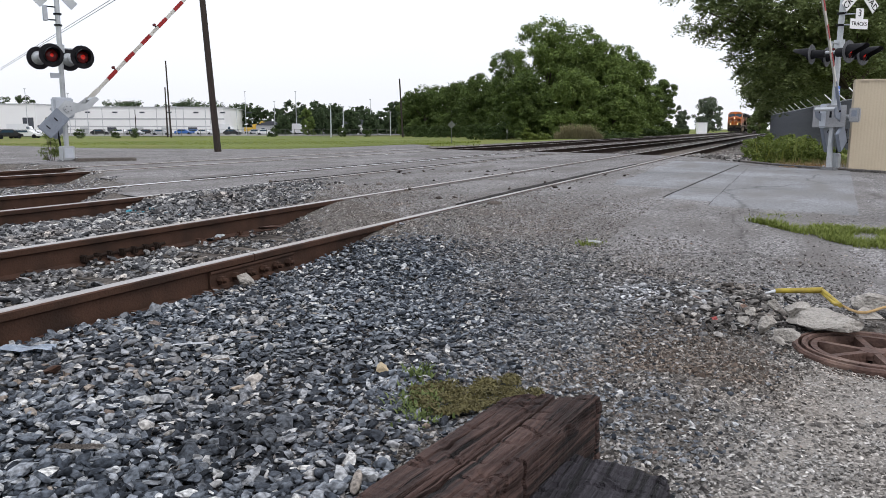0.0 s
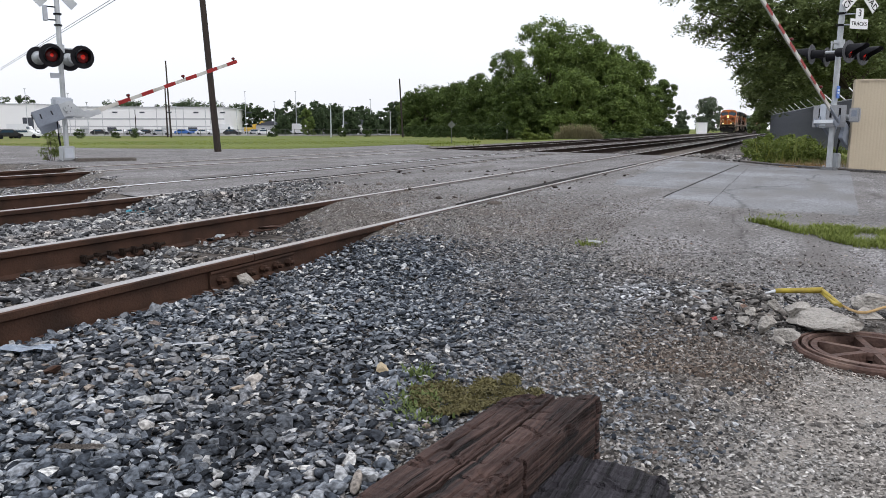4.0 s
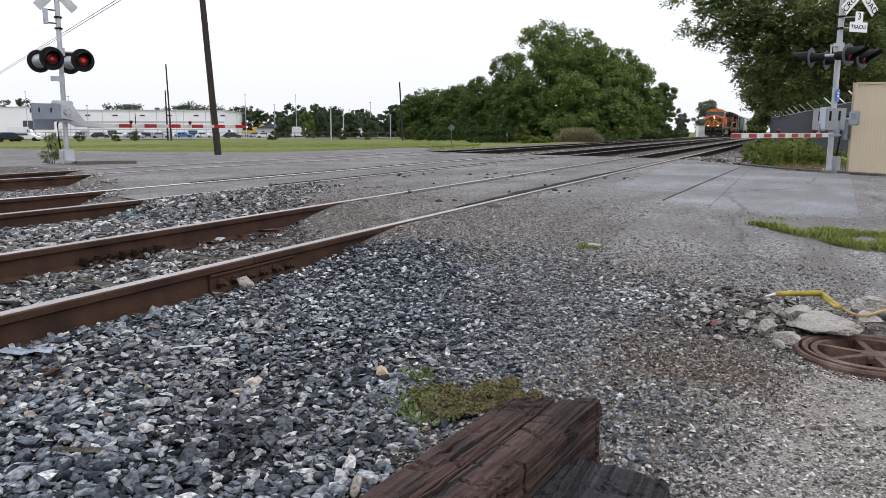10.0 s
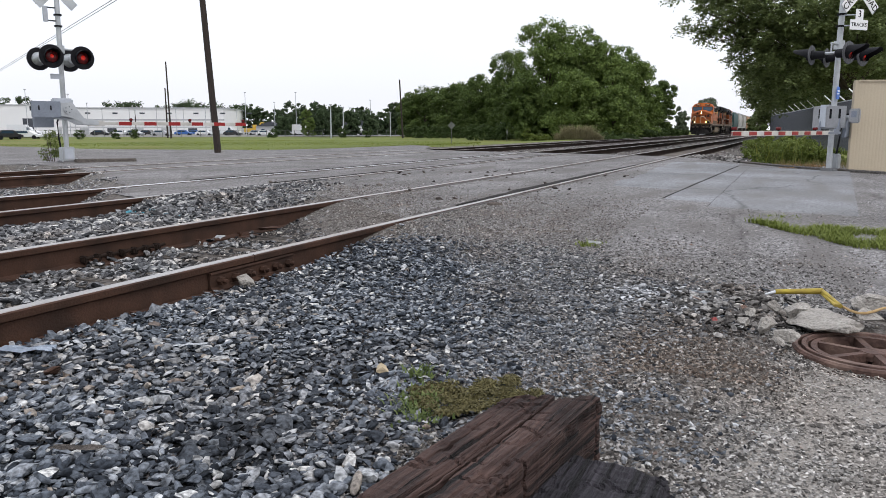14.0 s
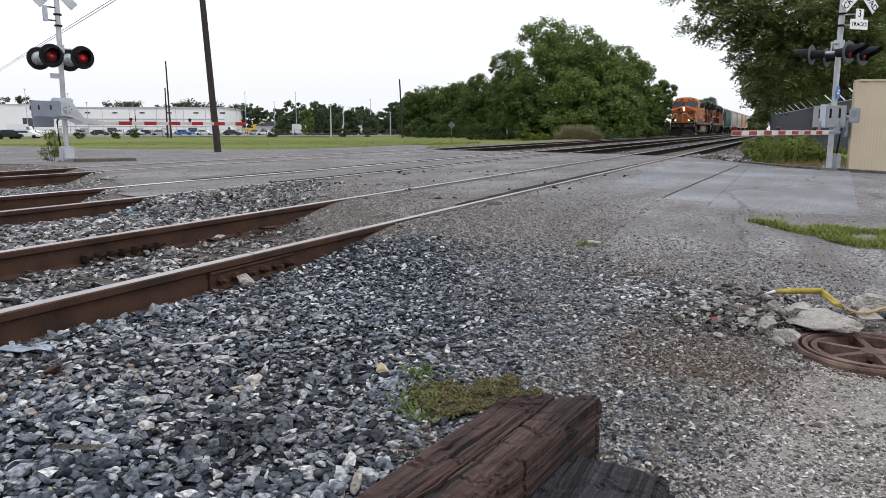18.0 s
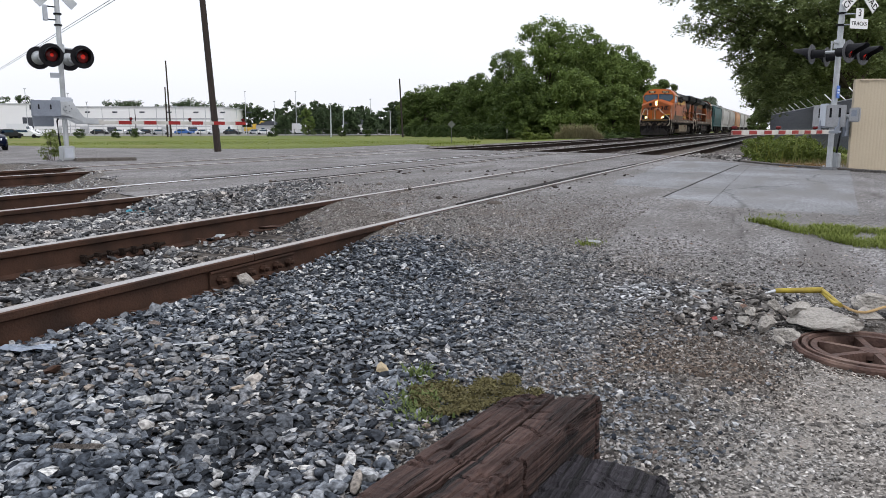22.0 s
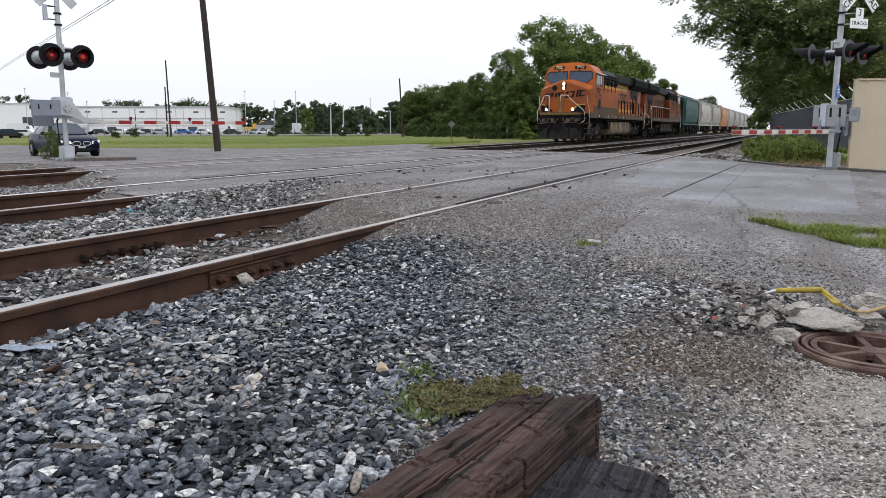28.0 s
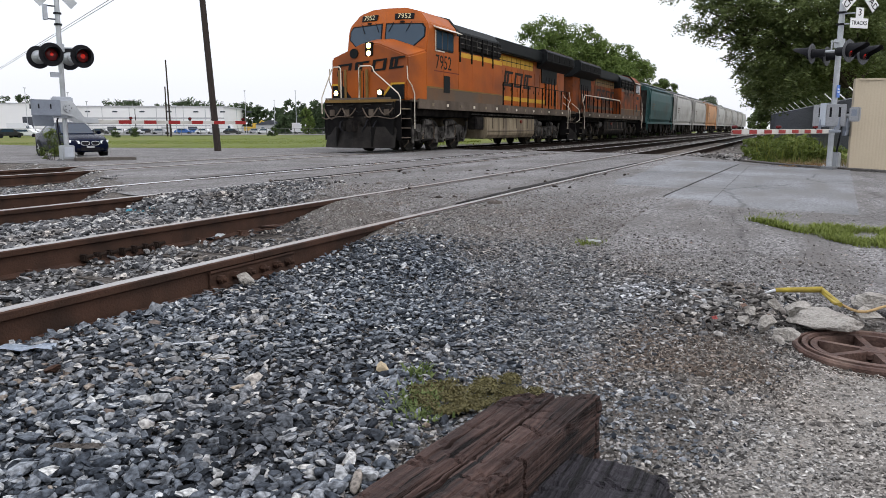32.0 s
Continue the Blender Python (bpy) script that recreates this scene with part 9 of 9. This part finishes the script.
for i, (px, d) in enumerate(((203, 120), (237, 125), (140, 110), (483, 130), (652, 130), (605, 125))):
    bush("young_tree", tuple(at_depth(px, 240, d).xy) + (-0.75,), (0.8, 0.8), 1.7 + 0.5 * (i % 2), 14, 0.12, M_UNDER, "young leafy sapling in the field", 130 + i, 4)
# tufted grass on the near part of the field
rg = np.random.default_rng(9)
fx, fy = rg.uniform(26, 75, 16000), rg.uniform(15.5, 62, 16000)
ok = (fx > road_edge(fy, 1) + 0.1) & (fx * 0.421 - fy * 0.907 < 0.05 * (fx * 0.907 + fy * 0.421))
fx, fy = fx[ok], fy[ok]
blades("field_grass", np.stack([fx, fy, ground_z(fx, fy)], -1), 0.09, 0.02, leaf_mat("field_grass_blades", (0.075, 0.102, 0.014), (0.205, 0.232, 0.046), 0.3, 0.3, 0.3, 0.7), "mown green grass of the field", "grass", 141)

# wires, from the tall pole away over the road
for k, dy in enumerate((0, 7)):
    p0, p1 = at_depth(349, -95 + dy, 38), at_depth(-132, 204 + dy * 0.2, 400)
    pts = [p0.lerp(p1, (i / 16) ** 2) for i in range(17)]
    tagged(part("overhead_wire", pipe(pts, 0.022, 5), M_SLAT), "thin grey overhead wire fixed to the tall pole", "wire", "overhead wires")


# ---- the dark blue car that comes up to the gate ----
M_NAVY = mat("dark_blue_car_paint", (0.0025, 0.0045, 0.015), (0.005, 0.008, 0.024), 0.25, 0.0, 2, 60, 0.01, coat=0.0, spec=0.4)
M_NAVY.node_tree.nodes["Principled BSDF"].inputs["IOR"].default_value = 1.16
M_TYRE = mat("black_tyre_rubber", (0.012, 0.012, 0.012), (0.03, 0.03, 0.03), 0.85)
M_ALLOY = mat("silver_alloy", (0.40, 0.41, 0.43), (0.55, 0.56, 0.58), 0.3, 0.8)
M_CARGLASS = glass("tinted_car_glass", (0.010, 0.022, 0.042), 0.05, 0.5)
M_CLEAR = mat("pale_headlamp_glass", (0.55, 0.57, 0.60), (0.72, 0.74, 0.76), 0.1, 0.2, spec=0.8)


def loft(stations):
    """A body through cross sections given as (x, half width, underside, belt, crown)."""
    bm = bmesh.new()
    rings = []
    for x, hw, zb, zt, cr in stations:
        half = [(hw * 0.90, zb), (hw * 0.985, zb + 0.10), (hw, (zb + zt) * 0.52), (hw * 0.975, zt - 0.10), (hw * 0.90, zt), (hw * 0.45, zt + cr)]
        sect = [(-y, z) for y, z in half] + [(y, z) for y, z in reversed(half)]
        rings.append([bm.verts.new((x, y, z)) for y, z in sect])
    n = len(rings[0])
    for a, b in zip(rings, rings[1:]):
        for i in range(n):
            bm.faces.new((a[i], a[(i + 1) % n], b[(i + 1) % n], b[i]))
    bm.faces.new(rings[0][::-1])
    bm.faces.new(rings[-1])
    bmesh.ops.recalc_face_normals(bm, faces=bm.faces)
    return bm


def slab(points, push, t=0.02):
    """A thin sheet over the points, t thick along push."""
    bm = bmesh.new()
    a = [bm.verts.new(p) for p in points]
    b = [bm.verts.new(Vector(p) + Vector(push) * t) for p in points]
    bm.faces.new(a)
    bm.faces.new(b[::-1])
    for i in range(len(a)):
        bm.faces.new((a[i], a[(i + 1) % len(a)], b[(i + 1) % len(a)], b[i]))
    bmesh.ops.recalc_face_normals(bm, faces=bm.faces)
    return bm


sedan = thing("sedan", pose(60, 120, -0.5), "dark blue four-door sedan driving up to the gate", "car")
part("body", loft(((-2.31, 0.66, 0.48, 0.80, 0.02), (-2.24, 0.78, 0.34, 0.94, 0.03), (-1.95, 0.86, 0.26, 1.00, 0.03), (-1.3, 0.90, 0.20, 0.99, 0.02), (-0.4, 0.91, 0.19, 0.95, 0.0), (0.6, 0.91, 0.19, 0.93, 0.0), (1.2, 0.905, 0.20, 0.91, 0.03), (1.7, 0.885, 0.22, 0.86, 0.04), (2.08, 0.82, 0.22, 0.76, 0.04), (2.27, 0.72, 0.24, 0.68, 0.03), (2.33, 0.60, 0.30, 0.60, 0.02))), M_NAVY, sedan, "dark blue body", smooth=True).data.set_sharp_from_angle(angle=radians(35))
# cabin: pillars and roof, with windows let in
bm = bmesh.new()
rings = []
for x, zr, taper in ((-1.86, 0.99, 0.90), (-1.62, 1.13, 0.94), (-1.34, 1.26, 0.97), (-1.04, 1.365, 0.99), (-0.70, 1.42, 1.0), (-0.30, 1.445, 1.0), (0.05, 1.44, 1.0), (0.28, 1.405, 0.99), (0.46, 1.29, 0.97), (0.72, 1.12, 0.94), (0.98, 0.95, 0.91)):
    side_z = max(0.935, zr - 0.045)
    edge_y = 0.80 - 0.215 * (side_z - 0.93) / 0.47
    half = [(0.80, 0.93), (edge_y, side_z), (edge_y - 0.035, zr - 0.012), (edge_y * 0.72, zr + 0.004), (edge_y * 0.35, zr + 0.012)]
    rings.append([bm.verts.new((x, -y * taper, z)) for y, z in half] + [bm.verts.new((x, y * taper, z)) for y, z in reversed(half)])
for a, b in zip(rings, rings[1:]):
    for k in range(len(a) - 1):
        bm.faces.new((a[k], a[k + 1], b[k + 1], b[k]))
bm.faces.new(rings[0])
bm.faces.new(rings[-1][::-1])
bmesh.ops.recalc_face_normals(bm, faces=bm.faces)
cabin = part("cabin", bm, M_NAVY, sedan, "dark blue roof and pillars", smooth=True)
cabin.data.set_sharp_from_angle(angle=radians(40))
part("windshield", slab(((0.945, -0.66, 0.975), (0.945, 0.66, 0.975), (0.325, 0.53, 1.378), (0.325, -0.53, 1.378)), (0.55, 0, 0.83), 0.014), M_CARGLASS, cabin, "raked tinted windshield")
part("rear_window", slab(((-1.72, -0.62, 0.975), (-1.72, 0.62, 0.975), (-1.07, 0.48, 1.335), (-1.07, -0.48, 1.335)), (-0.5, 0, 0.86), 0.012), M_CARGLASS, cabin)
for s in (-1, 1):
    part("front_window", slab(((0.70, s * 0.765, 0.965), (-0.10, s * 0.795, 0.965), (-0.14, s * 0.615, 1.375), (0.12, s * 0.60, 1.365)), (0, s, 0.35), 0.012), M_CARGLASS, cabin, "tinted side window")
    part("back_window", slab(((-0.18, s * 0.795, 0.965), (-1.15, s * 0.785, 0.965), (-0.92, s * 0.585, 1.345), (-0.20, s * 0.612, 1.375)), (0, s, 0.35), 0.012), M_CARGLASS, cabin, "tinted side window")
    mir = part("door_mirror", boxes((0.50, 0.68, s * 0.97 - 0.09, s * 0.97 + 0.09, 0.94, 1.07)), M_NAVY, sedan, "body-coloured mirror", bevel=0.03)
    part("headlight", slab(((2.35, s * 0.40, 0.565), (2.17, s * 0.78, 0.62), (2.12, s * 0.80, 0.72), (2.29, s * 0.42, 0.68)), (1, 0, 0.15), 0.025), M_CLEAR, sedan, "clear slanted headlight")
    oval = [(s * (0.20 + 0.155 * math.copysign(abs(math.cos(a)) ** 0.7, math.cos(a))), 0.585 + 0.078 * math.copysign(abs(math.sin(a)) ** 0.7, math.sin(a))) for a in (k * math.tau / 20 for k in range(21))]
    part("grille", pipe([(2.385 - 0.12 * abs(y) - 0.12 * (z - 0.5), y, z) for y, z in oval], 0.013, 6), M_ALLOY, sedan, "chrome-rimmed grille half")
    part("grille_mesh", slab([(2.372 - 0.12 * abs(y) - 0.12 * (z - 0.5), y, z) for y, z in oval[:-1]], (1, 0, 0.1), 0.012), M_BLACK, sedan)
    part("fog_intake", slab(((2.35, s * 0.42, 0.30), (2.27, s * 0.70, 0.31), (2.27, s * 0.69, 0.40), (2.35, s * 0.42, 0.39)), (1, 0, 0), 0.012), M_BLACK, sedan)
    part("door_line", boxes((-0.16, -0.148, s * 0.905 - 0.006, s * 0.905 + 0.006, 0.35, 0.92)), M_BLACK, sedan)
    part("door_handle", boxes((-0.08, 0.10, s * 0.91 - 0.015, s * 0.91 + 0.015, 0.80, 0.83)), M_NAVY, sedan, bevel=0.005)
    part("tail_light", slab(((-2.27, s * 0.50, 0.78), (-2.10, s * 0.82, 0.80), (-2.10, s * 0.82, 0.90), (-2.26, s * 0.50, 0.90)), (-1, 0, 0), 0.02), M_LENS_RED, sedan)
part("lower_intake", slab(((2.345, -0.38, 0.28), (2.345, 0.38, 0.28), (2.34, 0.38, 0.42), (2.34, -0.38, 0.42)), (1, 0, 0), 0.01), M_BLACK, sedan, "black bumper intake")
part("plate_bar", slab(((2.35, -0.15, 0.40), (2.35, 0.15, 0.40), (2.345, 0.15, 0.48), (2.345, -0.15, 0.48)), (1, 0, 0), 0.015), M_GREYBAND, sedan, "blank plate")
sedan_wheels = []
for x in (-1.42, 1.40):
    for s in (-1, 1):
        part("wheel_arch", turned(((0.0, s * 0.80), (0.36, s * 0.80), (0.37, s * 0.905), (0.0, s * 0.905)), 24, "y"), M_BLACK, sedan).matrix_basis = pose(x, 0, 0.34)
        w = part("wheel", turned(((0.20, s * 0.70), (0.30, s * 0.70), (0.33, s * 0.73), (0.33, s * 0.89), (0.30, s * 0.925), (0.22, s * 0.925), (0.20, s * 0.90)), 28, "y"), M_TYRE, sedan, "black tyre on an alloy rim")
        w.matrix_basis = pose(x, 0, 0.33)
        part("rim", turned(((0.0, s * 0.85), (0.20, s * 0.85), (0.225, s * 0.915), (0.205, s * 0.922), (0.19, s * 0.88), (0.0, s * 0.88)), 24, "y"), M_BLACK, w)
        for k in range(5):
            part("spoke", boxes((0.0, 0.205, s * 0.905 - 0.012, s * 0.905 + 0.012, -0.026, 0.026), m=pose(0, 0, 0, 0, k * 72, 0)), M_ALLOY, w)
        sedan_wheels.append(w)


# ---- what moves ----
TRAIN = ((0, 186.8), (6, 157.4), (9, 142.8), (13, 122.6), (16, 108.2), (19, 92.8), (21, 82.6), (23, 71.9), (25, 61.0), (28, 44.05), (29, 38.45), (30, 32.75), (31, 27.05), (32, 21.35))
NOSE_LIGHT = 1.49


def train_x(t):
    return float(np.interp(t, [a for a, b in TRAIN], [b for a, b in TRAIN])) - NOSE_LIGHT


def run_on_track(ob, offset):
    walk(ob, [(t, pose(x - NOSE_LIGHT + offset, TRACK_Y[2], 0)) for t, x in TRAIN])


def roll_wheels(sets, radius, x_of, spin=1, steps=190):
    """Turns each axle as far as its thing has run."""
    for ob in sets:
        m = ob.matrix_basis.copy()
        x0 = x_of(0)
        rows = []
        for i in range(steps + 1):
            t = 32.0 * i / steps
            rows.append((t, m @ Matrix.Rotation(spin * (x_of(t) - x0) / radius, 4, "Y")))
        walk(ob, rows)


GATE_LEFT = ((0, 45.5), (0.5, 41.8), (1, 38.6), (1.5, 35), (2, 31.8), (2.5, 29), (3, 25.8), (3.5, 22.8), (5.5, 12), (6, 8.8), (6.5, 6), (7, 3.4), (7.5, 1.3), (8, -0.3), (8.5, 0.1), (9, 0), (32, 0))
GATE_RIGHT = ((0, 56), (1, 52), (2, 46.5), (3, 38), (3.5, 32.5), (5.5, 11), (6, 9), (6.5, 6.2), (7, 4.4), (7.5, 1.7), (8, 0), (8.5, 0.1), (9, 0), (32, 0))


SEDAN = ((0, 81.49), (10, 53.15), (18, 29.24), (21, 19.5), (22, 15.25), (22.5, 12.95), (23, 10.91), (23.5, 9.05), (24, 7.54), (24.5, 6.04), (25, 4.62), (25.5, 3.38), (26.5, 1.88), (27.5, 1.21), (28.5, 0.83), (29, 0.59), (30, 0.24), (31, 0.02), (32, 0.02))


def sedan_pose(s):
    x, y = 22.79 + 0.361 * s, 28.32 + 0.933 * s
    return pose(x, y, float(road_z(x, y)) + 0.004, 0, 0, math.degrees(math.atan2(-0.933, -0.361)))


def motions():
    run_on_track(lead_engine, 0.0)
    walk(second_engine, [(t, pose(x - NOSE_LIGHT + 2 * LOCO_LEN, TRACK_Y[2], 0, 0, 0, 180)) for t, x in TRAIN])
    for i, (ob, sets) in enumerate(HOPPERS):
        run_on_track(ob, 2 * LOCO_LEN + i * HOP_LEN)
    roll_wheels(lead_axles, 0.53, train_x, 1, 330)
    roll_wheels(second_axles, 0.53, train_x, -1, 330)
    walk(sedan, [(t, sedan_pose(s)) for t, s in SEDAN])
    roll_wheels(sedan_wheels, 0.33, lambda t: -float(np.interp(t, [a for a, b in SEDAN], [b for a, b in SEDAN])), 1, 330)
    for arm, rows in ((left_arm, GATE_LEFT), (right_arm, GATE_RIGHT)):
        walk(arm, [(t, pose(0, 0, ARM_PIVOT[arm.name], 0, -a, 0)) for t, a in rows])


motions()
